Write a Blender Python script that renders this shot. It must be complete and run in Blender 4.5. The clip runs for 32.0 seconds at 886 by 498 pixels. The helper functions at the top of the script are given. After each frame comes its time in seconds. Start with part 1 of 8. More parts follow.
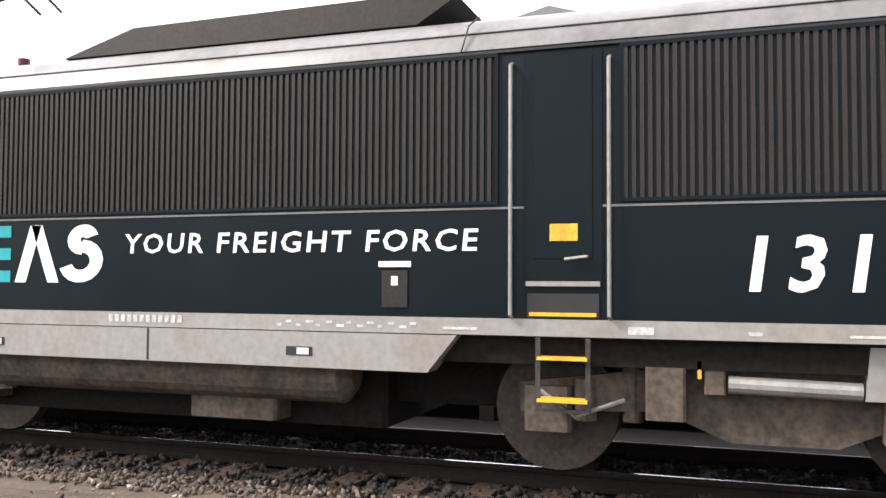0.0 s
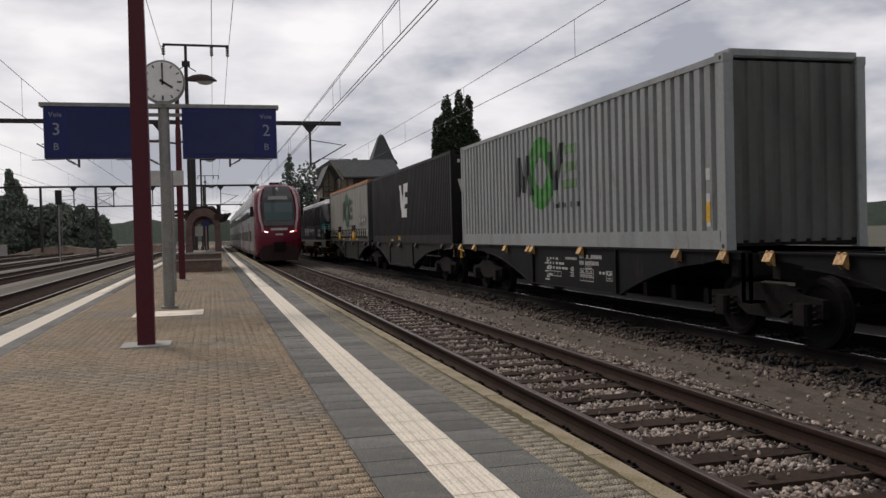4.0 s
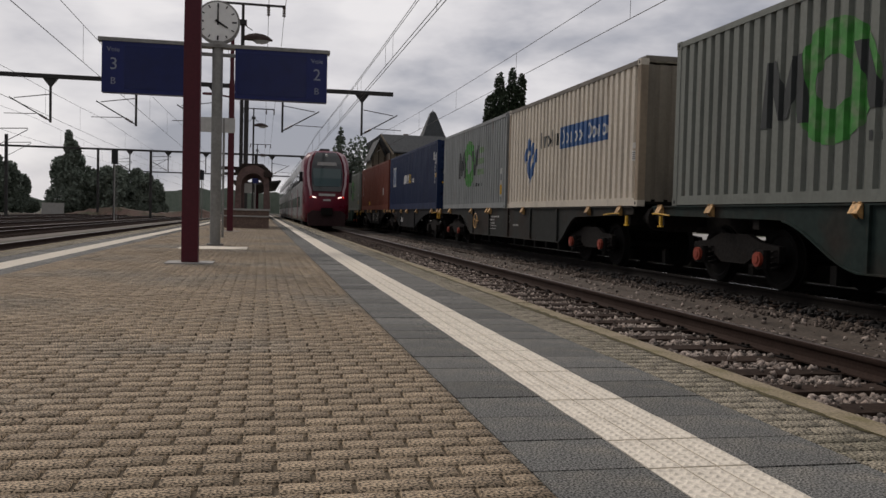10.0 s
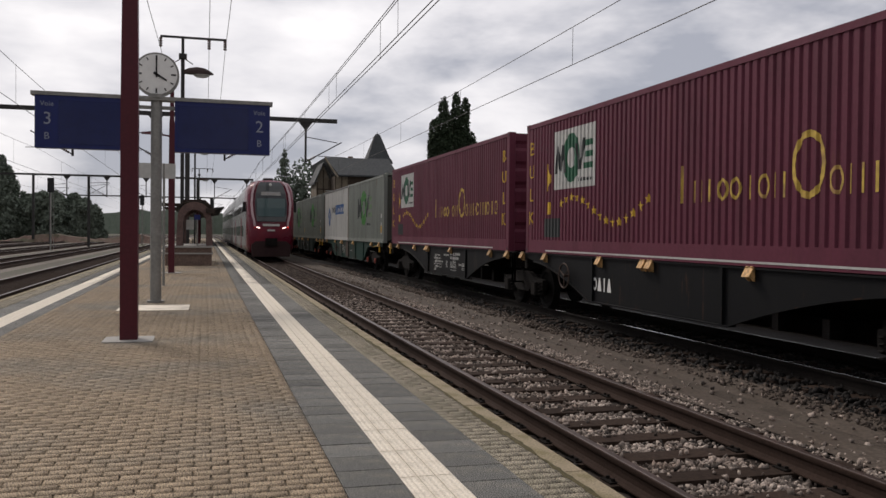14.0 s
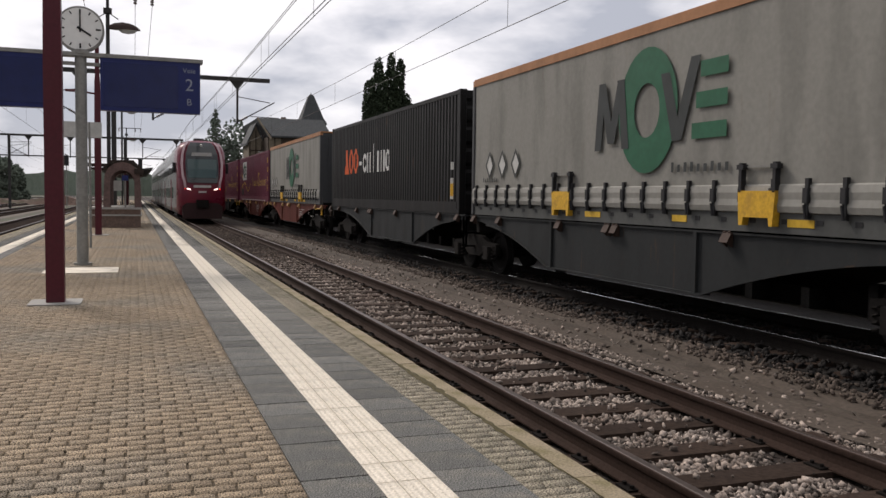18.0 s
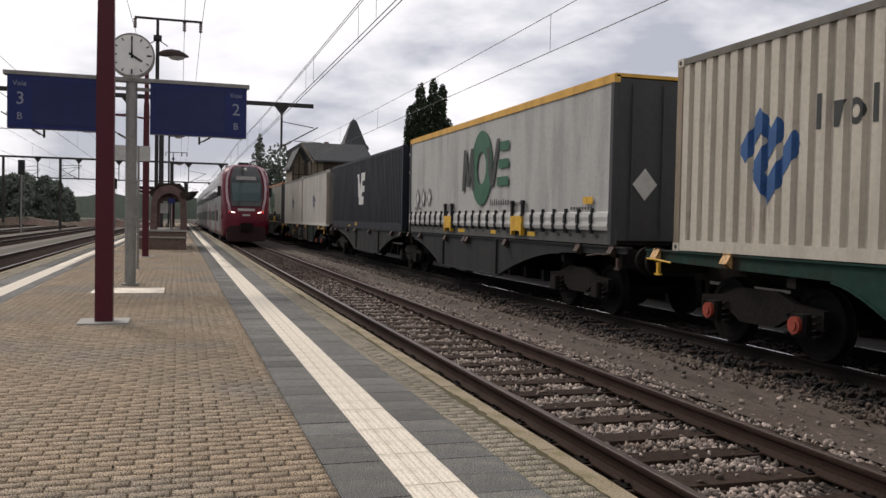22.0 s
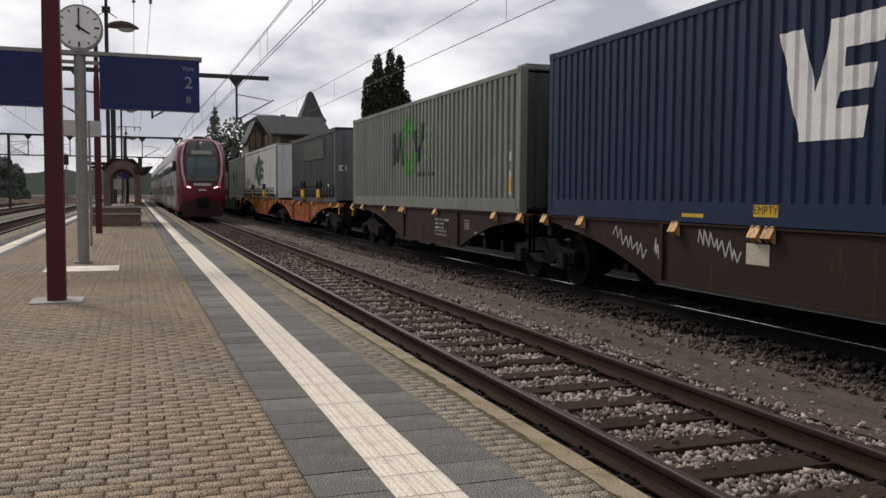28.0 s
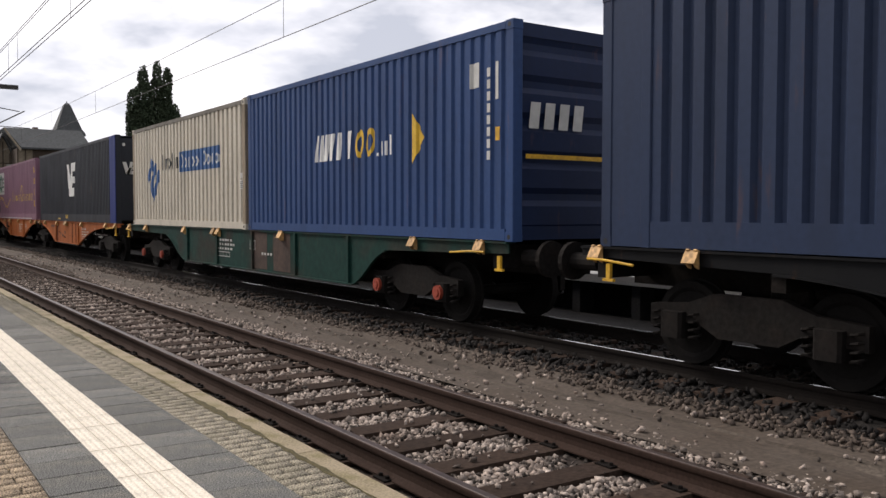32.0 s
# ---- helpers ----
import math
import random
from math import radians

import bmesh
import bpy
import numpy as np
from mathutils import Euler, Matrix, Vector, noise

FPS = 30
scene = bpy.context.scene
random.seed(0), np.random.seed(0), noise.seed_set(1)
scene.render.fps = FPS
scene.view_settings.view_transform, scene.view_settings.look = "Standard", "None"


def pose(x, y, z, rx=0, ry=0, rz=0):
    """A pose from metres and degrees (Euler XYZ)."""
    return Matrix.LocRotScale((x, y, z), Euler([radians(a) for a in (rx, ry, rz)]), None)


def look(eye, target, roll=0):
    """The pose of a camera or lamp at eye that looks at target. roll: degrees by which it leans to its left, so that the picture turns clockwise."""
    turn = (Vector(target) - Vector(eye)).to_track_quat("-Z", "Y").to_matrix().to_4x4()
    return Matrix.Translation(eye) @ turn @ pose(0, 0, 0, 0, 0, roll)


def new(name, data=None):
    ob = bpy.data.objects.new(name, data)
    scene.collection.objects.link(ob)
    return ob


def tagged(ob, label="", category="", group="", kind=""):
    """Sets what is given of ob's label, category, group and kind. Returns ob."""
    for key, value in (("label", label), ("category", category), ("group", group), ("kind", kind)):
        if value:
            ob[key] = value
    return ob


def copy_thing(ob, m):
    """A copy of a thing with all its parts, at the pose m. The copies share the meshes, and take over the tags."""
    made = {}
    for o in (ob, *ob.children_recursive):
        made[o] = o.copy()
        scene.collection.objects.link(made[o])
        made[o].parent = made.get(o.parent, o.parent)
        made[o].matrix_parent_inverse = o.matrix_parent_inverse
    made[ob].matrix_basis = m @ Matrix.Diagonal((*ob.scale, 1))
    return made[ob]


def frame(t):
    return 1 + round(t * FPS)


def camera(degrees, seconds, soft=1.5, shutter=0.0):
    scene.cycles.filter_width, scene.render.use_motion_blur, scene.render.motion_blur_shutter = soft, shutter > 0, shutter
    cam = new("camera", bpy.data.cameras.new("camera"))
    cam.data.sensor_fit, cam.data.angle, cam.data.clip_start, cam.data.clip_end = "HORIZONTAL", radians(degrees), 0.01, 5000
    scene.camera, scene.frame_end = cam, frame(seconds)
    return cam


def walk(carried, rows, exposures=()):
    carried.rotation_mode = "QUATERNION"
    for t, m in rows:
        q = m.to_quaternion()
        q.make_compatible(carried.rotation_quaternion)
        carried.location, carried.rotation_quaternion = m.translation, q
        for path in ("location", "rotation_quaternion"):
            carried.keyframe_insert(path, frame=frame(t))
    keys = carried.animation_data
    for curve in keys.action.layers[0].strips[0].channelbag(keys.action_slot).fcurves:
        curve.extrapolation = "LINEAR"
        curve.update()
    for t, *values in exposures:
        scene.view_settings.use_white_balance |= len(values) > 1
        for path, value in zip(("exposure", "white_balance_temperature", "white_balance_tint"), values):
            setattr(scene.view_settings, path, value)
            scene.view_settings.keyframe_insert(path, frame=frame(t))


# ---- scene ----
cam = camera(54.3, 32.0, soft=1.5)
PATH = [
    (0.0, (0.060, 0.280, 1.350), -71.20, 2.31, 0.28),
    (0.3, (0.060, 0.280, 1.350), -49.99, 1.20, 0.73),
    (0.6, (0.060, 0.280, 1.340), -34.60, -0.25, 0.00),
    (0.9, (0.062, 0.296, 1.382), -25.70, -1.12, -0.69),
    (1.0, (0.137, 0.316, 1.349), -23.55, -1.56, -1.28),
    (1.5, (0.114, 0.317, 1.363), -19.14, -2.17, -0.28),
    (2.0, (0.108, 0.320, 1.342), -16.88, -1.67, -0.35),
    (2.5, (0.093, 0.288, 1.359), -15.08, -1.18, -1.13),
    (3.0, (0.092, 0.275, 1.355), -14.92, -0.86, -2.60),
    (3.5, (0.091, 0.259, 1.351), -15.09, -0.84, -1.57),
    (5.5, (0.098, 0.305, 1.334), -14.41, -1.79, -1.38),
    (6.0, (0.150, 0.270, 1.276), -14.04, 0.00, -0.44),
    (6.5, (0.201, 0.272, 1.006), -12.66, 2.62, 0.40),
    (7.0, (0.181, 0.281, 0.793), -11.13, 2.18, 0.45),
    (7.5, (0.161, 0.242, 0.714), -10.68, 1.36, 0.10),
    (8.0, (0.161, 0.227, 0.699), -11.50, 0.97, 0.28),
    (8.5, (0.170, 0.211, 0.686), -11.63, 0.23, 0.39),
    (9.0, (0.175, 0.190, 0.696), -12.09, -1.14, 1.09),
    (9.5, (0.158, 0.154, 0.668), -11.23, -1.32, 0.20),
    (10.0, (0.157, 0.160, 0.699), -11.82, -2.19, 1.43),
    (10.5, (0.144, 0.161, 0.698), -13.17, 0.15, 2.01),
    (11.0, (0.167, 0.226, 0.818), -16.06, -0.72, 1.83),
    (11.5, (0.185, 0.355, 1.249), -17.27, -1.79, 0.28),
    (12.0, (0.171, 0.322, 1.379), -15.98, -0.87, 0.41),
    (12.5, (0.164, 0.327, 1.385), -16.35, -1.43, 0.76),
    (13.0, (0.212, 0.289, 1.382), -16.83, -1.87, 0.51),
    (13.5, (0.171, 0.285, 1.377), -16.09, -1.52, 0.49),
    (14.0, (0.163, 0.317, 1.392), -15.36, -1.01, 0.62),
    (14.5, (0.165, 0.326, 1.389), -15.85, -0.94, 1.33),
    (15.0, (0.182, 0.276, 1.380), -17.31, -1.91, 1.20),
    (15.5, (0.142, 0.281, 1.381), -18.12, -2.81, 1.39),
    (17.5, (0.151, 0.278, 1.377), -19.65, -3.22, 1.55),
    (18.0, (0.153, 0.273, 1.375), -19.69, -3.43, 0.81),
    (18.5, (0.158, 0.291, 1.372), -19.75, -3.45, 0.24),
    (19.0, (0.184, 0.283, 1.364), -20.34, -3.30, -0.37),
    (19.5, (0.181, 0.273, 1.367), -21.19, -3.07, -0.07),
    (20.0, (0.171, 0.260, 1.367), -21.79, -3.55, 0.36),
    (20.5, (0.177, 0.269, 1.366), -22.75, -3.05, 0.24),
    (21.0, (0.160, 0.255, 1.360), -22.72, -2.08, 0.40),
    (21.5, (0.160, 0.257, 1.374), -19.92, -1.70, 0.71),
    (22.0, (0.127, 0.264, 1.357), -17.00, -1.84, 1.16),
    (22.5, (0.116, 0.254, 1.369), -16.94, -2.26, 1.38),
    (23.0, (0.140, 0.260, 1.365), -18.40, -2.31, 0.70),
    (23.5, (0.150, 0.274, 1.362), -18.90, -2.02, 0.36),
    (24.0, (0.135, 0.281, 1.368), -18.00, -1.74, 0.80),
    (24.5, (0.137, 0.252, 1.366), -17.07, -2.27, 0.50),
    (26.5, (0.135, 0.275, 1.362), -18.33, -3.01, 0.39),
    (27.0, (0.147, 0.278, 1.363), -18.76, -2.90, 0.17),
    (27.5, (0.146, 0.240, 1.367), -18.96, -2.87, 0.25),
    (28.0, (0.150, 0.265, 1.363), -19.66, -3.67, 0.37),
    (28.5, (0.161, 0.256, 1.361), -19.94, -3.63, 0.06),
    (29.0, (0.158, 0.279, 1.360), -19.89, -2.71, 0.28),
    (29.5, (0.139, 0.273, 1.385), -20.52, -1.55, -0.03),
    (30.0, (0.116, 0.301, 1.410), -23.17, -0.73, -1.31),
    (30.5, (0.226, 0.227, 1.399), -27.51, -1.89, -0.85),
    (31.0, (0.192, 0.331, 1.323), -29.78, -2.02, 0.08),
    (31.5, (0.215, 0.290, 1.375), -32.56, -2.11, 0.02),
    (32.0, (0.140, 0.520, 1.375), -34.38, -2.45, 0.06),
]

EXPOSURE = [(0.0, 2.25), (0.5, 1.8), (0.8, 1.1), (1.1, 0.4), (1.6, 0.0), (6.0, 0.0), (7.5, -0.2), (10.2, -0.25), (11.2, 0.0), (12.0, -0.06), (13.0, 0.03), (16.0, 0.15), (18.0, 0.35), (21.0, 0.25), (22.0, 0.33), (23.0, 0.05), (24.0, 0.1), (27.0, 0.1), (28.0, 0.22), (29.0, 0.4), (30.0, 0.2), (31.0, 0.24), (31.5, 0.36), (32.0, 0.7)]
walk(cam, [(t, pose(*eye, 90 + pitch, 0, yaw) @ pose(0, 0, 0, 0, 0, roll)) for t, eye, yaw, pitch, roll in PATH], [(t, stops - 0.12, 6650, 14) for t, stops in EXPOSURE])

RZ = -0.285          # rail top, platform top is 0
TRACK2 = 3.9425      # centre line of the platform's right-hand track
TRACK1 = 8.5         # centre line of the goods train's track
SPEED = 14.88

# ---- light ----
world = bpy.data.worlds.new("overcast")
scene.world = world
world.use_nodes = True
wn, wl = world.node_tree.nodes, world.node_tree.links
wn.clear()


def wnode(kind, **inputs):
    n = wn.new(kind)
    for k, v in inputs.items():
        n.inputs[k].default_value = v
    return n


w_out = wn.new("ShaderNodeOutputWorld")
w_co = wn.new("ShaderNodeTexCoord")
w_map = wn.new("ShaderNodeMapping")
w_map.inputs["Scale"].default_value = (1.0, 1.0, 2.7)
wl.new(w_co.outputs["Generated"], w_map.inputs["Vector"])
w_noise = wnode("ShaderNodeTexNoise", Scale=2.7, Detail=6.0, Roughness=0.52, Distortion=0.1)
wl.new(w_map.outputs["Vector"], w_noise.inputs["Vector"])
w_ramp = wn.new("ShaderNodeValToRGB")
w_ramp.color_ramp.elements[0].position, w_ramp.color_ramp.elements[0].color = 0.385, (0.42, 0.45, 0.515, 1)
w_ramp.color_ramp.elements[1].position, w_ramp.color_ramp.elements[1].color = 0.60, (1.08, 1.085, 1.09, 1)
e = w_ramp.color_ramp.elements.new(0.5)
e.color = (0.84, 0.85, 0.88, 1)
wl.new(w_noise.outputs["Fac"], w_ramp.inputs["Fac"])
w_sky = wn.new("ShaderNodeTexSky")
w_sky.sky_type, w_sky.sun_disc = "NISHITA", False
w_sky.sun_elevation, w_sky.sun_rotation = radians(42), radians(-28)
w_bg_sky = wnode("ShaderNodeBackground", Strength=0.05)
w_bg_cloud = wnode("ShaderNodeBackground", Strength=0.95)
w_mix = wnode("ShaderNodeMixShader", Fac=0.9)
wl.new(w_sky.outputs["Color"], w_bg_sky.inputs["Color"])
w_dot = wn.new("ShaderNodeVectorMath")
w_dot.operation = "DOT_PRODUCT"
w_dot.inputs[1].default_value = (0.26, 0.67, 0.69)
wl.new(w_co.outputs["Generated"], w_dot.inputs[0])
w_glow = wn.new("ShaderNodeMapRange")
w_glow.inputs["From Min"].default_value, w_glow.inputs["From Max"].default_value = -0.9, 1.0
w_glow.inputs["To Min"].default_value, w_glow.inputs["To Max"].default_value = 0.42, 1.12
wl.new(w_dot.outputs["Value"], w_glow.inputs["Value"])
w_lit = wn.new("ShaderNodeVectorMath")
w_lit.operation = "SCALE"
w_sep = wn.new("ShaderNodeSeparateXYZ")
wl.new(w_co.outputs["Generated"], w_sep.inputs[0])
w_low = wn.new("ShaderNodeMapRange")
w_low.inputs["From Max"].default_value = 0.3
w_low.inputs["To Min"].default_value, w_low.inputs["To Max"].default_value = 1.1, 1.0
wl.new(w_sep.outputs["Z"], w_low.inputs["Value"])
w_gain = wn.new("ShaderNodeMath")
w_gain.operation = "MULTIPLY"
wl.new(w_glow.outputs["Result"], w_gain.inputs[0])
wl.new(w_low.outputs["Result"], w_gain.inputs[1])
wl.new(w_ramp.outputs["Color"], w_lit.inputs[0])
wl.new(w_gain.outputs["Value"], w_lit.inputs["Scale"])
wl.new(w_lit.outputs["Vector"], w_bg_cloud.inputs["Color"])
wl.new(w_bg_sky.outputs[0], w_mix.inputs[1])
wl.new(w_bg_cloud.outputs[0], w_mix.inputs[2])
wl.new(w_mix.outputs[0], w_out.inputs["Surface"])

sun = new("sun", bpy.data.lights.new("sun", "SUN"))
sun.data.energy, sun.data.angle, sun.data.color = 1.9, radians(20), (1.0, 0.93, 0.84)
sun.matrix_world = look((-34, 64, 66), (0, 0, 0))


# ---- materials ----
def mat(name, color, rough=0.7, metal=0.0, vary=0.15, grain=30.0, bump=0.1, spots=None, spot_scale=3.0, spot_amount=0.5,
        random=0.0, island=0.0, streak=0.0, gloss=0.3, rust=0.0, crisp=0.2):
    """A painted, stained or mineral surface: two scales of noise, spots of a second colour, fine relief."""
    m = bpy.data.materials.new(name)
    m.use_nodes = True
    n, l = m.node_tree.nodes, m.node_tree.links
    b = n["Principled BSDF"]
    b.inputs["Specular IOR Level"].default_value = gloss
    b.inputs["Roughness"].default_value = rough
    b.inputs["Metallic"].default_value = metal
    co = n.new("ShaderNodeTexCoord")
    fine = n.new("ShaderNodeTexNoise")
    fine.inputs["Scale"].default_value, fine.inputs["Detail"].default_value = grain, 5
    broad = n.new("ShaderNodeTexNoise")
    broad.inputs["Scale"].default_value, broad.inputs["Detail"].default_value = spot_scale, 6
    if streak:
        mp = n.new("ShaderNodeMapping")
        mp.inputs["Scale"].default_value = (1, 1, streak)
        l.new(co.outputs["Object"], mp.inputs["Vector"])
        l.new(mp.outputs["Vector"], broad.inputs["Vector"])
    else:
        l.new(co.outputs["Object"], broad.inputs["Vector"])
    l.new(co.outputs["Object"], fine.inputs["Vector"])
    r1 = n.new("ShaderNodeMapRange")
    r1.inputs["From Min"].default_value, r1.inputs["From Max"].default_value = 0.5 - crisp, 0.5 + crisp
    r1.inputs["To Min"].default_value, r1.inputs["To Max"].default_value = 1 - vary, 1 + vary
    l.new(fine.outputs["Fac"], r1.inputs["Value"])
    mul = n.new("ShaderNodeVectorMath")
    mul.operation = "SCALE"
    mix = n.new("ShaderNodeMix")
    mix.data_type = "RGBA"
    mix.inputs["A"].default_value = (*color, 1)
    mix.inputs["B"].default_value = (*(spots or tuple(c * 0.72 for c in color)), 1)
    r2 = n.new("ShaderNodeMapRange")
    r2.inputs["From Min"].default_value, r2.inputs["From Max"].default_value = 0.47, 0.68
    r2.inputs["To Max"].default_value = spot_amount
    l.new(broad.outputs["Fac"], r2.inputs["Value"])
    l.new(r2.outputs["Result"], mix.inputs["Factor"])
    tone = mix
    if rust:
        mp2 = n.new("ShaderNodeMapping")
        mp2.inputs["Scale"].default_value = (1, 1, 0.16)
        l.new(co.outputs["Object"], mp2.inputs["Vector"])
        run = n.new("ShaderNodeTexNoise")
        run.inputs["Scale"].default_value, run.inputs["Detail"].default_value, run.inputs["Roughness"].default_value = 5.5, 7, 0.68
        l.new(mp2.outputs["Vector"], run.inputs["Vector"])
        r5 = n.new("ShaderNodeMapRange")
        r5.inputs["From Min"].default_value, r5.inputs["From Max"].default_value = 0.60, 0.76
        r5.inputs["To Max"].default_value = rust
        l.new(run.outputs["Fac"], r5.inputs["Value"])
        tone = n.new("ShaderNodeMix")
        tone.data_type = "RGBA"
        tone.inputs["B"].default_value = (0.14, 0.065, 0.03, 1)
        l.new(r5.outputs["Result"], tone.inputs["Factor"])
        l.new(mix.outputs["Result"], tone.inputs["A"])
    l.new(tone.outputs["Result"], mul.inputs[0])
    gain = r1.outputs["Result"]
    if random or island:
        src = n.new("ShaderNodeObjectInfo").outputs["Random"] if random else n.new("ShaderNodeNewGeometry").outputs["Random Per Island"]
        r3 = n.new("ShaderNodeMapRange")
        r3.inputs["To Min"].default_value, r3.inputs["To Max"].default_value = 1 - (random or island), 1 + (random or island)
        l.new(src, r3.inputs["Value"])
        mm = n.new("ShaderNodeMath")
        mm.operation = "MULTIPLY"
        l.new(gain, mm.inputs[0])
        l.new(r3.outputs["Result"], mm.inputs[1])
        gain = mm.outputs["Value"]
    l.new(gain, mul.inputs["Scale"])
    l.new(mul.outputs["Vector"], b.inputs["Base Color"])
    r4 = n.new("ShaderNodeMapRange")
    r4.inputs["To Min"].default_value, r4.inputs["To Max"].default_value = max(0.03, rough - 0.12), min(1, rough + 0.12)
    l.new(broad.outputs["Fac"], r4.inputs["Value"])
    l.new(r4.outputs["Result"], b.inputs["Roughness"])
    if bump:
        bp = n.new("ShaderNodeBump")
        bp.inputs["Strength"].default_value, bp.inputs["Distance"].default_value = bump, 0.01
        l.new(fine.outputs["Fac"], bp.inputs["Height"])
        l.new(bp.outputs["Normal"], b.inputs["Normal"])
    return m


def glow(name, color, strength):
    m = bpy.data.materials.new(name)
    m.use_nodes = True
    b = m.node_tree.nodes["Principled BSDF"]
    b.inputs["Base Color"].default_value = (*color, 1)
    b.inputs["Emission Color"].default_value = (*color, 1)
    b.inputs["Emission Strength"].default_value = strength
    return m


def dark_glass(name, color=(0.02, 0.025, 0.03)):
    m = bpy.data.materials.new(name)
    m.use_nodes = True
    b = m.node_tree.nodes["Principled BSDF"]
    b.inputs["Base Color"].default_value = (*color, 1)
    b.inputs["Roughness"].default_value = 0.06
    b.inputs["Specular IOR Level"].default_value = 0.6
    return m


_paints = {}


def paint(key, color, dirt=0.5, rough=0.55):
    """Weathered vehicle paint with rain streaks of grime; green wagons are blotched with brown primer."""
    if key not in _paints and "wagon" in key and ("green" in key or "murky" in key or "teal" in key):
        _paints[key] = mat("paint_" + key, color, 0.65, vary=0.2, grain=9, bump=0.06, spots=(0.034, 0.023, 0.018), spot_scale=0.85, spot_amount=0.95, gloss=0.12, rust=0.35)
    if key not in _paints:
        _paints[key] = mat("paint_" + key, color, rough, vary=0.07, grain=14, bump=0.04,
                           spots=tuple(c * 0.6 + 0.006 for c in color), spot_scale=2.2, spot_amount=dirt, streak=0.22, rust=0.2 if "curtain" in key else 0.85 if min(color) > 0.18 else 0.45, gloss=0.12 if "wagon" in key else 0.2 if max(color) < 0.02 else 0.16)
    return _paints[key]


PAVER = mat("beige_paving_stone", (0.262, 0.203, 0.138), 0.92, vary=0.85, grain=110, crisp=0.085, bump=0.6, spots=(0.20, 0.182, 0.15), spot_scale=0.4, spot_amount=1.0, island=0.14)
PAVER_BED = mat("paving_joint_sand", (0.10, 0.08, 0.055), 0.95, vary=0.3, grain=120, bump=0.2)
EDGE_PAVER = mat("grimy_edge_paver", (0.24, 0.212, 0.16), 0.92, vary=0.85, grain=105, crisp=0.085, bump=0.5, spots=(0.16, 0.145, 0.105), spot_scale=2.2, spot_amount=1.0, island=0.05)
GREY_SLAB = mat("grey_concrete_slab", (0.118, 0.118, 0.111), 0.88, vary=0.85, grain=150, crisp=0.10, bump=0.6, spots=(0.185, 0.172, 0.146), spot_scale=4.0, spot_amount=0.95, random=0.22)
WHITE_SLAB = mat("white_tactile_slab", (0.72, 0.655, 0.55), 0.8, vary=0.2, grain=80, bump=0.2, spots=(0.40, 0.36, 0.30), spot_scale=2.6, spot_amount=0.75, island=0.05)
KERB = mat("mossy_concrete_kerb", (0.27, 0.222, 0.15), 0.92, vary=0.35, grain=70, bump=0.5, spots=(0.145, 0.125, 0.055), spot_scale=3.2, spot_amount=1.0, island=0.08)
CONCRETE = mat("concrete", (0.34, 0.33, 0.31), 0.9, vary=0.12, grain=50, bump=0.2, spot_scale=1.0)
STONE = mat("ballast_stone", (0.265, 0.222, 0.192), 0.9, vary=0.35, grain=60, bump=0.2, spots=(0.10, 0.07, 0.054), spot_scale=2.2, spot_amount=0.85, island=0.9)
MID_STONE = mat("mid_brown_stone", (0.09, 0.07, 0.057), 0.9, vary=0.2, grain=40, bump=0.2, spots=(0.06, 0.047, 0.04), spot_scale=2.5, spot_amount=0.8, island=0.6)
# oily stone and bed, darkened further for shade under train and platform edge
SHADED_STONE = mat("oily_shaded_stone", (0.0125, 0.0105, 0.0098), 0.85, vary=0.2, grain=40, bump=0.2, island=0.5)
OILY_SHADED_BED = mat("oily_shaded_ballast", (0.018, 0.0155, 0.014), 0.95, vary=0.5, grain=45, bump=0.8, spots=(0.016, 0.014, 0.013), spot_scale=1.2)
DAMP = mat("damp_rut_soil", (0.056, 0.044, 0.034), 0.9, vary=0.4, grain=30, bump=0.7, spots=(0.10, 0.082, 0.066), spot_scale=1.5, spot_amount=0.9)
FAR_BALLAST = mat("weathered_far_ballast", (0.135, 0.115, 0.098), 0.95, vary=0.5, grain=22, bump=0.6, spots=(0.08, 0.066, 0.055), spot_scale=0.8)
SIGN_TEXT = mat("dull_sign_lettering", (0.26, 0.28, 0.34), 0.6, vary=0.05, grain=20, bump=0.0)
BALLAST_BED = mat("ballast_bed", (0.03, 0.022, 0.018), 0.95, vary=0.5, grain=45, bump=0.8, spots=(0.05, 0.04, 0.035), spot_scale=1.2)
DIRT = mat("packed_dirt", (0.082, 0.065, 0.052), 0.95, vary=0.3, grain=22, bump=0.4, spots=(0.066, 0.05, 0.038), spot_scale=0.8, spot_amount=0.9)
GROUND = mat("field_ground", (0.07, 0.062, 0.046), 0.95, vary=0.3, grain=8, bump=0.4, spots=(0.05, 0.065, 0.03), spot_scale=0.06, spot_amount=0.9)
SLEEPER = mat("creosoted_sleeper_wood", (0.040, 0.0275, 0.0215), 0.92, gloss=0.08, vary=0.35, grain=25, bump=0.5, spots=(0.04, 0.03, 0.026), spot_scale=4, random=0.25)
RAIL = mat("rusty_rail_side", (0.036, 0.0225, 0.0175), 0.85, 0.0, gloss=0.1, vary=0.25, grain=40, bump=0.2)
RAIL_TOP = mat("worn_rail_head", (0.085, 0.066, 0.058), 0.34, 0.5, vary=0.15, grain=30, bump=0.05, spots=(0.12, 0.08, 0.07), spot_scale=3)
# rail sides and plates: oil, plus shade painted into the near-black colour
OILY_SHADED_RAIL = mat("oily_shaded_rail", (0.0095, 0.0075, 0.0065), 0.85, 0.0, vary=0.3, grain=30, bump=0.1, gloss=0.1)
BRIGHT_RAIL = mat("polished_rail_head", (0.55, 0.54, 0.53), 0.16, 1.0, vary=0.06, grain=30, bump=0.01)
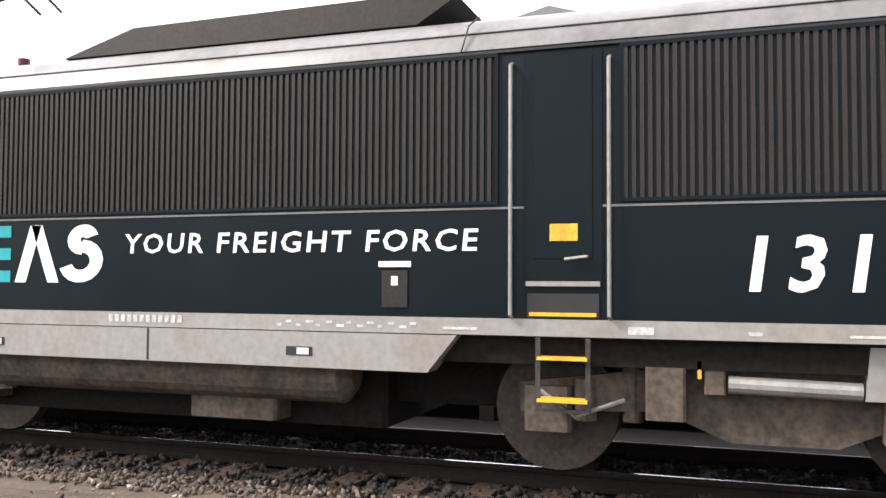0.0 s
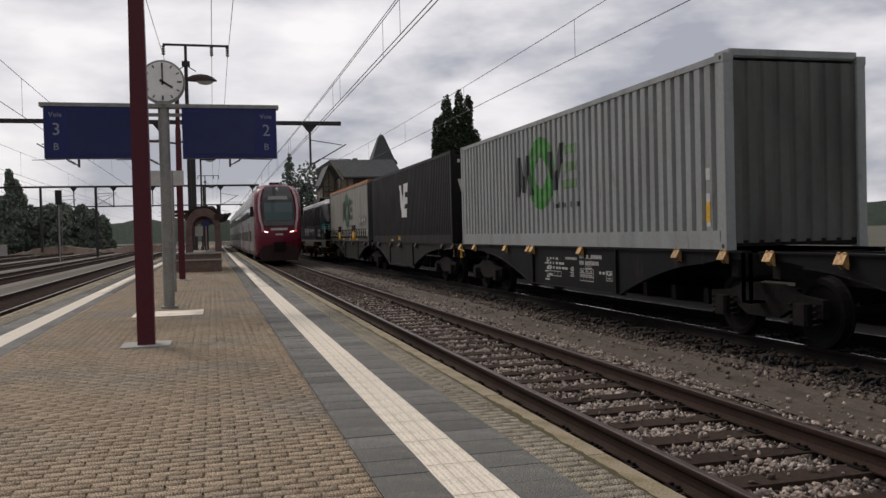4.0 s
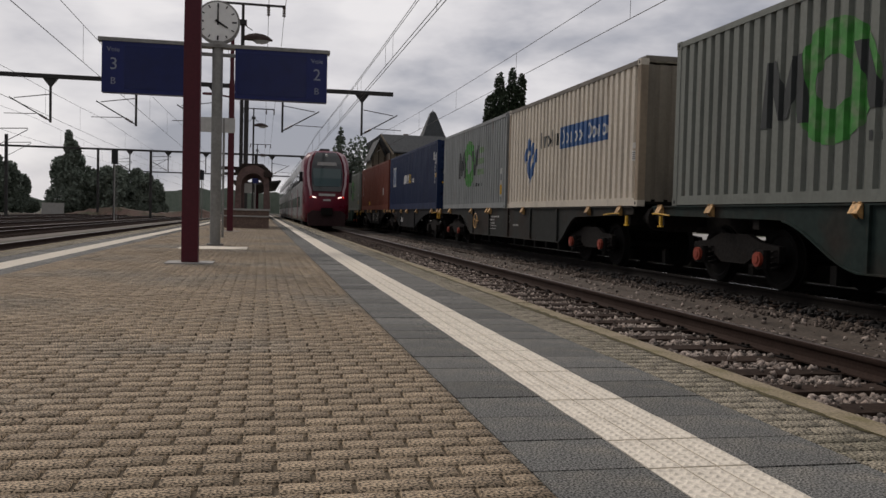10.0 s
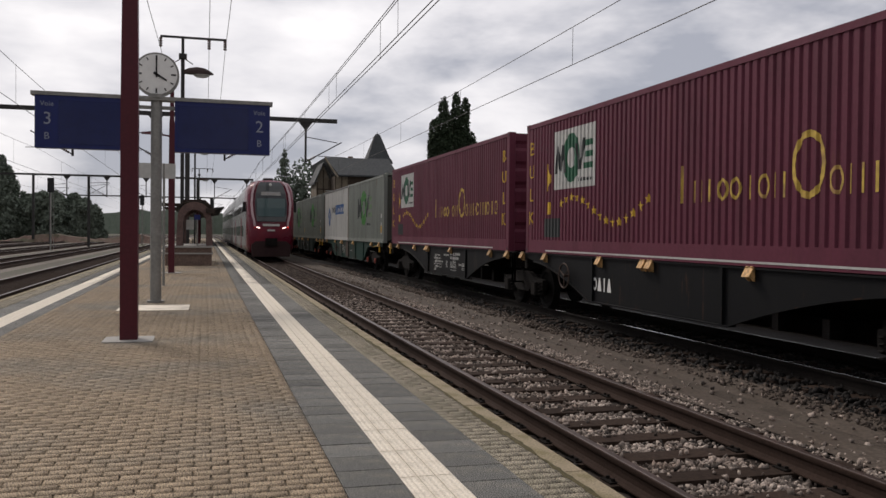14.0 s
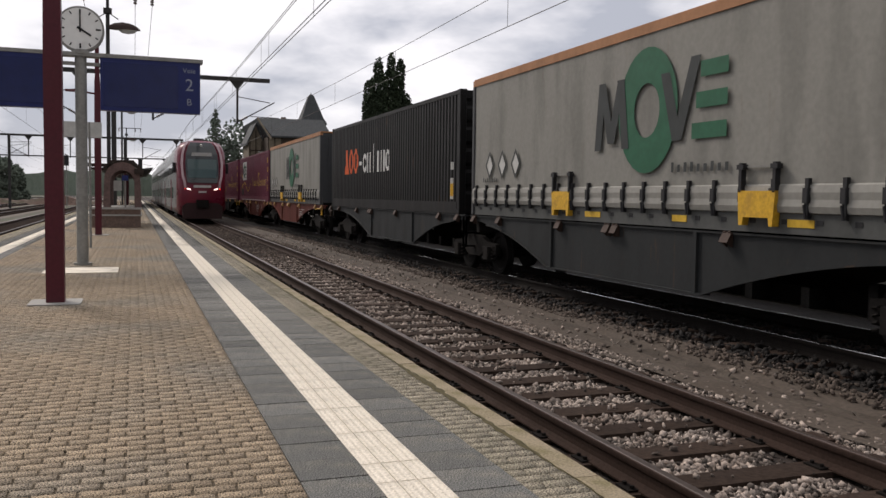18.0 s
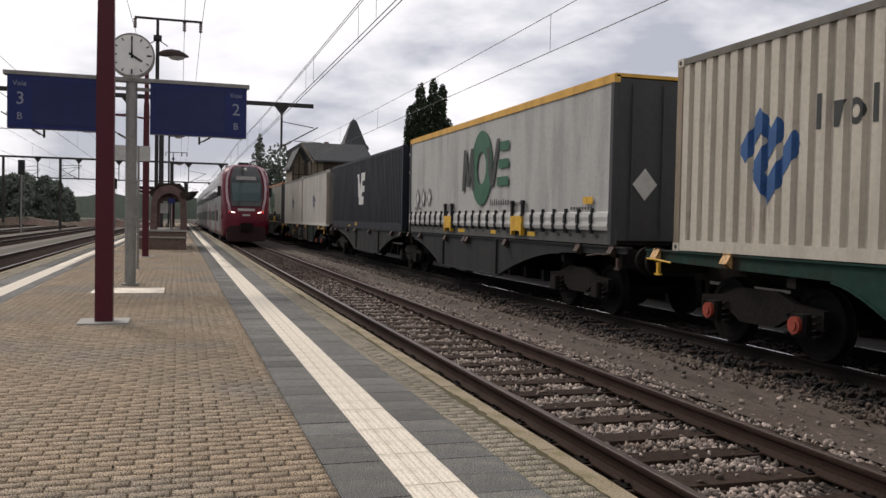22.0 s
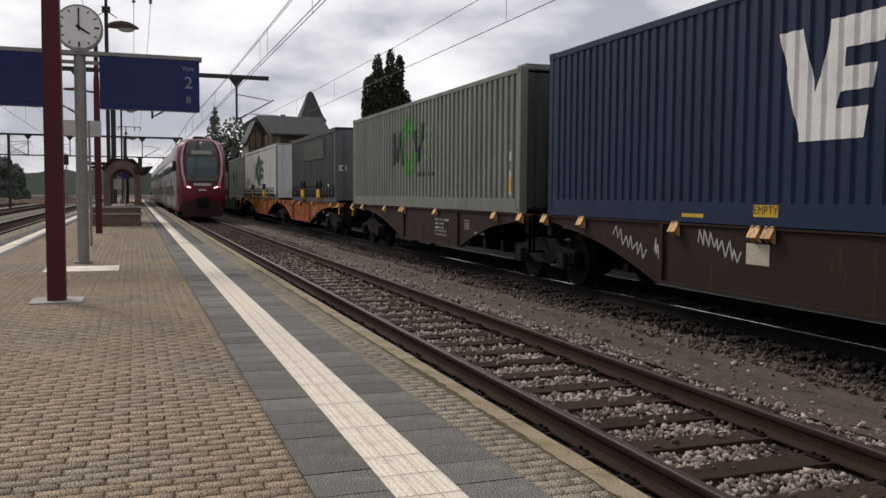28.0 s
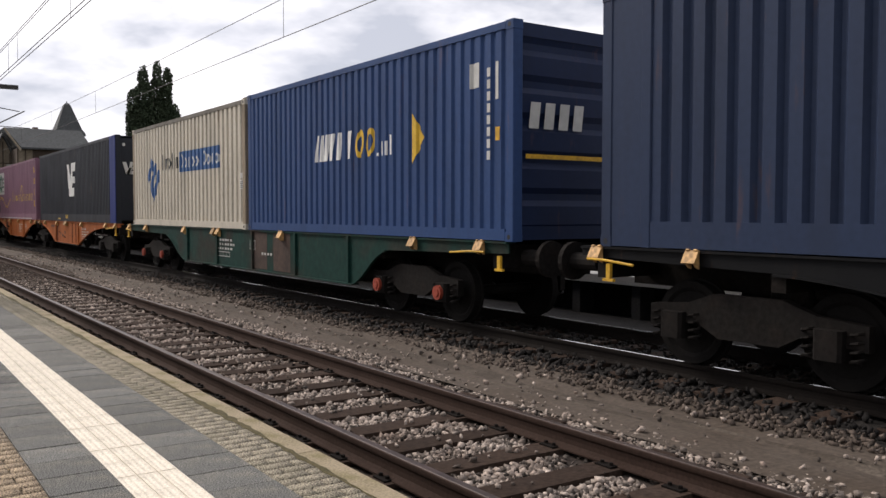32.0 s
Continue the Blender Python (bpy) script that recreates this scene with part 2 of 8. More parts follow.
RED_POST = mat("dark_red_post_paint", (0.075, 0.010, 0.018), 0.5, vary=0.12, grain=20, bump=0.06, spots=(0.07, 0.015, 0.02), spot_scale=3)
GALV = mat("galvanised_steel", (0.26, 0.255, 0.24), 0.55, 0.5, vary=0.12, grain=18, bump=0.05)
DARK_STEEL = mat("dark_weathered_steel", (0.045, 0.043, 0.042), 0.7, 0.3, vary=0.25, grain=25, bump=0.15)
SIGN_BLUE = mat("sign_blue_enamel", (0.012, 0.02, 0.11), 0.35, vary=0.06, grain=10, bump=0.02)
WHITE = mat("white_lettering", (0.75, 0.75, 0.73), 0.6, vary=0.05, grain=20, bump=0.0)
BLACK = mat("black_lettering", (0.02, 0.02, 0.022), 0.6, vary=0.05, grain=20, bump=0.0)
CLOCK_FACE = mat("white_clock_face", (0.78, 0.78, 0.76), 0.4, vary=0.03, grain=10, bump=0.0)
# oily undersides and wheels, darkened below plain grime for shade beneath the wagons
UNDER = mat("oily_shaded_underside", (0.0105, 0.0092, 0.0085), 0.85, 0.0, gloss=0.12, vary=0.35, grain=18, bump=0.3, spots=(0.016, 0.012, 0.01), spot_scale=4)
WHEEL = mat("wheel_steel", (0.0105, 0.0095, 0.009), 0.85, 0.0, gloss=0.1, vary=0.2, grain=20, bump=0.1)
ORANGE_CAP = mat("faded_orange_axle_cap", (0.26, 0.045, 0.025), 0.6, vary=0.15, grain=20, bump=0.05)
YELLOW = mat("worn_yellow_paint", (0.62, 0.36, 0.03), 0.55, vary=0.15, grain=25, bump=0.05, spots=(0.3, 0.17, 0.04), spot_scale=7)
LUG = mat("tan_spigot_lug", (0.50, 0.30, 0.12), 0.6, vary=0.25, grain=25, bump=0.1, spots=(0.16, 0.10, 0.06), spot_scale=9, spot_amount=0.8, random=0.35)
GLASS = dark_glass("dark_window_glass")


# ---- building helpers ----
class Geo:
    """Collects simple solids into one mesh."""

    def __init__(self):
        self.v, self.f = [], []

    def add(self, verts, faces):
        k = len(self.v)
        self.v += [tuple(p) for p in verts]
        self.f += [tuple(i + k for i in q) for q in faces]
        return self

    def box(self, x0, x1, y0, y1, z0, z1, c=0.0):
        """A block; c chamfers its upright edges."""
        if c:
            ring = [(x0 + c, y0), (x1 - c, y0), (x1, y0 + c), (x1, y1 - c), (x1 - c, y1), (x0 + c, y1), (x0, y1 - c), (x0, y0 + c)]
            return self.prism(ring, z0, z1, "z")
        p = [(x, y, z) for z in (z0, z1) for x, y in ((x0, y0), (x1, y0), (x1, y1), (x0, y1))]
        return self.add(p, [(3, 2, 1, 0), (4, 5, 6, 7), (0, 1, 5, 4), (1, 2, 6, 5), (2, 3, 7, 6), (3, 0, 4, 7)])

    def prism(self, ring, a, b, axis="z"):
        """A closed outline swept from a to b along an axis. For x the outline is (y, z), for y (x, z), for z (x, y)."""
        put = {"x": lambda p, s: (s, p[0], p[1]), "y": lambda p, s: (p[0], s, p[1]), "z": lambda p, s: (p[0], p[1], s)}[axis]
        n = len(ring)
        v = [put(p, a) for p in ring] + [put(p, b) for p in ring]
        f = [tuple(range(n))[::-1], tuple(range(n, 2 * n))] + [(i, (i + 1) % n, n + (i + 1) % n, n + i) for i in range(n)]
        if axis == "y":
            f = [q[::-1] for q in f]
        return self.add(v, f)

    def tube(self, p, q, r, n=10, r2=None):
        """A round bar from p to q."""
        p, q = Vector(p), Vector(q)
        d = (q - p).normalized()
        u = d.orthogonal().normalized()
        w = d.cross(u)
        r2 = r if r2 is None else r2
        v = [p + (u * math.cos(a) + w * math.sin(a)) * r for a in (2 * math.pi * i / n for i in range(n))]
        v += [q + (u * math.cos(a) + w * math.sin(a)) * r2 for a in (2 * math.pi * i / n for i in range(n))]
        f = [tuple(range(n))[::-1], tuple(range(n, 2 * n))] + [(i, (i + 1) % n, n + (i + 1) % n, n + i) for i in range(n)]
        return self.add(v, f)

    def path(self, pts, r, n=6):
        pts = [Vector(p) for p in pts]
        rings = []
        u = None
        for i, p in enumerate(pts):
            d = (pts[min(i + 1, len(pts) - 1)] - pts[max(i - 1, 0)]).normalized()
            u = d.orthogonal().normalized() if u is None else (u - d * u.dot(d)).normalized()
            w = d.cross(u)
            rings.append([tuple(p + (u * math.cos(a) + w * math.sin(a)) * r) for a in (2 * math.pi * k / n for k in range(n))])
        return self.loft(rings)

    def loft(self, rings, caps=True):
        """Skins a row of outlines with equal counts."""
        n = len(rings[0])
        v = [p for ring in rings for p in ring]
        f = [(k * n + i, k * n + (i + 1) % n, (k + 1) * n + (i + 1) % n, (k + 1) * n + i) for k in range(len(rings) - 1) for i in range(n)]
        if caps:
            f += [tuple(range(n))[::-1], tuple(range((len(rings) - 1) * n, len(rings) * n))]
        return self.add(v, f)

    def mesh(self, name, material, smooth=False):
        me = bpy.data.meshes.new(name)
        me.from_pydata(self.v, [], self.f)
        me.materials.append(material)
        if smooth:
            me.shade_smooth()
        me.update()
        return me


def part(name, geo, material, parent=None, label="", smooth=False):
    me = geo if isinstance(geo, bpy.types.Mesh) else geo.mesh(name, material, smooth)
    ob = new(name, me)
    if parent is not None:
        ob.parent = parent
    if label:
        tagged(ob, label)
    return ob


def thing(name, x, y, z, label, category, group="", kind="", rz=0.0):
    ob = new(name)
    ob.empty_display_size = 0.2
    ob.matrix_basis = pose(x, y, z, 0, 0, rz)
    return tagged(ob, label, category, group, kind)


def solo(name, geo, material, label, category="", group="", kind="", at=(0, 0, 0), smooth=False):
    ob = new(name, geo.mesh(name, material, smooth))
    ob.location = at
    return tagged(ob, label, category, group, kind)


def numpy_mesh(name, verts, faces, material):
    """A large mesh of quads or triangles from arrays."""
    me = bpy.data.meshes.new(name)
    verts, faces = np.asarray(verts, np.float32), np.asarray(faces, np.int32)
    k = faces.shape[1]
    me.vertices.add(len(verts))
    me.vertices.foreach_set("co", verts.ravel())
    me.loops.add(faces.size)
    me.loops.foreach_set("vertex_index", faces.ravel())
    me.polygons.add(len(faces))
    me.polygons.foreach_set("loop_start", np.arange(len(faces), dtype=np.int32) * k)
    me.update(calc_edges=True)
    me.materials.append(material)
    return me


def blocks(name, lo, hi, material, chamfer=0.0, tilt=0.0, seed=1):
    """Many upright blocks without a base, as one mesh: lo and hi are arrays of corners."""
    lo, hi = np.asarray(lo, float), np.asarray(hi, float)
    rng = np.random.default_rng(seed)
    n = len(lo)
    c = chamfer
    x0, y0, z0 = lo.T
    x1, y1, z1 = hi.T
    dz = rng.normal(0, tilt, (n, 4)) if tilt else np.zeros((n, 4))
    low = np.stack([np.stack(p, -1) for p in ((x0, y0, z0), (x1, y0, z0), (x1, y1, z0), (x0, y1, z0))], 1)
    top = np.stack([np.stack(p, -1) for p in ((x0 + c, y0 + c, z1 + dz[:, 0]), (x1 - c, y0 + c, z1 + dz[:, 1]), (x1 - c, y1 - c, z1 + dz[:, 2]), (x0 + c, y1 - c, z1 + dz[:, 3]))], 1)
    v = np.concatenate([low, top], 1).reshape(-1, 3)
    q = np.array([(4, 5, 6, 7), (0, 1, 5, 4), (1, 2, 6, 5), (2, 3, 7, 6), (3, 0, 4, 7)])
    f = (np.arange(n)[:, None, None] * 8 + q[None]).reshape(-1, 4)
    return numpy_mesh(name, v, f, material)


_letters = {}


def letters(text, size, bold=0.0, space=0.0):
    """Flat triangles of a word in the built-in font, baseline at 0, centred; unit is metres of letter height."""
    key = (text, size, bold, space)
    if key not in _letters:
        cu = bpy.data.curves.new("word", "FONT")
        cu.body, cu.size, cu.resolution_u = text, size / 0.7, 2
        cu.offset, cu.space_character = bold * size, 1.0 + 3 * bold + space
        ob = bpy.data.objects.new("word", cu)
        scene.collection.objects.link(ob)
        me = bpy.data.meshes.new_from_object(ob)
        me.calc_loop_triangles()
        co = [(v.co.x, v.co.y) for v in me.vertices]
        tris = [[co[i] for i in t.vertices] for t in me.loop_triangles]
        bpy.data.objects.remove(ob)
        bpy.data.curves.remove(cu)
        bpy.data.meshes.remove(me)
        wide = max(p[0] for t in tris for p in t)
        _letters[key] = [[(p[0] - wide / 2, p[1]) for p in t] for t in tris]
    return _letters[key]


def bar(u, v, w, h, slant=0.0):
    """A flat bar with its lower left corner at u, v."""
    return [(u, v), (u + w, v), (u + w + slant, v + h), (u + slant, v + h)]


def ring_polys(u, v, r0, r1, n=28, squash=1.0):
    out = []
    for i in range(n):
        a, b = 2 * math.pi * i / n, 2 * math.pi * (i + 1) / n
        out.append([(u + r * math.cos(t) * squash, v + r * math.sin(t)) for r, t in ((r0, a), (r1, a), (r1, b), (r0, b))])
    return out


def clip_strip(poly, a, b):
    """The part of a convex outline with a <= u <= b."""
    for sign, lim in ((1, a), (-1, -b)):
        out = []
        for p, q in zip(poly, poly[1:] + poly[:1]):
            dp, dq = sign * p[0] - lim, sign * q[0] - lim
            if dp >= 0:
                out.append(p)
            if (dp > 0) != (dq > 0) and dp != dq:
                t = dp / (dp - dq)
                out.append((p[0] + (q[0] - p[0]) * t, p[1] + (q[1] - p[1]) * t))
        poly = out
        if len(poly) < 3:
            return []
    return poly


def decals(name, polys, *rest, **more):
    """Every outline as a part of its own."""
    for poly in polys:
        decal(name, [poly], *rest, **more)


def decal(name, polys, material, parent, profile, x, lift=0.004, label=""):
    """Paint on a side wall seen from -x: u runs along -y from the front end, v is height. profile(u) gives the breaks and depths of the wall."""
    g = Geo()
    for k, poly in enumerate(polys):
        us = [p[0] for p in poly]
        if 1 < len(polys) < 12:
            lift += 0.0007
        for (u0, d0), (u1, d1) in profile(min(us), max(us)):
            piece = clip_strip(list(poly), u0, u1)
            if len(piece) >= 3:
                vs = [(x - lift + d0 + (d1 - d0) * (u - u0) / (u1 - u0), -u, v) for u, v in piece]
                g.add(vs, [tuple(range(len(vs)))])
    seen, order = {}, []
    for q in g.v:
        key = tuple(round(k, 4) for k in q)
        if key not in seen:
            seen[key] = len(order)
            order.append(q)
    back = [seen[tuple(round(k, 4) for k in q)] for q in g.v]
    faces = [tuple(dict.fromkeys(back[i] for i in f)) for f in g.f]
    g.v, g.f = order, [f for f in faces if len(f) > 2]
    return part(name, g, material, parent, label)


def flat_profile(u0, u1):
    return [((u0 - 0.01, 0.0), (u1 + 0.01, 0.0))]


def corrugation(start, end, pitch, depth, soft=False):
    """Breaks of a trapezoid sheet between two places along the wall: (u, depth behind the outer face)."""
    n = max(1, round((end - start) / pitch))
    p = (end - start) / n
    pts = [(start, 0.0)]
    for i in range(n):
        s = start + i * p
        a, b, c = (0.50, 0.66, 0.84) if soft else (0.52, 0.62, 0.88)
        pts += [(s + a * p, 0.0), (s + b * p, depth), (s + c * p, depth), (s + p, 0.0)]
    return pts


def profile_of(pts):
    def inner(u0, u1):
        ps = [(pts[0][0] - 2, 0.0)] + pts + [(pts[-1][0] + 2, 0.0)]
        return [(a, b) for a, b in zip(ps, ps[1:]) if b[0] > u0 and a[0] < u1 and b[0] - a[0] > 1e-6]
    return inner


# ---- ground, tracks and platforms ----
def structure(name, geo, material, label, at=(0, 0, 0)):
    return solo(name, geo, material, label, kind="structure", at=at)


g = Geo()
g.add([(-2500, -400, -0.52), (2500, -400, -0.52), (2500, 3000, -0.52), (-2500, 3000, -0.52)], [(0, 1, 2, 3)])
structure("ground", g, GROUND, "dark bare ground reaching the horizon")
g = Geo()
rng = random.Random(4)
n = 480
xs = [5.35 + i * 0.07 for i in range(22)]
def dirt_height(x, y):
    return -0.462 + 0.012 * math.sin(y * 0.62 + x * 3) + 0.008 * math.sin(y * 1.7 + x * 7) - 0.03 * math.exp(-((x - 6.1) / 0.16) ** 2)


v = [(x, -30 + j * 0.25, dirt_height(x, -30 + j * 0.25) + rng.uniform(-0.004, 0.004)) for j in range(n) for x in xs]
g.add(v, [(j * 22 + i, j * 22 + i + 1, (j + 1) * 22 + i + 1, (j + 1) * 22 + i) for j in range(n - 1) for i in range(21)])
structure("dirt_path", g, DIRT, "packed brown dirt strip between the tracks, rutted")

TRACKS = [TRACK2, TRACK1, -5.6, -10.3, -15.0, -20.5, -26.0]
for k, c in enumerate(TRACKS):
    g = Geo()
    # goods bed reaches farther, its dark colour carrying the shade beyond the train
    far = 3.3 if k == 1 else 2.0
    g.prism([(c - 2.0, -0.53), (c - 1.55, -0.497), (c + far - 0.45, -0.497), (c + far, -0.53)], -40, 420, "y")
    structure("ballast_bed", g, OILY_SHADED_BED if k == 1 else BALLAST_BED if k == 0 else FAR_BALLAST, "dark brown ballast bed under a track")

RAIL_HALF = [(0.075, -0.172), (0.075, -0.160), (0.045, -0.148), (0.026, -0.128), (0.022, -0.095), (0.024, -0.062), (0.036, -0.046), (0.039, -0.028), (0.038, -0.012), (0.033, -0.005)]
RAIL_OUTLINE = RAIL_HALF + [(-a, b) for a, b in RAIL_HALF[::-1]]
for k, c in enumerate(TRACKS):
    tr = thing("railway_track", c, 0, RZ, "railway track of rusty steel rails on dark wooden sleepers", "railway track", "station tracks", "structure")
    for side in (-0.7525, 0.7525):
        g = Geo().prism([(side + a, b) for a, b in RAIL_OUTLINE], -40, 420, "y")
        rail = part("rail", g, OILY_SHADED_RAIL if k == 1 else RAIL, tr)
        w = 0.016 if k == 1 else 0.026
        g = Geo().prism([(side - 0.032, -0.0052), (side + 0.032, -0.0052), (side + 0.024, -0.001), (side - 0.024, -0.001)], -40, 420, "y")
        part("rail_head", g, OILY_SHADED_RAIL if k == 1 else RAIL_TOP, rail, "worn running surface")
        if k == 1:
            part("running_band", Geo().box(side - w, side + w, -40, 420, -0.003, 0.001), BRIGHT_RAIL, rail, "bright polished band worn by wheels")
    if k < 2:
        sl = Geo().box(-1.3, 1.3, -0.125, 0.125, -0.25, -0.168, 0.012).mesh("sleeper", SLEEPER)
        pl = Geo()
        for s in (-0.7525, 0.7525):
            pl.box(s - 0.145, s + 0.145, -0.08, 0.08, -0.17, -0.155)
            for q in (-0.1, 0.1):
                pl.tube((s + q, -0.045, -0.158), (s + q, -0.045, -0.135), 0.016, 6)
                pl.tube((s + q, 0.045, -0.158), (s + q, 0.045, -0.135), 0.016, 6)
        pl = pl.mesh("rail_plate", OILY_SHADED_RAIL)
        for j in range(-16, 100 if k == 0 else 60):
            ob = part("sleeper", sl, None, tr)
            ob.location = (rng.uniform(-0.02, 0.02), -2 + j * 0.63 + rng.uniform(-0.015, 0.015), 0)
            if 0 <= j < 40 and k == 0:
                q = part("rail_plate", pl, None, tr)
                q.location = ob.location
    lo = [(-1.3, 61 + j * 0.63, -0.24) for j in range(-120 if k > 1 else 0, 260)]
    part("far_sleepers", blocks("far_sleepers", lo, [(1.3, a[1] + 0.25, -0.15) for a in lo], SLEEPER), None, tr)["kind"] = "stuff"


def stones(name, x0, x1, y0, y1, count, size, z, seed, label, keep_clear=False, material=STONE):
    """Loose broken stones as one mesh of small irregular solids."""
    r = np.random.default_rng(seed)
    base = np.array([(x, y, z) for z in (-0.62, 0.62) for x, y in ((-0.7, -0.7), (0.7, -0.7), (0.7, 0.7), (-0.7, 0.7))])
    tri = np.array([(0, 2, 1), (0, 3, 2), (4, 5, 6), (4, 6, 7), (0, 1, 5), (0, 5, 4), (1, 2, 6), (1, 6, 5), (2, 3, 7), (2, 7, 6), (3, 0, 4), (3, 4, 7)])
    c = np.stack([r.uniform(x0, x1, count), y0 + (y1 - y0) * r.uniform(0, 1, count) ** 1.25, np.full(count, z) + r.uniform(-0.012, 0.016, count)], -1)
    if keep_clear:
        j = (c[:, 1] + 2.0) / 0.63
        on = (np.abs(c[:, 0] - TRACK2) < 1.3) & (np.abs(j - np.round(j)) * 0.63 < 0.142)
        c[on & (r.uniform(0, 1, count) < 0.97), 2] = -0.6
        c[on & (c[:, 2] > -0.55), 2] = -0.443
        near = np.abs(np.abs(c[:, 0] - TRACK2) - 0.7525) < 0.19
        c[near & (r.uniform(0, 1, count) < 0.9), 2] = -0.6
    s = size * r.uniform(0.55, 1.35, (count, 1, 1)) * r.uniform(0.45, 1.35, (count, 8, 3))
    q = r.normal(size=(count, 4))
    q /= np.linalg.norm(q, axis=1)[:, None]
    w, x, y, zz = q.T
    R = np.stack([1 - 2 * (y * y + zz * zz), 2 * (x * y - zz * w), 2 * (x * zz + y * w), 2 * (x * y + zz * w), 1 - 2 * (x * x + zz * zz), 2 * (y * zz - x * w),
                  2 * (x * zz - y * w), 2 * (y * zz + x * w), 1 - 2 * (x * x + y * y)], -1).reshape(-1, 3, 3)
    v = np.einsum("nij,nkj->nki", R, base[None] * s * r.uniform(0.3, 1.5, (count, 1, 3))) + c[:, None]
    f = np.arange(count)[:, None, None] * 8 + tri[None]
    ob = new(name, numpy_mesh(name, v.reshape(-1, 3), f.reshape(-1, 3), material))
    return tagged(ob, label, "ballast", kind="stuff")


stones("ballast_stones", 3.2, 5.62, 1.0, 26, 52000, 0.025, -0.486, 1, "loose grey-brown ballast stones between the rails", True)
# darker stone paints in the shaded stone sides met at a flat view
stones("ballast_stones", 3.2, 5.62, 24, 60, 26000, 0.027, -0.484, 21, "ballast stones farther along, darkened for their shaded sides", True, MID_STONE)
stones("ballast_stones", 3.2, 5.62, 1.2, -14, 12000, 0.027, -0.486, 8, "loose grey-brown ballast stones between the rails", True)
# shade below the platform edge is put into this stone colour
stones("ballast_stones", 2.4, 3.05, -2.0, 45, 9000, 0.026, -0.478, 9, "oily stones under the platform edge, their colour darkened for the shade", material=SHADED_STONE)
stones("ballast_stones", 6.95, 9.9, -2.0, 50, 14000, 0.034, -0.455, 2, "oily ballast stones along the goods track, darkened for the train's shade", material=SHADED_STONE)
stones("ballast_stones", 6.42, 6.98, -1.0, 50, 5200, 0.027, -0.456, 5, "loose dusty stones along the edge of the goods track", material=MID_STONE)
stones("ballast_stones", 5.25, 6.7, 1.0, 40, 900, 0.024, -0.452, 3, "scattered stones on the dirt strip")
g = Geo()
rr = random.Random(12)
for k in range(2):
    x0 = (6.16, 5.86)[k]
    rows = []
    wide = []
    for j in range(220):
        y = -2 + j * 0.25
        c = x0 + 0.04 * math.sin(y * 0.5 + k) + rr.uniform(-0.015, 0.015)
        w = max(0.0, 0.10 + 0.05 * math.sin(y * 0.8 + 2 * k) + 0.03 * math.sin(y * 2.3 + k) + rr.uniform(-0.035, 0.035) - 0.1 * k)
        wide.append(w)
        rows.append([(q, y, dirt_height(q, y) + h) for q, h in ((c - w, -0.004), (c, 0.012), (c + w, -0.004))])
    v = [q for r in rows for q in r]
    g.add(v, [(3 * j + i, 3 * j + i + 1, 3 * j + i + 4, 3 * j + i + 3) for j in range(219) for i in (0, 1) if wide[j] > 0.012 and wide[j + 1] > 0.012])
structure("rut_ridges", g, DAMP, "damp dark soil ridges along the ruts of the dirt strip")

# the island platform
PL, PR, P0, P1 = -3.75, 2.347, -25.0, 175.0
plat = thing("platform", 0, 0, 0, "island platform of beige paving stones with grey slabs and white guide strips", "platform", kind="structure")
g = Geo().box(PL + 0.06, PR - 0.06, P0, P1, -0.6, -0.012)
part("platform_body", g, PAVER_BED, plat)
g = Geo().box(PL + 0.02, PR - 0.02, P0, P1, -0.6, -0.16)
part("platform_wall", g, CONCRETE, plat)


def lay(name, x0, x1, y0, y1, du, dv, gap, material, bond=0.5, seed=1, tilt=0.0012, top=0.0, least=0.03):
    """Courses of paving pieces across x, in stretcher bond."""
    lo, hi = [], []
    tight = gap if bond == 0 else gap * 0.4
    rows = int((y1 - y0) / dv)
    for j in range(rows):
        off = (bond * du) if j % 2 else 0.0
        x = x0 - off
        while x < x1 - 0.01:
            a, b = max(x, x0), min(x + du, x1)
            if b - a > least:
                lo.append((a + gap / 2, y0 + j * dv + tight / 2, top - 0.06))
                hi.append((b - gap / 2, y0 + (j + 1) * dv - tight / 2, top))
            x += du
    return blocks(name, lo, hi, material, 0.003, tilt, seed)


part("near_pavers", lay("near_pavers", -2.4, 0.9, 4.5, 34, 0.2, 0.1, 0.010, PAVER, seed=2, tilt=0.0011), None, plat)["kind"] = "stuff"
part("near_pavers", lay("near_pavers", -2.4, -0.5, 1.5, 4.5, 0.2, 0.1, 0.010, PAVER, seed=8, tilt=0.0011, least=0.12), None, plat)["kind"] = "stuff"
pv = {w: blocks("paver", [(0.005, 0.002, -0.06)], [(w - 0.005, 0.098, 0.0)], mat("beige_paver", (0.262, 0.203, 0.138), 0.92, vary=0.85, grain=110, crisp=0.085, bump=0.6, spots=(0.20, 0.182, 0.15), spot_scale=0.4, spot_amount=0.5, random=0.14), 0.004) for w in (0.2, 0.1)}
for j in range(30):
    x = -0.5 if j % 2 else -0.6
    while x < 0.89:
        w = 0.1 if 0.9 - x < 0.15 else 0.2
        ob = part("paver", pv[w], None, plat)
        ob.matrix_basis = pose(x, 1.5 + j * 0.1, rng.uniform(-0.0012, 0.0012), rng.uniform(-0.5, 0.5), rng.uniform(-0.4, 0.4), 0)
        x += w
part("far_pavers", lay("far_pavers", -2.4, 0.9, 34, P1, 0.6, 0.3, 0.02, PAVER, seed=3), None, plat)["kind"] = "stuff"
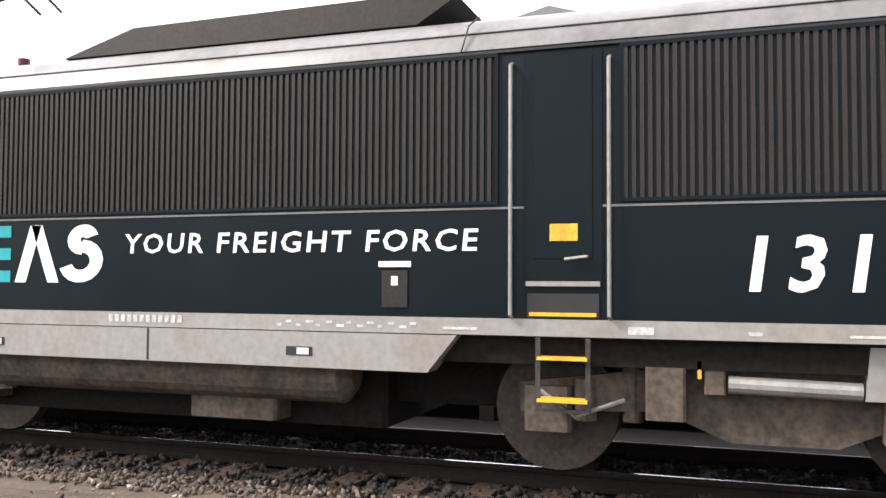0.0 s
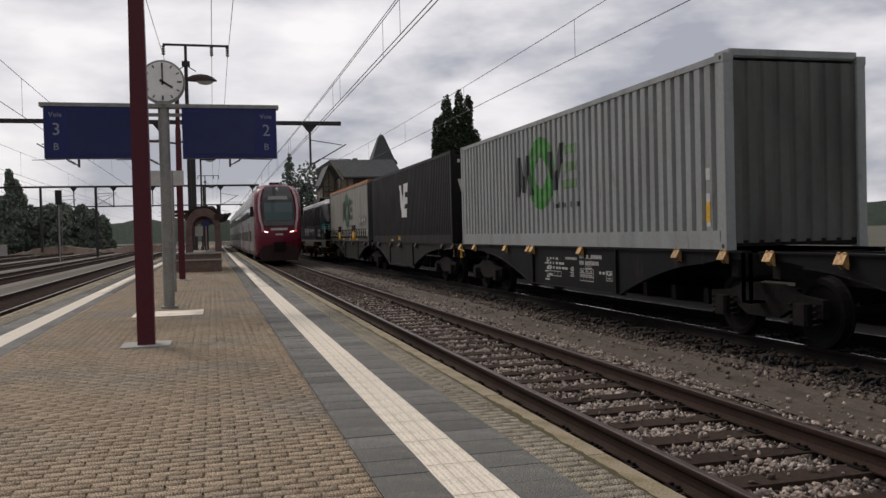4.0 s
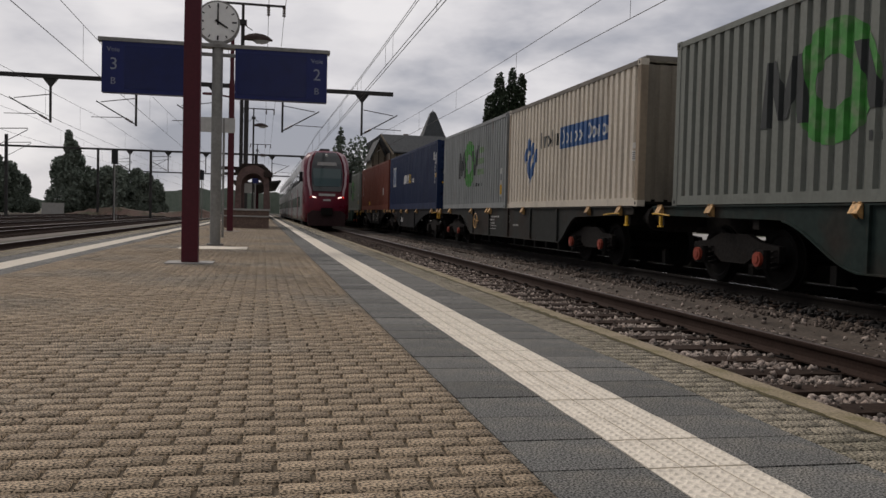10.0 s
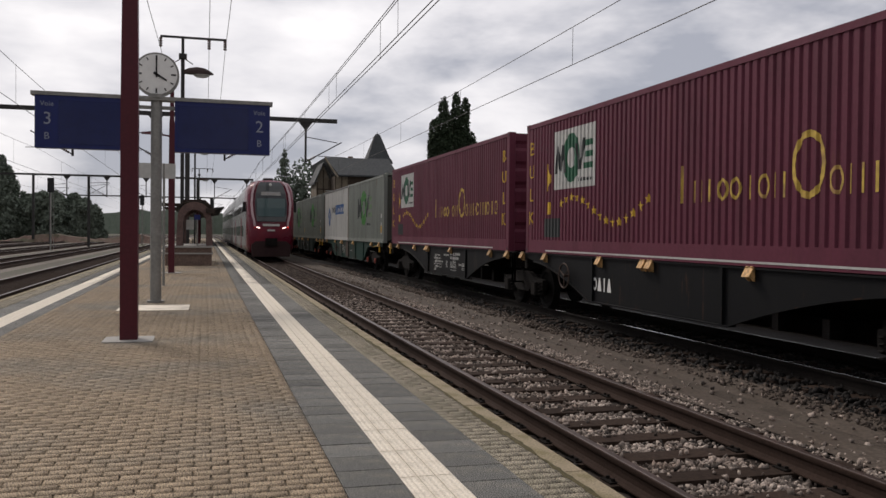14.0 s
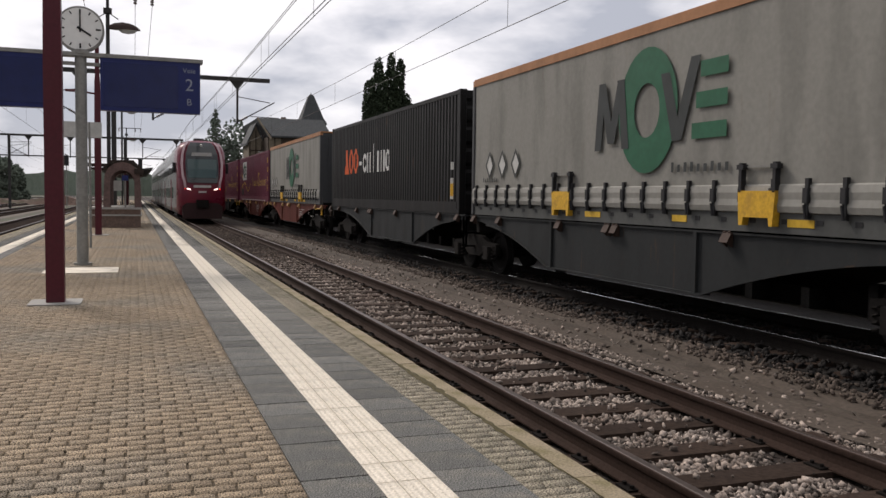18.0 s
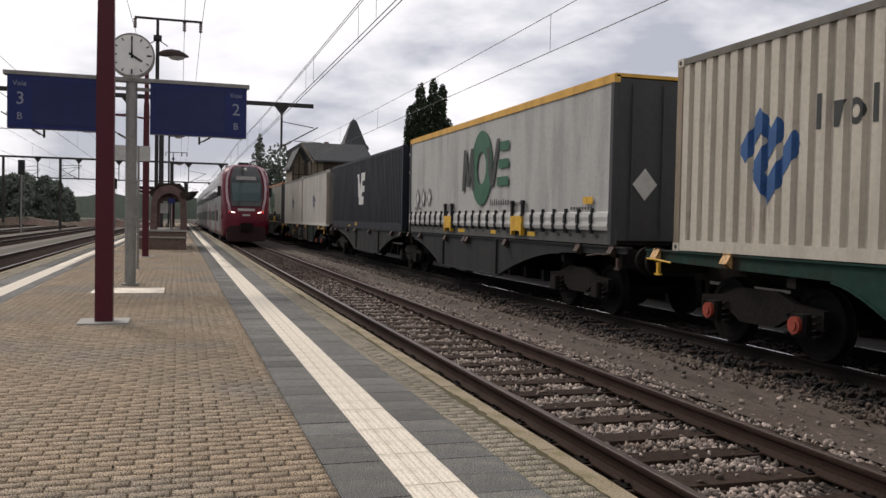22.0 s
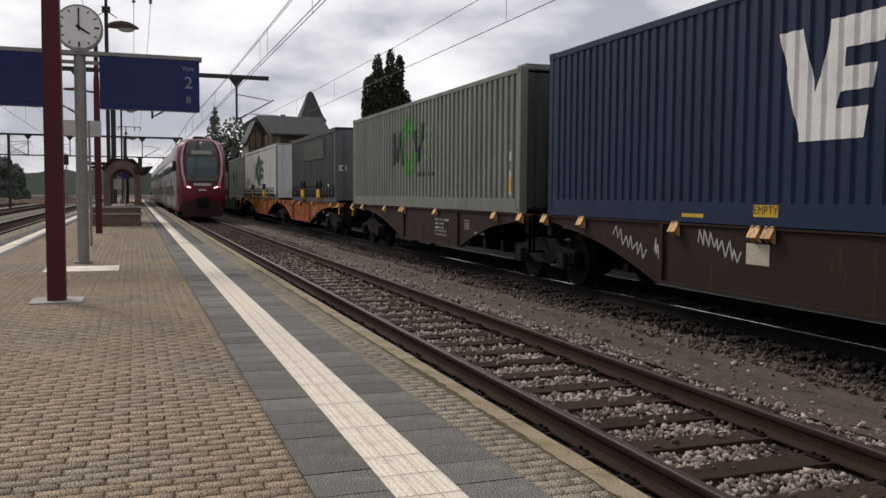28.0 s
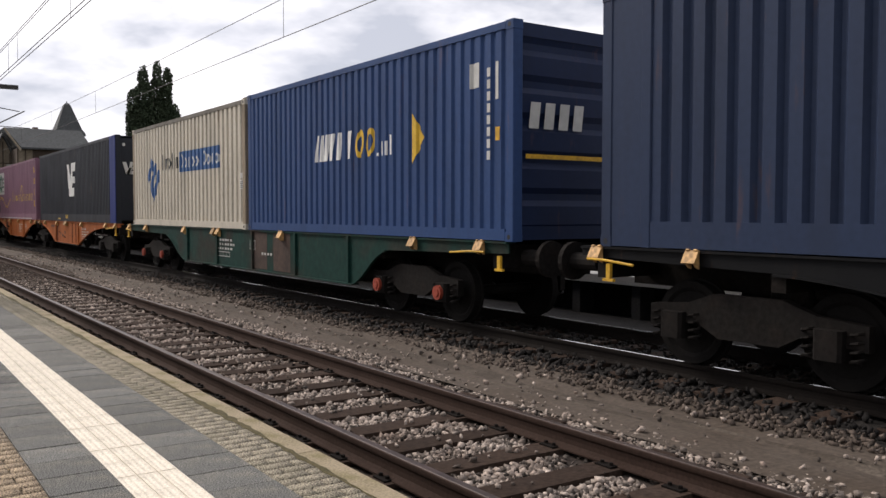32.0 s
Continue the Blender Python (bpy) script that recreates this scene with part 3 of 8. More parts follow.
part("rear_pavers", lay("rear_pavers", -2.4, 0.9, -25.0, 1.505, 0.2, 0.1, 0.013, PAVER, seed=3), None, plat)["kind"] = "stuff"
for x0, x1 in ((1.9, 2.19), (-3.6, -3.27)):
    part("edge_pavers", lay("edge_pavers", x0, x1, P0, P1, 0.2, 0.1, 0.005, EDGE_PAVER, seed=4, tilt=0.0005), None, plat)["kind"] = "stuff"
for x0, x1 in ((0.9, 1.234), (1.551, 1.9), (-2.62, -2.4), (-3.27, -2.94)):
    first = (-0.14 if x0 < 1.0 else -0.18)
    part("grey_slabs", lay("grey_slabs", x0, x1, first + 24.0, P1, 0.6, 0.32, 0.01, GREY_SLAB, 0, 5), None, plat)["kind"] = "stuff"
    part("grey_slabs", lay("grey_slabs", x0, x1, first - 24.64, first + 0.01, 0.6, 0.32, 0.008, GREY_SLAB, 0, 5), None, plat)["kind"] = "stuff"
    sl = Geo()
    w = x1 - x0
    sl.add([(-0.004, 0.001, -0.06), (w + 0.004, 0.001, -0.06), (w + 0.004, 0.319, -0.06), (-0.004, 0.319, -0.06),
            (-0.002, 0.005, 0), (w + 0.002, 0.005, 0), (w + 0.002, 0.315, 0), (-0.002, 0.315, 0)],
           [(4, 5, 6, 7), (0, 1, 5, 4), (1, 2, 6, 5), (2, 3, 7, 6), (3, 0, 4, 7)])
    me = sl.mesh("grey_slab", GREY_SLAB)
    for j in range(75):
        part("grey_slab", me, None, plat).location = (x0, first + j * 0.32, rng.uniform(-0.002, 0.002))
for x0, x1 in ((1.234, 1.551), (-2.94, -2.62)):
    part("white_slabs", lay("white_slabs", x0, x1, 24, P1, 0.4, 0.4, 0.006, WHITE_SLAB, 0, 6, top=0.003), None, plat)["kind"] = "stuff"
    part("white_slabs", lay("white_slabs", x0, x1, -24.9, 0.01, 0.4, 0.3, 0.006, WHITE_SLAB, 0, 6, top=0.003), None, plat)["kind"] = "stuff"
    sl = Geo()
    w3 = (x1 - x0) / 3
    for r in range(3):
        sl.box(r * w3 + 0.003, (r + 1) * w3 - 0.003, 0.004, 0.296, -0.06, 0.002)
        for a in range(3):
            for b in range(8):
                u, q = r * w3 + w3 * (a + 0.5) / 3, 0.02 + 0.037 * b
                sl.add([(u - 0.011, q - 0.011, 0.002), (u + 0.011, q - 0.011, 0.002), (u + 0.011, q + 0.011, 0.002), (u - 0.011, q + 0.011, 0.002), (u, q, 0.0075)], [(0, 1, 4), (1, 2, 4), (2, 3, 4), (3, 0, 4)])
    me = sl.mesh("guide_slab", WHITE_SLAB)
    for j in range(80):
        part("guide_slab", me, None, plat).location = (x0, j * 0.3, rng.uniform(-0.0015, 0.0015))
kb = Geo().prism([(0.0, -0.3), (0.157, -0.3), (0.157, -0.02), (0.137, 0.0), (0.0, 0.0)], 0.004, 0.996, "y").mesh("kerb_stone", KERB)
for j in range(-20, 170):
    part("kerb_stone", kb, None, plat).location = (2.19, j, rng.uniform(-0.003, 0.003))
kb2 = Geo().prism([(0.0, -0.3), (0.157, -0.3), (0.157, 0.0), (0.02, 0.0), (0.0, -0.02)], 0.004, 0.996, "y").mesh("kerb_stone", KERB)
for j in range(-20, 150):
    part("kerb_stone", kb2, None, plat).location = (PL, j, rng.uniform(-0.003, 0.003))

MOSS = mat("dark_joint_moss", (0.075, 0.062, 0.028), 0.95, vary=0.4, grain=60, bump=0.5, spots=(0.045, 0.042, 0.018), spot_scale=6)
rm = random.Random(77)
for x0 in (2.187, PL + 0.15):
    g = Geo()
    rows = []
    for j in range(900):
        y = -2 + j * 0.06
        w = max(0.002, 0.013 + 0.01 * math.sin(y * 1.3) + 0.008 * math.sin(y * 4.1 + 1) + rm.uniform(-0.01, 0.012))
        q = x0 + rm.uniform(-0.006, 0.006)
        rows += [(q - w, y, 0.0015), (q, y, 0.006), (q + w, y, 0.0015)]
    g.add(rows, [(3 * j + i, 3 * j + i + 1, 3 * j + i + 4, 3 * j + i + 3) for j in range(899) for i in (0, 1)])
    part("joint_moss", g, MOSS, plat, "dark moss along the kerb joint")

# the platform beyond the goods track
plat2 = thing("side_platform", 0, 0, 0, "grey concrete side platform on precast legs", "platform", kind="structure")
part("platform_top", Geo().box(11.3, 16.5, -30, 230, 0.10, 0.25), CONCRETE, plat2)
# wall and legs in near-black materials, painting the shade below the platform slab
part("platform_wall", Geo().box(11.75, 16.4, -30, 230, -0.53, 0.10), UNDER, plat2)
leg = Geo().box(11.38, 11.75, -0.1, 0.1, -0.53, 0.10).mesh("support_leg", DARK_STEEL)
for j in range(0, 60):
    part("support_leg", leg, None, plat2).location = (0, -10 + j * 1.5, 0)


# ---- the goods train ----
def container(s, length, paint_key, color, label, height=2.9, pitch=0.285, depth=0.055, deco=None, width=2.44, dirt=0.5, shaded_end_color=None, base=1.27, group="containers", flat_end=False, bays=False):
    """A corrugated steel box; s is the place of its front end along the train."""
    p = paint(paint_key, color, dirt)
    c = thing("shipping_container", TRACK1, -s, RZ, label, "container", group)
    hw, z0, z1 = width / 2, base, base + height
    post = 0.16
    long = length > 13
    pale = min(color) > 0.3
    worn = paint(paint_key + "_worn_post", (color[0] * 0.52, color[1] * 0.46, color[2] * 0.4), 0.9) if pale else p
    # top rails of pale boxes at 0.3 of the wall colour
    grimy = paint(paint_key + "_dark_rail", tuple(q * 0.3 for q in color), 0.9) if pale else p
    prof = [(post, 0.0)] + corrugation(0.74, length - 0.74, pitch, depth, True) + [(length - post, 0.0)] if bays else [(post, 0.0)] + (corrugation(0.24, length - 0.24, pitch, depth) if min(color) > 0.2 or paint_key == "sage" else corrugation(0.24, length - 0.24, pitch * 0.78, depth * 0.5, True)) + [(length - post, 0.0)] if long else corrugation(post, length - post, pitch, depth) if min(color) > 0.12 else corrugation(post, length - post, pitch * 0.82, depth * 0.55, True)
    rail_top = 0.29 if long else 0.165
    for sx in (-1, 1):
        g = Geo()
        ring = [(sx * (hw - 0.012 - d), -u) for u, d in prof] + [(sx * (hw - 0.075), -(length - post)), (sx * (hw - 0.075), -post)]
        g.prism(ring if sx > 0 else ring[::-1], z0 + rail_top - 0.005, z1 - 0.09, "z")
        part("side_wall", g, p, c)
        part("bottom_rail", Geo().box(*sorted((sx * hw, sx * (hw - 0.1))), -length + 0.17, -0.17, z0 + 0.01, z0 + rail_top, 0.008), p, c)
        for y in (-0.6, -length + 0.75) if bays else ():
            part("inner_post", Geo().box(*sorted((sx * (hw + 0.008), sx * (hw - 0.12))), y - 0.15, y, z0 + 0.005, z1 + 0.02, 0.014), p, c)
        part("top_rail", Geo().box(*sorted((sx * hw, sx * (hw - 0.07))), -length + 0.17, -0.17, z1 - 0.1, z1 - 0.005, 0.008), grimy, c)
        for y in (0, -length + post):
            part("corner_post", Geo().box(*sorted((sx * hw, sx * (hw - 0.16))), y - post if y == 0 else -length, y if y == 0 else -length + post, z0 + 0.12, z1 - 0.12, 0.012), worn, c)
        for y in (0.005, -length + 0.173):
            for z in (z0, z1 - 0.118):
                if sx < 0:
                    part("casting_hole", Geo().tube((-hw - 0.008, y - 0.09, z + 0.06), (-hw + 0.02, y - 0.09, z + 0.06), 0.034, 10), BLACK, c)
                part("corner_casting", Geo().box(*sorted((sx * (hw + 0.006), sx * (hw - 0.162))), y - 0.178, y, z, z + 0.122, 0.01), p, c)
    for y, nm in ((-0.03, "front_wall"), (-length + 0.03, "door_wall")):
        g = Geo()
        if nm == "front_wall":
            pr = corrugation(-hw + 0.15, hw - 0.15, 0.26, 0.04)
            ring = [(u, y - d) for u, d in pr] + [(hw - 0.15, y - 0.07), (-hw + 0.15, y - 0.07)]
            g.prism(ring[::-1], z0 + 0.1, z1 - 0.1, "z")
            part(nm, g, p, c)
        else:
            pe = p if shaded_end_color is None else paint(paint_key + "_end", shaded_end_color, dirt)
            if flat_end:
                door = part("end_panel", Geo().box(-hw + 0.1, hw - 0.1, y, y + 0.06, z0 + 0.1, z1 - 0.1), pe, c, "plain smooth end panel")
                for u in (-0.95, -0.55):
                    part("end_mark", Geo().box(u - 0.04, u + 0.04, y - 0.005, y, z1 - 0.36, z1 - 0.26), PALE, door)
                part("end_sill", Geo().box(-hw + 0.14, hw - 0.14, y - 0.03, y, z0 + 0.12, z0 + 0.3, 0.008), pe, door)
            elif min(color) > 0.12:
                # end wall at about 0.35 of the side colour
                darker = paint(paint_key + "_darker_end", (color[0] * 0.36, color[1] * 0.35, color[2] * 0.33), 0.9)
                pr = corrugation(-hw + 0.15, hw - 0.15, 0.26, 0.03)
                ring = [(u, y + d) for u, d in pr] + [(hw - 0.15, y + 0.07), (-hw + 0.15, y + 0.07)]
                part("end_wall", Geo().prism(ring, z0 + 0.1, z1 - 0.1, "z"), darker, c, "darker grey-brown ribbed end wall")
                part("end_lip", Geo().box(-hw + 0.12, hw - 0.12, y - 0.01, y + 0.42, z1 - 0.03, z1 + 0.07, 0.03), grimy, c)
            else:
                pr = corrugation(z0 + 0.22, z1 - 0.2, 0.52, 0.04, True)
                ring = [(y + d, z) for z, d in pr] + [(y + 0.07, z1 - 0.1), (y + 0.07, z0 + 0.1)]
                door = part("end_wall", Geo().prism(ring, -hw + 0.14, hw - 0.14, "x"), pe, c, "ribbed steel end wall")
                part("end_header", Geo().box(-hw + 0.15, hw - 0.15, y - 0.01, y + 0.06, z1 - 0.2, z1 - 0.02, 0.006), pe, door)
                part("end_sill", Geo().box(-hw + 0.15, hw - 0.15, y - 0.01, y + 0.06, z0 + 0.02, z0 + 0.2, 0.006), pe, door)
    part("roof", Geo().box(-hw + 0.03, hw - 0.03, -length + 0.05, -0.05, z1 - 0.05, z1 - 0.02), p, c)
    part("floor", Geo().box(-hw + 0.08, hw - 0.08, -length + 0.05, -0.05, z0 + 0.05, z0 + 0.14), UNDER, c)
    if deco:
        deco(c, length, z0, z1, profile_of(prof), -hw + 0.012)
    return c


def swap_body(s, length, paint_key, color, label, top_color=(0.36, 0.18, 0.09), deco=None, base=1.27, height=2.95, lifts=(4.4, 9.46), group="swap bodies", end=(0.06, 0.062, 0.065)):
    """A curtain-sided swap body with buckled straps, yellow lifting pockets and a steel frame."""
    c = thing("swap_body", TRACK1, -s, RZ, label, "swap body", group)
    p = paint(paint_key, color, 0.6, 0.6)
    pe = paint(paint_key + "_end", end, 0.4)
    frame_paint = paint("swap_frame", (0.09, 0.093, 0.09), 0.6)
    pt = paint(paint_key + "_top", top_color, 0.5)
    hw, z0, z1 = 1.26, base, base + height
    r = random.Random(int(s))
    for sx in (-1, 1):
        rows = []
        nu = int(length / 0.2)
        zs = (z0 + 0.30, z0 + 0.36, z0 + 0.55, z0 + 1.0, z0 + 1.7, z0 + 2.3, z1 - 0.1)
        ph = r.uniform(0, 6)
        for z in zs:
            sway = 0.013 if z0 + 0.5 < z < z1 - 0.3 else 0.006
            rows.append([(sx * (hw - 0.02 - sway * (0.5 + 0.5 * math.sin(i * 1.3 + ph + z * 1.7)) * (0.5 + 0.5 * math.sin(i * 0.37 + z))), -0.05 - i * (length - 0.1) / nu, z) for i in range(nu + 1)])
        g = Geo()
        v = [q for row in rows for q in row]
        m = nu + 1
        f = [(k * m + i, k * m + i + 1, (k + 1) * m + i + 1, (k + 1) * m + i) for k in range(len(zs) - 1) for i in range(nu)]
        g.add(v, f if sx > 0 else [q[::-1] for q in f])
        cur = part("curtain", g, p, c, smooth=True)
        inner = Geo().box(*sorted((sx * (hw - 0.06), sx * (hw - 0.08))), -length + 0.06, -0.06, z0 + 0.3, z1 - 0.1)
        part("curtain_lining", inner, p, c)
        part("top_rail", Geo().box(*sorted((sx * hw, sx * (hw - 0.12))), -length, 0, z1 - 0.13, z1, 0.01), pt, c)
        part("side_frame", Geo().box(*sorted((sx * (hw - 0.03), sx * (hw - 0.12))), -length + 0.01, -0.01, z0 + 0.02, z0 + 0.31, 0.006), frame_paint, c)
        if sx < 0:
            hem = Geo().prism([(-hw + 0.02, z0 + 0.26), (-hw - 0.012, z0 + 0.27), (-hw - 0.03, z0 + 0.34), (-hw - 0.018, z0 + 0.42), (-hw - 0.026, z0 + 0.50), (-hw - 0.012, z0 + 0.58), (-hw + 0.02, z0 + 0.60)], -length + 0.1, -0.1, "y")
            part("curtain_hem", hem, paint(paint_key + "_hem", tuple(min(0.6, q * 1.1 + 0.01) for q in color), 0.4, 0.4), c)
            step = 0.55
            k = int((length - 0.6) / step)
            strap = Geo()
            strap.box(-0.045, 0.004, -0.028, 0.028, z0 + 0.2, z0 + 0.66)
            strap.box(-0.07, 0.0, -0.045, 0.045, z0 + 0.38, z0 + 0.55, 0.01)
            strap.tube((-0.05, 0, z0 + 0.2), (-0.05, 0.03, z0 + 0.36), 0.016, 6)
            me = strap.mesh("buckle_strap", BLACK)
            hole = Geo().box(-0.004, 0.0, -0.05, 0.05, z0 + 0.13, z0 + 0.19).mesh("rail_hole", BLACK)
            for j in range(k + 1):
                part("buckle_strap", me, None, c).location = (-hw + 0.005, -0.35 - j * step, 0)
                part("rail_hole", hole, None, c).location = (-hw + 0.028, -0.5 - j * step, 0)
            if length > 13:
                for u, wide in ((5.13, 0.5), (7.62, 0.34), (9.9, 0.42)):
                    part("rail_notice", Geo().box(-hw + 0.022, -hw + 0.03, -u - wide, -u, z0 + 0.1, z0 + 0.19), LOGO_YELLOW, c, "thin yellow notice strip")
            for q in lifts:
                y = -q if length > 13 else -length * q / 13.7
                g = Geo().prism([(y - 0.3, z0 + 0.1), (y - 0.24, z0 + 0.1), (y - 0.22, z0 + 0.2), (y + 0.22, z0 + 0.2), (y + 0.24, z0 + 0.1), (y + 0.3, z0 + 0.1), (y + 0.33, z0 + 0.52), (y - 0.33, z0 + 0.52)], -hw - 0.075, -hw + 0.02, "x")
                lift = part("lifting_pocket", g, YELLOW, c, "yellow steel lifting pocket")
                for d in (-0.3, 0.3):
                    part("guide_bar", Geo().box(-hw - 0.075, -hw, y + d - 0.025, y + d + 0.025, z0 + 0.5, z0 + 0.86).box(-hw - 0.08, -hw, y + d - 0.06, y + d + 0.06, z0 + 0.78, z0 + 0.84), BLACK, lift)
                part("guide_bar", Geo().box(-hw - 0.02, -hw, y - 0.3, y + 0.3, z0 + 0.8, z0 + 0.825), GALV, lift)
    for y, nm in ((-0.02, "front_wall"), (-length + 0.02, "rear_door")):
        g = Geo().box(-hw + 0.03, hw - 0.03, *sorted((y, y + (-0.06 if nm == "front_wall" else 0.06))), z0 + 0.1, z1 - 0.05)
        w = part(nm, g, pe, c)
        if nm == "rear_door":
            for u in (-0.9, -0.3, 0.3, 0.9):
                part("locking_bar", Geo().tube((u, y - 0.03, z0 + 0.15), (u, y - 0.03, z1 - 0.15), 0.017, 8), pe, w)
            if length > 13 and paint_key.startswith("pale"):
                part("placard", Geo().prism([(-0.62, z0 + 0.8), (-0.38, z0 + 1.08), (-0.62, z0 + 1.36), (-0.86, z0 + 1.08)], y - 0.012, y - 0.004, "y"), PALE, w, "grey diamond placard")
                decal("notice_plate", [bar(12.62, z0 + 0.74, 0.4, 0.13)], YELLOW, c, flat_profile, -hw - 0.01, 0.006)
                decal("notice_line", [bar(12.1 + 0.12 * i, z0 + 0.64, 0.08, 0.05) for i in range(8)], CHARCOAL, c, flat_profile, -hw - 0.01, 0.005)
            if paint_key.startswith("dark") and s > 300:
                part("door_label", Geo().box(-1.12, -0.82, y - 0.008, y - 0.002, z0 + 1.2, z0 + 1.42), PALE, w)
                part("door_label_mark", Geo().box(-1.0, -0.92, y - 0.011, y - 0.008, z0 + 1.26, z0 + 1.36), BLACK, w)
                part("door_arrow", Geo().prism([(-0.62, z0 + 1.7), (0.0, z0 + 2.2), (0.25, z0 + 2.2), (-0.32, z0 + 1.7), (0.25, z0 + 1.2), (0.0, z0 + 1.2)], y - 0.008, y - 0.002, "y"), DULL_ARROW, w, "faded green arrow mark")
        for sx in (-1, 1):
            part("corner_post", Geo().box(*sorted((sx * (hw + 0.004), sx * (hw - 0.09))), *sorted((y + 0.02 * (1 if y > -1 else -1), y - 0.1 * (1 if y > -1 else -1))), z0 + 0.02, z1 - 0.13, 0.01), GALV if paint_key.startswith("white") else pe, c)
    part("roof", Geo().box(-hw + 0.02, hw - 0.02, -length, 0, z1 - 0.03, z1 + 0.03, 0.02), pt, c)
    part("floor", Geo().box(-hw + 0.1, hw - 0.1, -length + 0.05, -0.05, z0 + 0.02, z0 + 0.14), UNDER, c)
    if deco:
        deco(c, length, z0, z1, flat_profile, -hw - 0.002)
    return c


_bogie = {}


def bogie(parent, y, cap=None):
    """A two-axle freight bogie centred at y; all bogies share their meshes."""
    if not _bogie:
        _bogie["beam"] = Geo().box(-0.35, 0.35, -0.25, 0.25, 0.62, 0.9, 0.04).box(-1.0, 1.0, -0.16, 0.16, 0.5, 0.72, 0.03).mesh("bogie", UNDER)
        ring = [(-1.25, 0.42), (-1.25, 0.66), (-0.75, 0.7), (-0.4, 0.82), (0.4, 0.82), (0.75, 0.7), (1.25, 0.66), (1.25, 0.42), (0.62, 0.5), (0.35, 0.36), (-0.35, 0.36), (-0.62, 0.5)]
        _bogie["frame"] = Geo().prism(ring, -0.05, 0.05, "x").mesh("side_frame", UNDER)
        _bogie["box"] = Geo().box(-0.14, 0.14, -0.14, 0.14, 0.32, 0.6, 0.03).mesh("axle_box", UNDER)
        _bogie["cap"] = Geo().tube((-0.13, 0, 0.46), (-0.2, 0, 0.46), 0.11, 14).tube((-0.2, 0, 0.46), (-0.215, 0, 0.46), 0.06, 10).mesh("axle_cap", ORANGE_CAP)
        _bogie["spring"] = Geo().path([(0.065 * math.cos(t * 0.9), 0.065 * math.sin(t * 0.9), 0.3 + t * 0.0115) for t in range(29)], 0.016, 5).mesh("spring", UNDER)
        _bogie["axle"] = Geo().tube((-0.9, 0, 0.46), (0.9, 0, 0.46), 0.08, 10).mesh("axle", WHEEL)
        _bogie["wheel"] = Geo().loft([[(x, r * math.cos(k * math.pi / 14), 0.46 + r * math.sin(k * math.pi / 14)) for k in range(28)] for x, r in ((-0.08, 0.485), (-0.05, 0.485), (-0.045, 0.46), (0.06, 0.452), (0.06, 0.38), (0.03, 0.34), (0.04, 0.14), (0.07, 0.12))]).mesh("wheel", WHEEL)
    b = part("bogie", _bogie["beam"], None, parent)
    b.location = (0, y, 0)
    for sx in (-1, 1):
        part("side_frame", _bogie["frame"], None, b).location = (sx * 1.0, 0, 0)
        for dy in (-0.9, 0.9):
            part("axle_box", _bogie["box"], None, b).location = (sx * 1.01, dy, 0)
            if cap is not None and sx < 0:
                part("axle_cap", _bogie["cap"], None, b, "faded orange axle cap").location = (-1.0, dy, 0)
            for d in (-0.24, 0.24):
                part("spring", _bogie["spring"], None, b).location = (sx * 1.03, dy + d, 0)
            part("wheel", _bogie["wheel"], None, b).matrix_basis = pose(sx * 0.75, dy, 0, 0, 0, 0) if sx > 0 else pose(sx * 0.75, dy, 0, 0, 0, 180)
    for dy in (-0.9, 0.9):
        part("axle", _bogie["axle"], None, b).location = (0, dy, 0)
    return b


def writing(name, rows, material, parent, x, lift=0.004):
    """Plain bars where small writing stands: rows of (u, v, width, height)."""
    decal(name, [bar(*r) for r in rows], material, parent, flat_profile, x, lift)


PALE_STENCIL = mat("dusty_white_stencil", (0.42, 0.42, 0.40), 0.7, vary=0.25, grain=25, bump=0.0)
PRIMER = mat("brown_primer", (0.055, 0.034, 0.026), 0.75, vary=0.2, grain=14, bump=0.08, spots=(0.03, 0.022, 0.018), spot_scale=2.5, spot_amount=0.8)
JOINT = mat("dark_orange_rust", (0.10, 0.027, 0.012), 0.9, vary=0.35, grain=16, bump=0.1, gloss=0.08, spots=(0.035, 0.016, 0.011), spot_scale=5, spot_amount=0.9)
SOOT = mat("sooty_green_paint", (0.022, 0.03, 0.026), 0.75, vary=0.2, grain=14, bump=0.08)


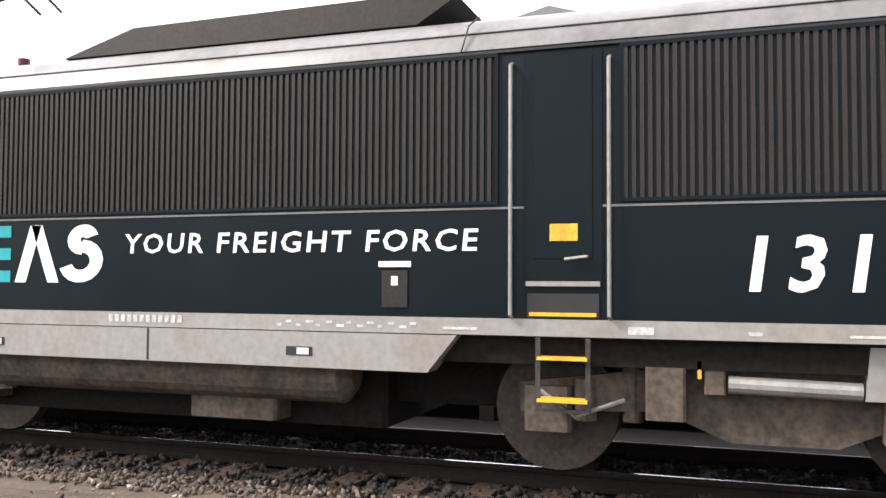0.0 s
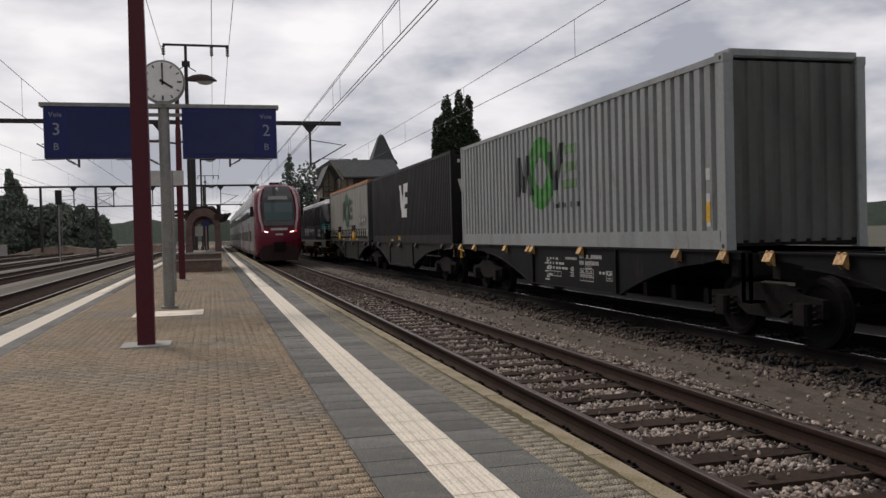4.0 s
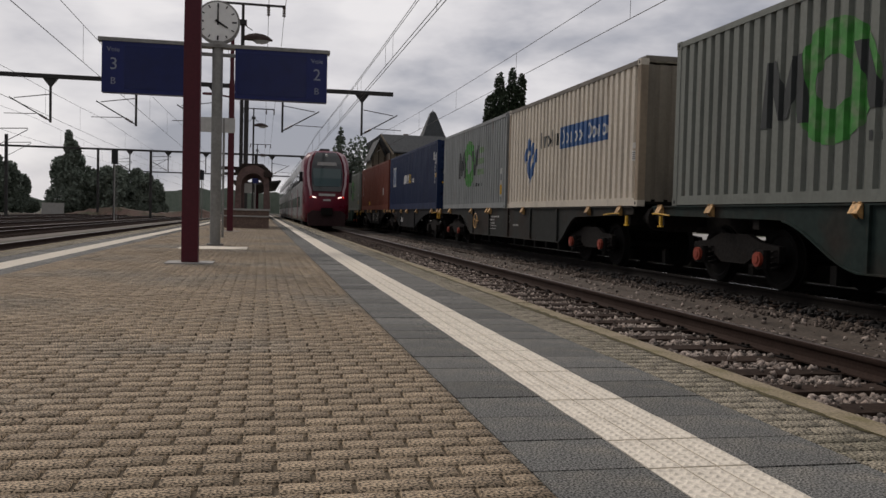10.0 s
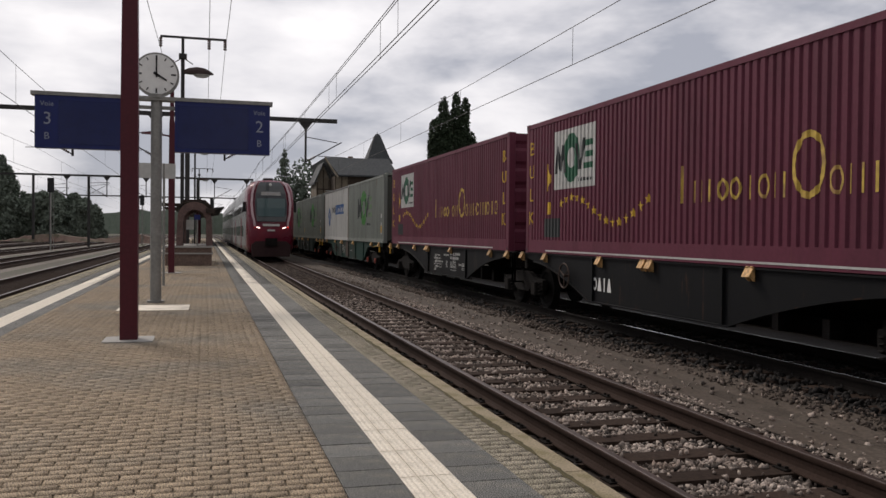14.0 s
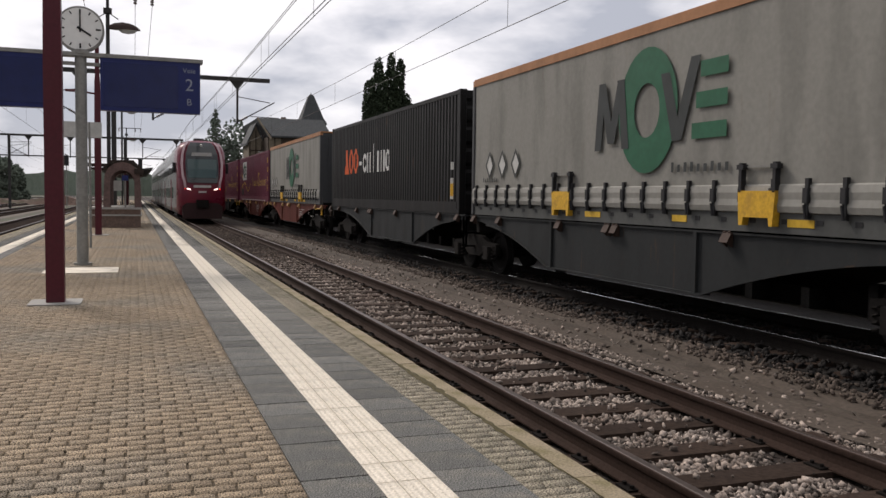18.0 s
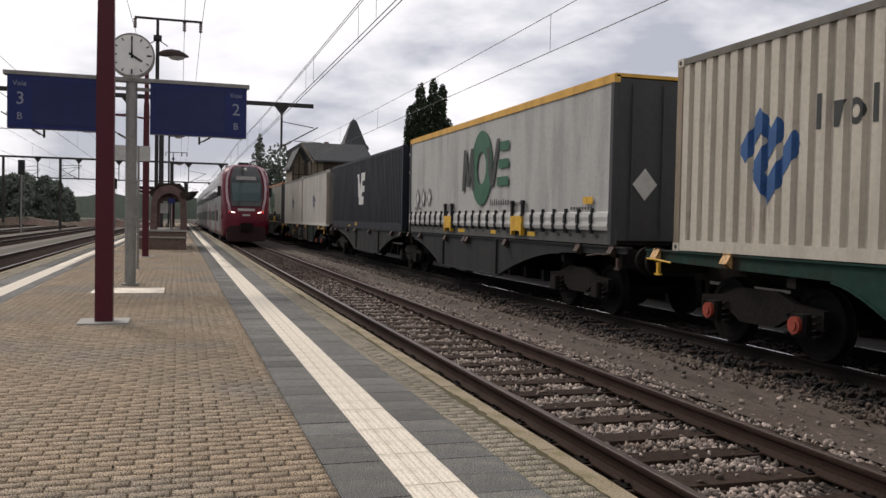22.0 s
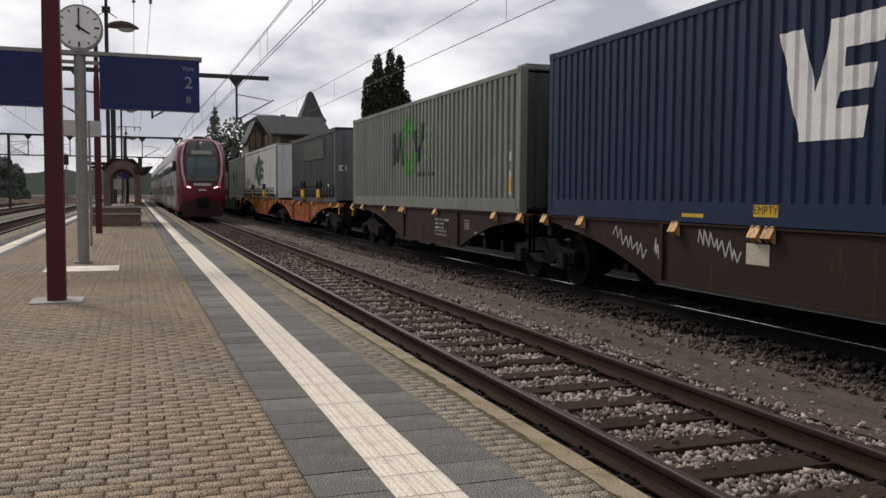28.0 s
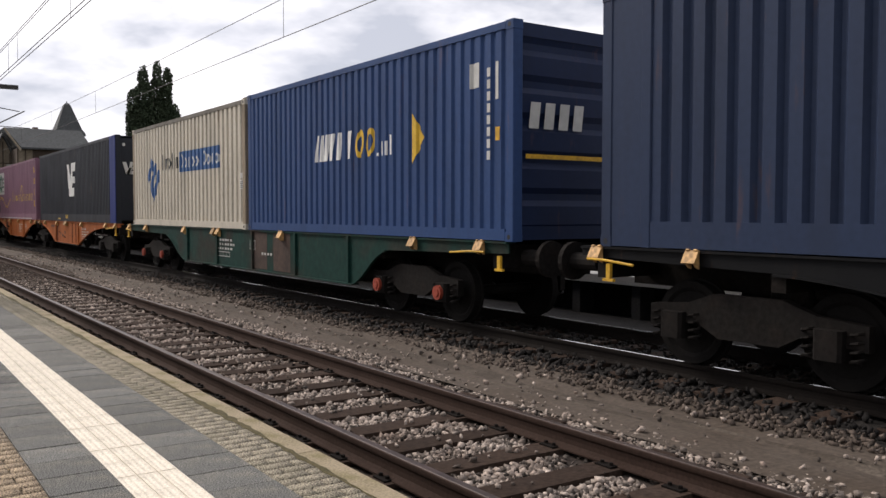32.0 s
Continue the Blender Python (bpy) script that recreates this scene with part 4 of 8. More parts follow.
def wagon_unit(parent, y0, length, p, deep, ends, seed, plain=False, lugs=True, patched=False, dull=False):
    """One fish-bellied frame from y0 backwards."""
    top = 1.24
    b, c = 6.6, 0.42
    outer, inner = (2.6, 6.05), (0.95, 3.85)
    spans = ((4.15, 5.75), (3.15, 4.3)) if deep == "short" else (outer, inner) if y0 > 0 else (inner, outer)
    head = top - 0.2 if deep == "short" else top - 0.16
    for sx in (-1, 1):
        x = sx * 1.19
        flanks = []
        for q0, q1 in spans:
            drop = [(i / 12, 0.35 * i / 12 + 0.65 * (0.5 - 0.5 * math.cos(math.pi * i / 12)) if deep == "short" else (i / 12) ** 1.6) for i in range(13)]
            flanks.append([(q0 + (q1 - q0) * t, head - (head - c) * d) for t, d in drop])
        ring = [(y0, top), (y0, head + 0.07), (y0 - 0.6, head + 0.05)] + [(y0 - q, z) for q, z in flanks[0]] + [(y0 - length + q, z) for q, z in flanks[1][::-1]] + [(y0 - length + 0.6, head + 0.05), (y0 - length, head + 0.07), (y0 - length, top)]
        part("side_sill", Geo().prism(ring, *sorted((x, x - sx * 0.03)), "x"), p if sx < 0 else UNDER, parent)
        part("sill_flange", Geo().box(*sorted((x + sx * 0.035, x - sx * 0.12)), y0 - length, y0, top, top + 0.025, 0.004), p, parent)
        for end in (0, 1):
            edge = [(y0 - q, z) if end == 0 else (y0 - length + q, z) for q, z in (flanks[0] if end == 0 else flanks[1][::-1])]
            part("curved_flange", Geo().prism(edge + [(q, z - 0.022) for q, z in edge[::-1]], *sorted((x + sx * 0.05, x + sx * 0.002)), "x"), p if sx < 0 else UNDER, parent)
        part("lower_flange", Geo().box(*sorted((x + sx * 0.05, x - sx * 0.12)), y0 - length + spans[1][1], y0 - spans[0][1], c - 0.025, c), p if sx < 0 else UNDER, parent)
        if sx < 0:
            k = 4 if deep == "short" else 1
            for j in range(k + 1):
                y = y0 - spans[0][1] - 0.15 - j * (length - spans[0][1] - spans[1][1] - 0.3) / k
                part("stiffener", Geo().box(x - 0.045, x, y - 0.04, y + 0.04, c, top), p, parent)
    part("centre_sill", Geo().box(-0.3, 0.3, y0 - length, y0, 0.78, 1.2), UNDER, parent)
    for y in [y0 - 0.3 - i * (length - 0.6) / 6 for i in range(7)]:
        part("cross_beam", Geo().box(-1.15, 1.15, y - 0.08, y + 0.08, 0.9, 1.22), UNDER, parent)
    r = random.Random(seed)
    if lugs:
        lug = Geo().prism([(0.02, 1.21), (-0.045, 1.215), (-0.115, 1.085), (-0.1, 1.075), (-0.035, 1.19), (0.02, 1.19)], -0.085, 0.085, "y")
        for q in (-0.05, 0.05):
            lug.prism([(0.0, 1.19), (-0.03, 1.19), (-0.09, 1.09), (-0.03, 1.03), (0.0, 1.02)], q - 0.012, q + 0.012, "y").tube((-0.045, q - 0.02, 1.215), (-0.045, q + 0.02, 1.215), 0.016, 6)
        me = lug.mesh("spigot_lug", PRIMER if dull else LUG)
        for q in (0.02, 0.115, 0.3, 0.415, 0.432, 0.62, 0.88, 0.97):
            part("spigot_lug", me, None, parent).location = (-1.2, y0 - length * q, 0.055)
    if patched:
        q = -y0 + b + 0.3
        while q < -y0 + length - b - 0.9:
            w = r.uniform(0.5, 1.5)
            if r.random() < 0.3:
                decal("primer_patch", [bar(q, c + 0.03, min(w, -y0 + length - b - q), top - c - 0.05)], PRIMER if r.random() < 0.65 else SOOT, parent, flat_profile, -1.19, 0.003, "brown primer patch")
            q += w + r.uniform(0.2, 0.7)
    if not plain and p.name not in ("paint_slate_wagon", "paint_grey_wagon") and (p.name != "paint_black_wagon" or y0 > 0):
        x = -1.19
        u = -(y0 - length / 2) + (0.0 if deep != "long" else 1.3 if p.name == "paint_black_wagon" else 3.1)
        rows = []
        for j in range(3):
            rows += [(u - 1.5 + i * 0.17, 0.98 - j * 0.1, r.uniform(0.06, 0.15), 0.05) for i in range(r.choice((4, 6, 7)))]
        rows += [(u + 0.55, 0.84, 0.3, 0.015), (u + 0.55, 1.03, 0.3, 0.015), (u + 0.55, 0.84, 0.015, 0.2), (u + 0.835, 0.84, 0.015, 0.2)]
        if deep == "long":
            if p.name == "paint_black_wagon" and y0 > 0:
                o = -y0 + 0.3
                for z, h, runs in ((1.04, 0.075, ((8.53, 0.05, 3), (8.86, 0.09, 1), (9.08, 0.05, 7))), (0.91, 0.08, ((8.53, 0.05, 3), (8.8, 0.06, 5), (9.16, 0.05, 4))), (1.0, 0.05, ((7.8, 0.045, 9),))):
                    for q, bw, k in runs:
                        rows += [(o + q + i * (bw + 0.022), z, bw, h) for i in range(k)]
                rows += [(o + 8.54, z, 0.64, 0.014) for z in (0.58, 0.66, 0.74, 0.82)] + [(o + 8.54 + 0.16 * i, 0.58, 0.012, 0.25) for i in range(5)]
                rows += [(o + 8.58 + 0.08 * i, 0.685, 0.05, 0.035) for i in range(7)] + [(o + 8.58 + 0.08 * i, 0.765, 0.05, 0.035) for i in (0, 1, 3, 4, 6)]
                rows += [(o + 8.04 + 0.05 * (i % 2), 0.65 + 0.036 * i, 0.2 - 0.07 * (i % 2), 0.018) for i in range(6)]
                rows += [(o + 6.62 + 0.1 * (i % 3), 0.52 + 0.06 * i, 0.26 - 0.08 * (i % 2), 0.032) for i in range(8)]
                rows += [(o + 9.76, z, 0.26, 0.013) for z in (0.63, 0.81)] + [(o + 9.76 + q, 0.63, 0.013, 0.19) for q in (0, 0.247)] + [(o + 9.82, 0.67, 0.14, 0.02), (o + 9.82, 0.73, 0.14, 0.02)]
            decal("stencil_letters", [[(p[0] + u + 0.7, p[1] + 0.88) for p in q] for q in letters("GE", 0.11)], PALE_STENCIL, parent, flat_profile, x, 0.006)
        rows += [(u + 1.2 + i * 0.15, 0.75, 0.09, 0.05) for i in range(4)]
        rows += [(u - 1.5, 0.62, 0.8, 0.015), (u - 1.5, 0.72, 0.8, 0.015)] + [(u - 1.5 + i * 0.2, 0.62, 0.012, 0.11) for i in range(5)]
        writing("stencil_bar", rows, PALE_STENCIL, parent, x)


def buffers(parent, y, sy):
    for x in (-0.875, 0.875):
        part("buffer", Geo().tube((x, y, 1.05), (x, y + sy * 0.45, 1.05), 0.11, 12).tube((x, y + sy * 0.45, 1.05), (x, y + sy * 0.52, 1.05), 0.24, 18), UNDER, parent)
    part("coupling", Geo().tube((0, y, 0.98), (0, y + sy * 0.55, 0.98), 0.06, 8), UNDER, parent)


def handwheel(parent, y, z=0.85, color=GALV):
    g = Geo()
    pts = [(-1.3, y + 0.25 * math.cos(a), z + 0.25 * math.sin(a)) for a in (i * math.pi / 8 for i in range(17))]
    g.path(pts, 0.016)
    for a in (0.5, 2.6, 4.7):
        g.tube((-1.3, y, z), (-1.3, y + 0.25 * math.cos(a), z + 0.25 * math.sin(a)), 0.012, 6)
    g.tube((-1.3, y, z), (-1.19, y, z), 0.03, 8)
    part("brake_handwheel", g, color, parent)


def wagon_long(s0, paint_key, color, label, seed, cap=None):
    """An articulated wagon of two units on three bogies; s0 is the front end of its first unit."""
    w = thing("container_wagon", TRACK1, -s0, RZ, label, "wagon", "container wagons")
    p = paint(paint_key, color, 0.6, 0.6)
    for k in (0, 1):
        wagon_unit(w, 0.3 - k * 14.85, 14.5, p, "long", True, seed + k, dull="slate" in paint_key or "grey" in paint_key)
        part("step", Geo().box(-1.3, -1.05, -14.55 + 0.1, -14.3, 0.55, 0.58).box(-1.3, -1.05, -14.55 + 0.1, -14.3, 0.85, 0.88).box(-1.3, -1.27, -14.5, -14.45, 0.55, 1.24).box(-1.3, -1.27, -14.33, -14.28, 0.55, 1.24), GALV, w)
    for y in (-1.9, -14.38, -26.9):
        bogie(w, y, cap)
    buffers(w, 0.3, 1)
    buffers(w, -29.05, -1)
    if "slate" not in paint_key and "brown" not in paint_key:
        handwheel(w, -17.4 if "black" in paint_key else -5.3 if seed % 2 else -20.5, color=PRIMER)
    if "orange" in paint_key:
        for u, wide in ((18.42, 0.42), (21.64, 0.09), (22.3, 0.1)):
            part("plate_joint", Geo().box(-1.2, -1.19, -u - wide, -u, 0.43, 1.2), JOINT, w, "dark rusty joint between sill plates")
        for u, z, r in ((19.42, 0.77, 0.06), (19.76, 0.7, 0.06), (20.27, 0.82, 0.07), (21.28, 1.1, 0.022), (21.28, 0.71, 0.025), (21.86, 0.71, 0.02)):
            part("drain_hole", Geo().tube((-1.185, -u, z), (-1.197, -u, z), r, 12), BLACK, w)
        part("release_handle", Geo().path([(-1.2, -20.14, 0.6), (-1.23, -20.14, 0.7), (-1.23, -20.3, 0.66), (-1.2, -20.4, 0.61)], 0.012, 6), PRIMER, w)
        part("release_handle", Geo().path([(-1.2, -19.2, 0.86), (-1.23, -19.26, 0.82), (-1.23, -19.36, 0.78)], 0.012, 6), PRIMER, w)
        writing("brand_bar", [(17.34 + 0.12 * i, 1.01, 0.075, 0.08) for i in range(7)], BLACK, w, -1.19)
    if "black" in paint_key:
        for i in range(4):
            shapes("OAlA"[i], 18.55 + i * 0.2, 0.63, 0.25, 0.17, 0.0, 0.05, WHITE, w, flat_profile, -1.19)
    for y in (0.1, -28.6):
        part("yellow_lever", Geo().path([(-1.3, y, 1.12), (-1.34, y - 0.3 * (1 if y > 0 else -1), 1.12), (-1.34, y - 0.75 * (1 if y > 0 else -1), 1.08)], 0.015, 6).box(-1.33, -1.29, y - 0.39, y - 0.33, 0.9, 1.08).box(-1.335, -1.29, y - 0.44, y - 0.28, 0.88, 0.91), PRIMER if "grey" in paint_key or "slate" in paint_key else YELLOW, w)
    return w


def wagon_short(s0, paint_key, color, label, seed, cap=None):
    """A four-axle wagon for two thirty-foot boxes."""
    w = thing("container_wagon", TRACK1, -s0, RZ, label, "wagon", "container wagons")
    p = paint(paint_key, color, 0.7, 0.6)
    wagon_unit(w, 0.3, 19.1, p, "short", True, seed, patched="green" in paint_key or "teal" in paint_key)
    for y in (-2.3, -16.2):
        bogie(w, y, cap)
    buffers(w, 0.3, 1)
    buffers(w, -18.8, -1)
    if "teal" not in paint_key:
        handwheel(w, -6.3 if seed % 2 else -9.8, color=LUG if "murky" in paint_key or seed == 13 else PRIMER)
    for y in (0.1, -18.4):
        part("yellow_lever", Geo().path([(-1.3, y, 1.12), (-1.34, y - 0.3 * (1 if y > 0 else -1), 1.12), (-1.34, y - 0.75 * (1 if y > 0 else -1), 1.09)], 0.015, 6).box(-1.33, -1.29, y - 0.39, y - 0.33, 0.9, 1.08).box(-1.335, -1.29, y - 0.44, y - 0.28, 0.88, 0.91), YELLOW, w)
    return w


GREEN = mat("logo_green", (0.018, 0.105, 0.055), 0.55, vary=0.12, grain=12, bump=0.0)
BRIGHT_GREEN = mat("faded_logo_green", (0.045, 0.22, 0.04), 0.6, vary=0.25, grain=6, bump=0.0, spots=(0.16, 0.2, 0.13), spot_scale=4, spot_amount=0.8)
CHARCOAL = mat("logo_charcoal", (0.035, 0.04, 0.04), 0.6, vary=0.1, grain=12, bump=0.0)
LOGO_BLUE = mat("logo_blue", (0.03, 0.095, 0.25), 0.55, vary=0.12, grain=12, bump=0.0)
LOGO_INK = mat("logo_ink_blue", (0.035, 0.055, 0.14), 0.6, vary=0.2, grain=12, bump=0.0)
LOGO_YELLOW = mat("logo_yellow", (0.60, 0.38, 0.035), 0.55, vary=0.15, grain=12, bump=0.0)
FADED_YELLOW = mat("weathered_yellow_lettering", (0.52, 0.36, 0.07), 0.6, vary=0.25, grain=9, bump=0.0, spots=(0.30, 0.17, 0.09), spot_scale=3, spot_amount=0.8)
LOGO_ORANGE = mat("logo_orange", (0.72, 0.13, 0.035), 0.55, vary=0.1, grain=12, bump=0.0)
TEAL = mat("teal_stripe", (0.012, 0.27, 0.30), 0.45, vary=0.08, grain=12, bump=0.0)
FADED = mat("faded_green_bar", (0.14, 0.23, 0.12), 0.65, vary=0.3, grain=5, bump=0.0, spots=(0.22, 0.25, 0.2), spot_scale=3, spot_amount=0.9)
DULL_ARROW = mat("faded_arrow_green", (0.07, 0.125, 0.055), 0.65, vary=0.2, grain=6, bump=0.0)
DULL_GREEN = mat("grimy_dull_green", (0.034, 0.041, 0.030), 0.7, vary=0.3, grain=5, bump=0.0, spots=(0.040, 0.037, 0.031), spot_scale=1.2, spot_amount=1.0)
FADED_WHITE = mat("scuffed_white_lettering", (0.55, 0.55, 0.53), 0.65, vary=0.25, grain=8, bump=0.0, spots=(0.3, 0.34, 0.4), spot_scale=4, spot_amount=0.8)
PALE = mat("pale_grey_patch", (0.5, 0.5, 0.48), 0.6, vary=0.1, grain=12, bump=0.0)


def stroke(u0, v0, u1, v1, w):
    """A slanted bar of a given width along u."""
    return [(u0, v0), (u0 + w, v0), (u1 + w, v1), (u1, v1)]


def word_bars(u, v, n, w, h, gap, seed=1, fill=0.7):
    """Plain upright blocks that stand for the letters of a brand name."""
    r = random.Random(seed)
    out = []
    for i in range(n):
        k = h if i == 0 else h * r.choice((0.74, 0.74, 0.8, 0.95))
        t = w * fill * r.uniform(0.88, 1.14)
        out.append(bar(u + i * (w + gap) + (w - t) / 2, v, t, k))
    return out


def arc_polys(u, v, r0, r1, a0, a1, n=12, squash=0.85):
    out = []
    for i in range(n):
        a, b = radians(a0 + (a1 - a0) * i / n), radians(a0 + (a1 - a0) * (i + 1) / n)
        out.append([(u + r * math.cos(t) * squash, v + r * math.sin(t)) for r, t in ((r0, a), (r1, a), (r1, b), (r0, b))])
    return out


def shapes(codes, u, v, h, w, gap, t, material, c, prof, x, lift=0.005, lean=0.0):
    """Plain shapes in a row, the size of a brand name's marks: o and O are rings, i and l bars, n and N pairs of bars, v and A wedges,
    s two hooks, a dot and a dash; a space is a space."""
    m = 0.72 * h
    for k, ch in enumerate(codes):
        a = u + k * (w + gap)
        top = h if ch in "OlNA" else m
        rad = top / 2
        sub = []
        if ch in "oO":
            sub = [arc_polys(a + w / 2, v + rad, rad - t, rad, 0, 360, 16, w / top)]
        elif ch in "il":
            sub = [[bar(a + (w - t) / 2, v, t, top)]]
        elif ch in "nN":
            sub = [[bar(a, v, t, top)], [bar(a + w - t, v, t, top)]]
        elif ch == "v":
            sub = [[[(a, v + top), (a + (w - t) / 2, v), (a + (w + t) / 2, v), (a + w, v + top)]]]
        elif ch == "A":
            sub = [[[(a, v), (a + w, v), (a + (w + t) / 2, v + top), (a + (w - t) / 2, v + top)]]]
        elif ch == "s":
            sub = [arc_polys(a + w / 2, v + 0.74 * h, 0.26 * h - t, 0.26 * h, 20, 270, 12, w / (0.52 * h)), arc_polys(a + w / 2, v + 0.26 * h + t * 0.5, 0.26 * h - t * 0.5, 0.26 * h + t * 0.5, -160, 90, 12, w / (0.52 * h))]
        elif ch == "-":
            sub = [[bar(a, v + 0.3 * h, w * 0.8, t)]]
        elif ch == ".":
            sub = [[bar(a + w / 2, v, t, t)]]
        for j, polys in enumerate(sub):
            if lean:
                polys = [[(q[0] + lean * (q[1] - v), q[1]) for q in poly] for poly in polys]
            decal("wording_shape", polys, material, c, prof, x, lift + 0.0009 * j)


def ring_logo(c, prof, x, u, v, r, green=GREEN, dark=CHARCOAL, bars=True, bars_green=None, wide=1.0):
    """A green ring with two dark zigzags and three green bars."""
    def spread(polys):
        return [[(u + (a - u) * wide, b) for a, b in q] for q in polys]
    decal("logo_ring", ring_polys(u, v, r * 0.43, r, squash=0.84 * wide), green, c, prof, x, 0.0065)
    h = r * 1.05
    m = [stroke(u - 1.62 * r, v - 0.55 * h, u - 1.5 * r, v + 0.55 * h, 0.22 * r), stroke(u - 1.18 * r, v - 0.45 * h, u - 1.5 * r, v + 0.55 * h, 0.22 * r),
         stroke(u - 1.18 * r, v - 0.45 * h, u - 0.88 * r, v + 0.55 * h, 0.22 * r), stroke(u - 0.72 * r, v - 0.55 * h, u - 0.9 * r, v + 0.55 * h, 0.22 * r)]
    w = [stroke(u + 0.72 * r, v - 0.5 * h, u + 0.38 * r, v + 0.5 * h, 0.24 * r), stroke(u + 0.72 * r, v - 0.5 * h, u + 1.15 * r, v + 0.65 * h, 0.24 * r)]
    decal("logo_zigzag", spread(m), dark, c, prof, x, 0.0095)
    decal("logo_wedge", spread(w), dark, c, prof, x, 0.0095)
    for i in range(3):
        decal("logo_bar", spread([bar(u + 1.2 * r + 0.09 * i * r, v - 0.5 * h + 0.42 * h * i, 0.8 * r - 0.09 * i * r, 0.22 * h)]), bars_green or green, c, prof, x, 0.0065)
    if bars:
        decals("wording_block", spread(word_bars(u + 0.7 * r, v - 0.95 * h, 9, 0.1 * r, 0.15 * r, 0.06 * r)), dark, c, prof, x, 0.007)


def plates(c, length, z0, prof, x):
    decal("data_plate", [bar(length - 0.62, z0 + 1.05, 0.2, 0.18), bar(length - 0.62, z0 + 0.35, 0.2, 0.5)], PALE, c, prof, x, 0.005)
    decal("warning_plate", [bar(length - 0.62, z0 + 0.42, 0.2, 0.3)], YELLOW, c, prof, x, 0.008)


def small_plates(c, length, z0, prof, x):
    decal("data_plate", [bar(length - 0.32, z0 + 0.9, 0.15, 0.2), bar(length - 0.3, z0 + 1.14, 0.1, 0.12)], WHITE, c, prof, x, 0.005)
    decals("plate_line", [bar(length - 0.3, z0 + 0.93 + 0.04 * i, 0.11, 0.014) for i in range(4)], CHARCOAL, c, prof, x, 0.008)


def move_deco(c, length, z0, z1, prof, x):
    ring_logo(c, prof, x, 4.33 if length < 10 else 6.4, z0 + (1.57 if length < 10 else 1.65), 0.82, BRIGHT_GREEN, CHARCOAL, True, FADED, 1.22)
    plates(c, length, z0, prof, x)


def diamond(c, prof, x, u, v, r, mt=None, tall=1.25):
    mt = mt or LOGO_BLUE
    polys = []
    def at(a, b):
        return (u + (a - b) * r, v + (a + b - 1) * r * tall)
    for b0, b1, a0, a1 in ((0.0, 0.24, 0.0, 1.0), (0.38, 0.62, 0.0, 0.88), (0.76, 1.0, 0.0, 0.7), (0.24, 0.38, 0.0, 0.2), (0.62, 0.76, 0.5, 0.7)):
        polys.append([at(a0, b0), at(a1, b0), at(a1, b1), at(a0, b1)])
    decal("logo_diamond", polys, mt, c, prof, x, 0.005)


def cargo_deco(c, length, z0, z1, prof, x):
    diamond(c, prof, x, 2.14, z0 + 1.4, 0.6)
    shapes("lvoln", 2.92, z0 + 1.54, 0.42, 0.24, 0.05, 0.075, CHARCOAL, c, prof, x)
    decal("logo_field", [bar(4.5, z0 + 1.43, 3.04, 0.53)], LOGO_BLUE, c, prof, x, 0.004)
    shapes("Ooioo Ooio", 4.6, z0 + 1.53, 0.36, 0.245, 0.045, 0.06, FADED_WHITE, c, prof, x, 0.008)
    small_plates(c, length, z0, prof, x)


def diamond_deco(c, length, z0, z1, prof, x):
    diamond(c, prof, x, 0.52 * length, z0 + 1.37, 0.5, LOGO_INK, 0.94)
    small_plates(c, length, z0, prof, x)


def wedge_polys(u, v, k):
    return [stroke(u + 0.28 * k, v, u, v + k, 0.3 * k), stroke(u + 0.28 * k, v, u + 0.52 * k, v + 0.55 * k, 0.22 * k), stroke(u + 0.42 * k, v, u + 0.62 * k, v + 1.02 * k, 0.24 * k),
            bar(u + 0.6 * k, v, 0.42 * k, 0.26 * k, 0.04 * k), bar(u + 0.68 * k, v + 0.4 * k, 0.4 * k, 0.2 * k, 0.04 * k), bar(u + 0.78 * k, v + 0.76 * k, 0.42 * k, 0.26 * k, 0.04 * k)]


def wedge_deco(c, length, z0, z1, prof, x):
    decal("logo_wedge", wedge_polys(5.95, z0 + 0.99, 1.27), WHITE, c, prof, x, 0.005)
    g = Geo()
    for q in wedge_polys(-1.0, z0 + 1.62, 0.4):
        g.add([(a, -length + 0.022, b) for a, b in q], [(0, 1, 2, 3)])
    part("end_logo", g, PALE, c)
    decal("notice_plate", [bar(4.13, z0 + 0.08, 0.48, 0.05)], LOGO_YELLOW, c, flat_profile, x - 0.012, 0.004)
    decal("notice_plate", [bar(5.6, z0 + 0.12, 0.43, 0.145)], LOGO_YELLOW, c, flat_profile, x - 0.012, 0.004)
    decal("notice", [[(p[0] + 5.815, p[1] + z0 + 0.155) for p in t] for t in letters("EMPTY", 0.1)], BLACK, c, flat_profile, x - 0.012, 0.007)


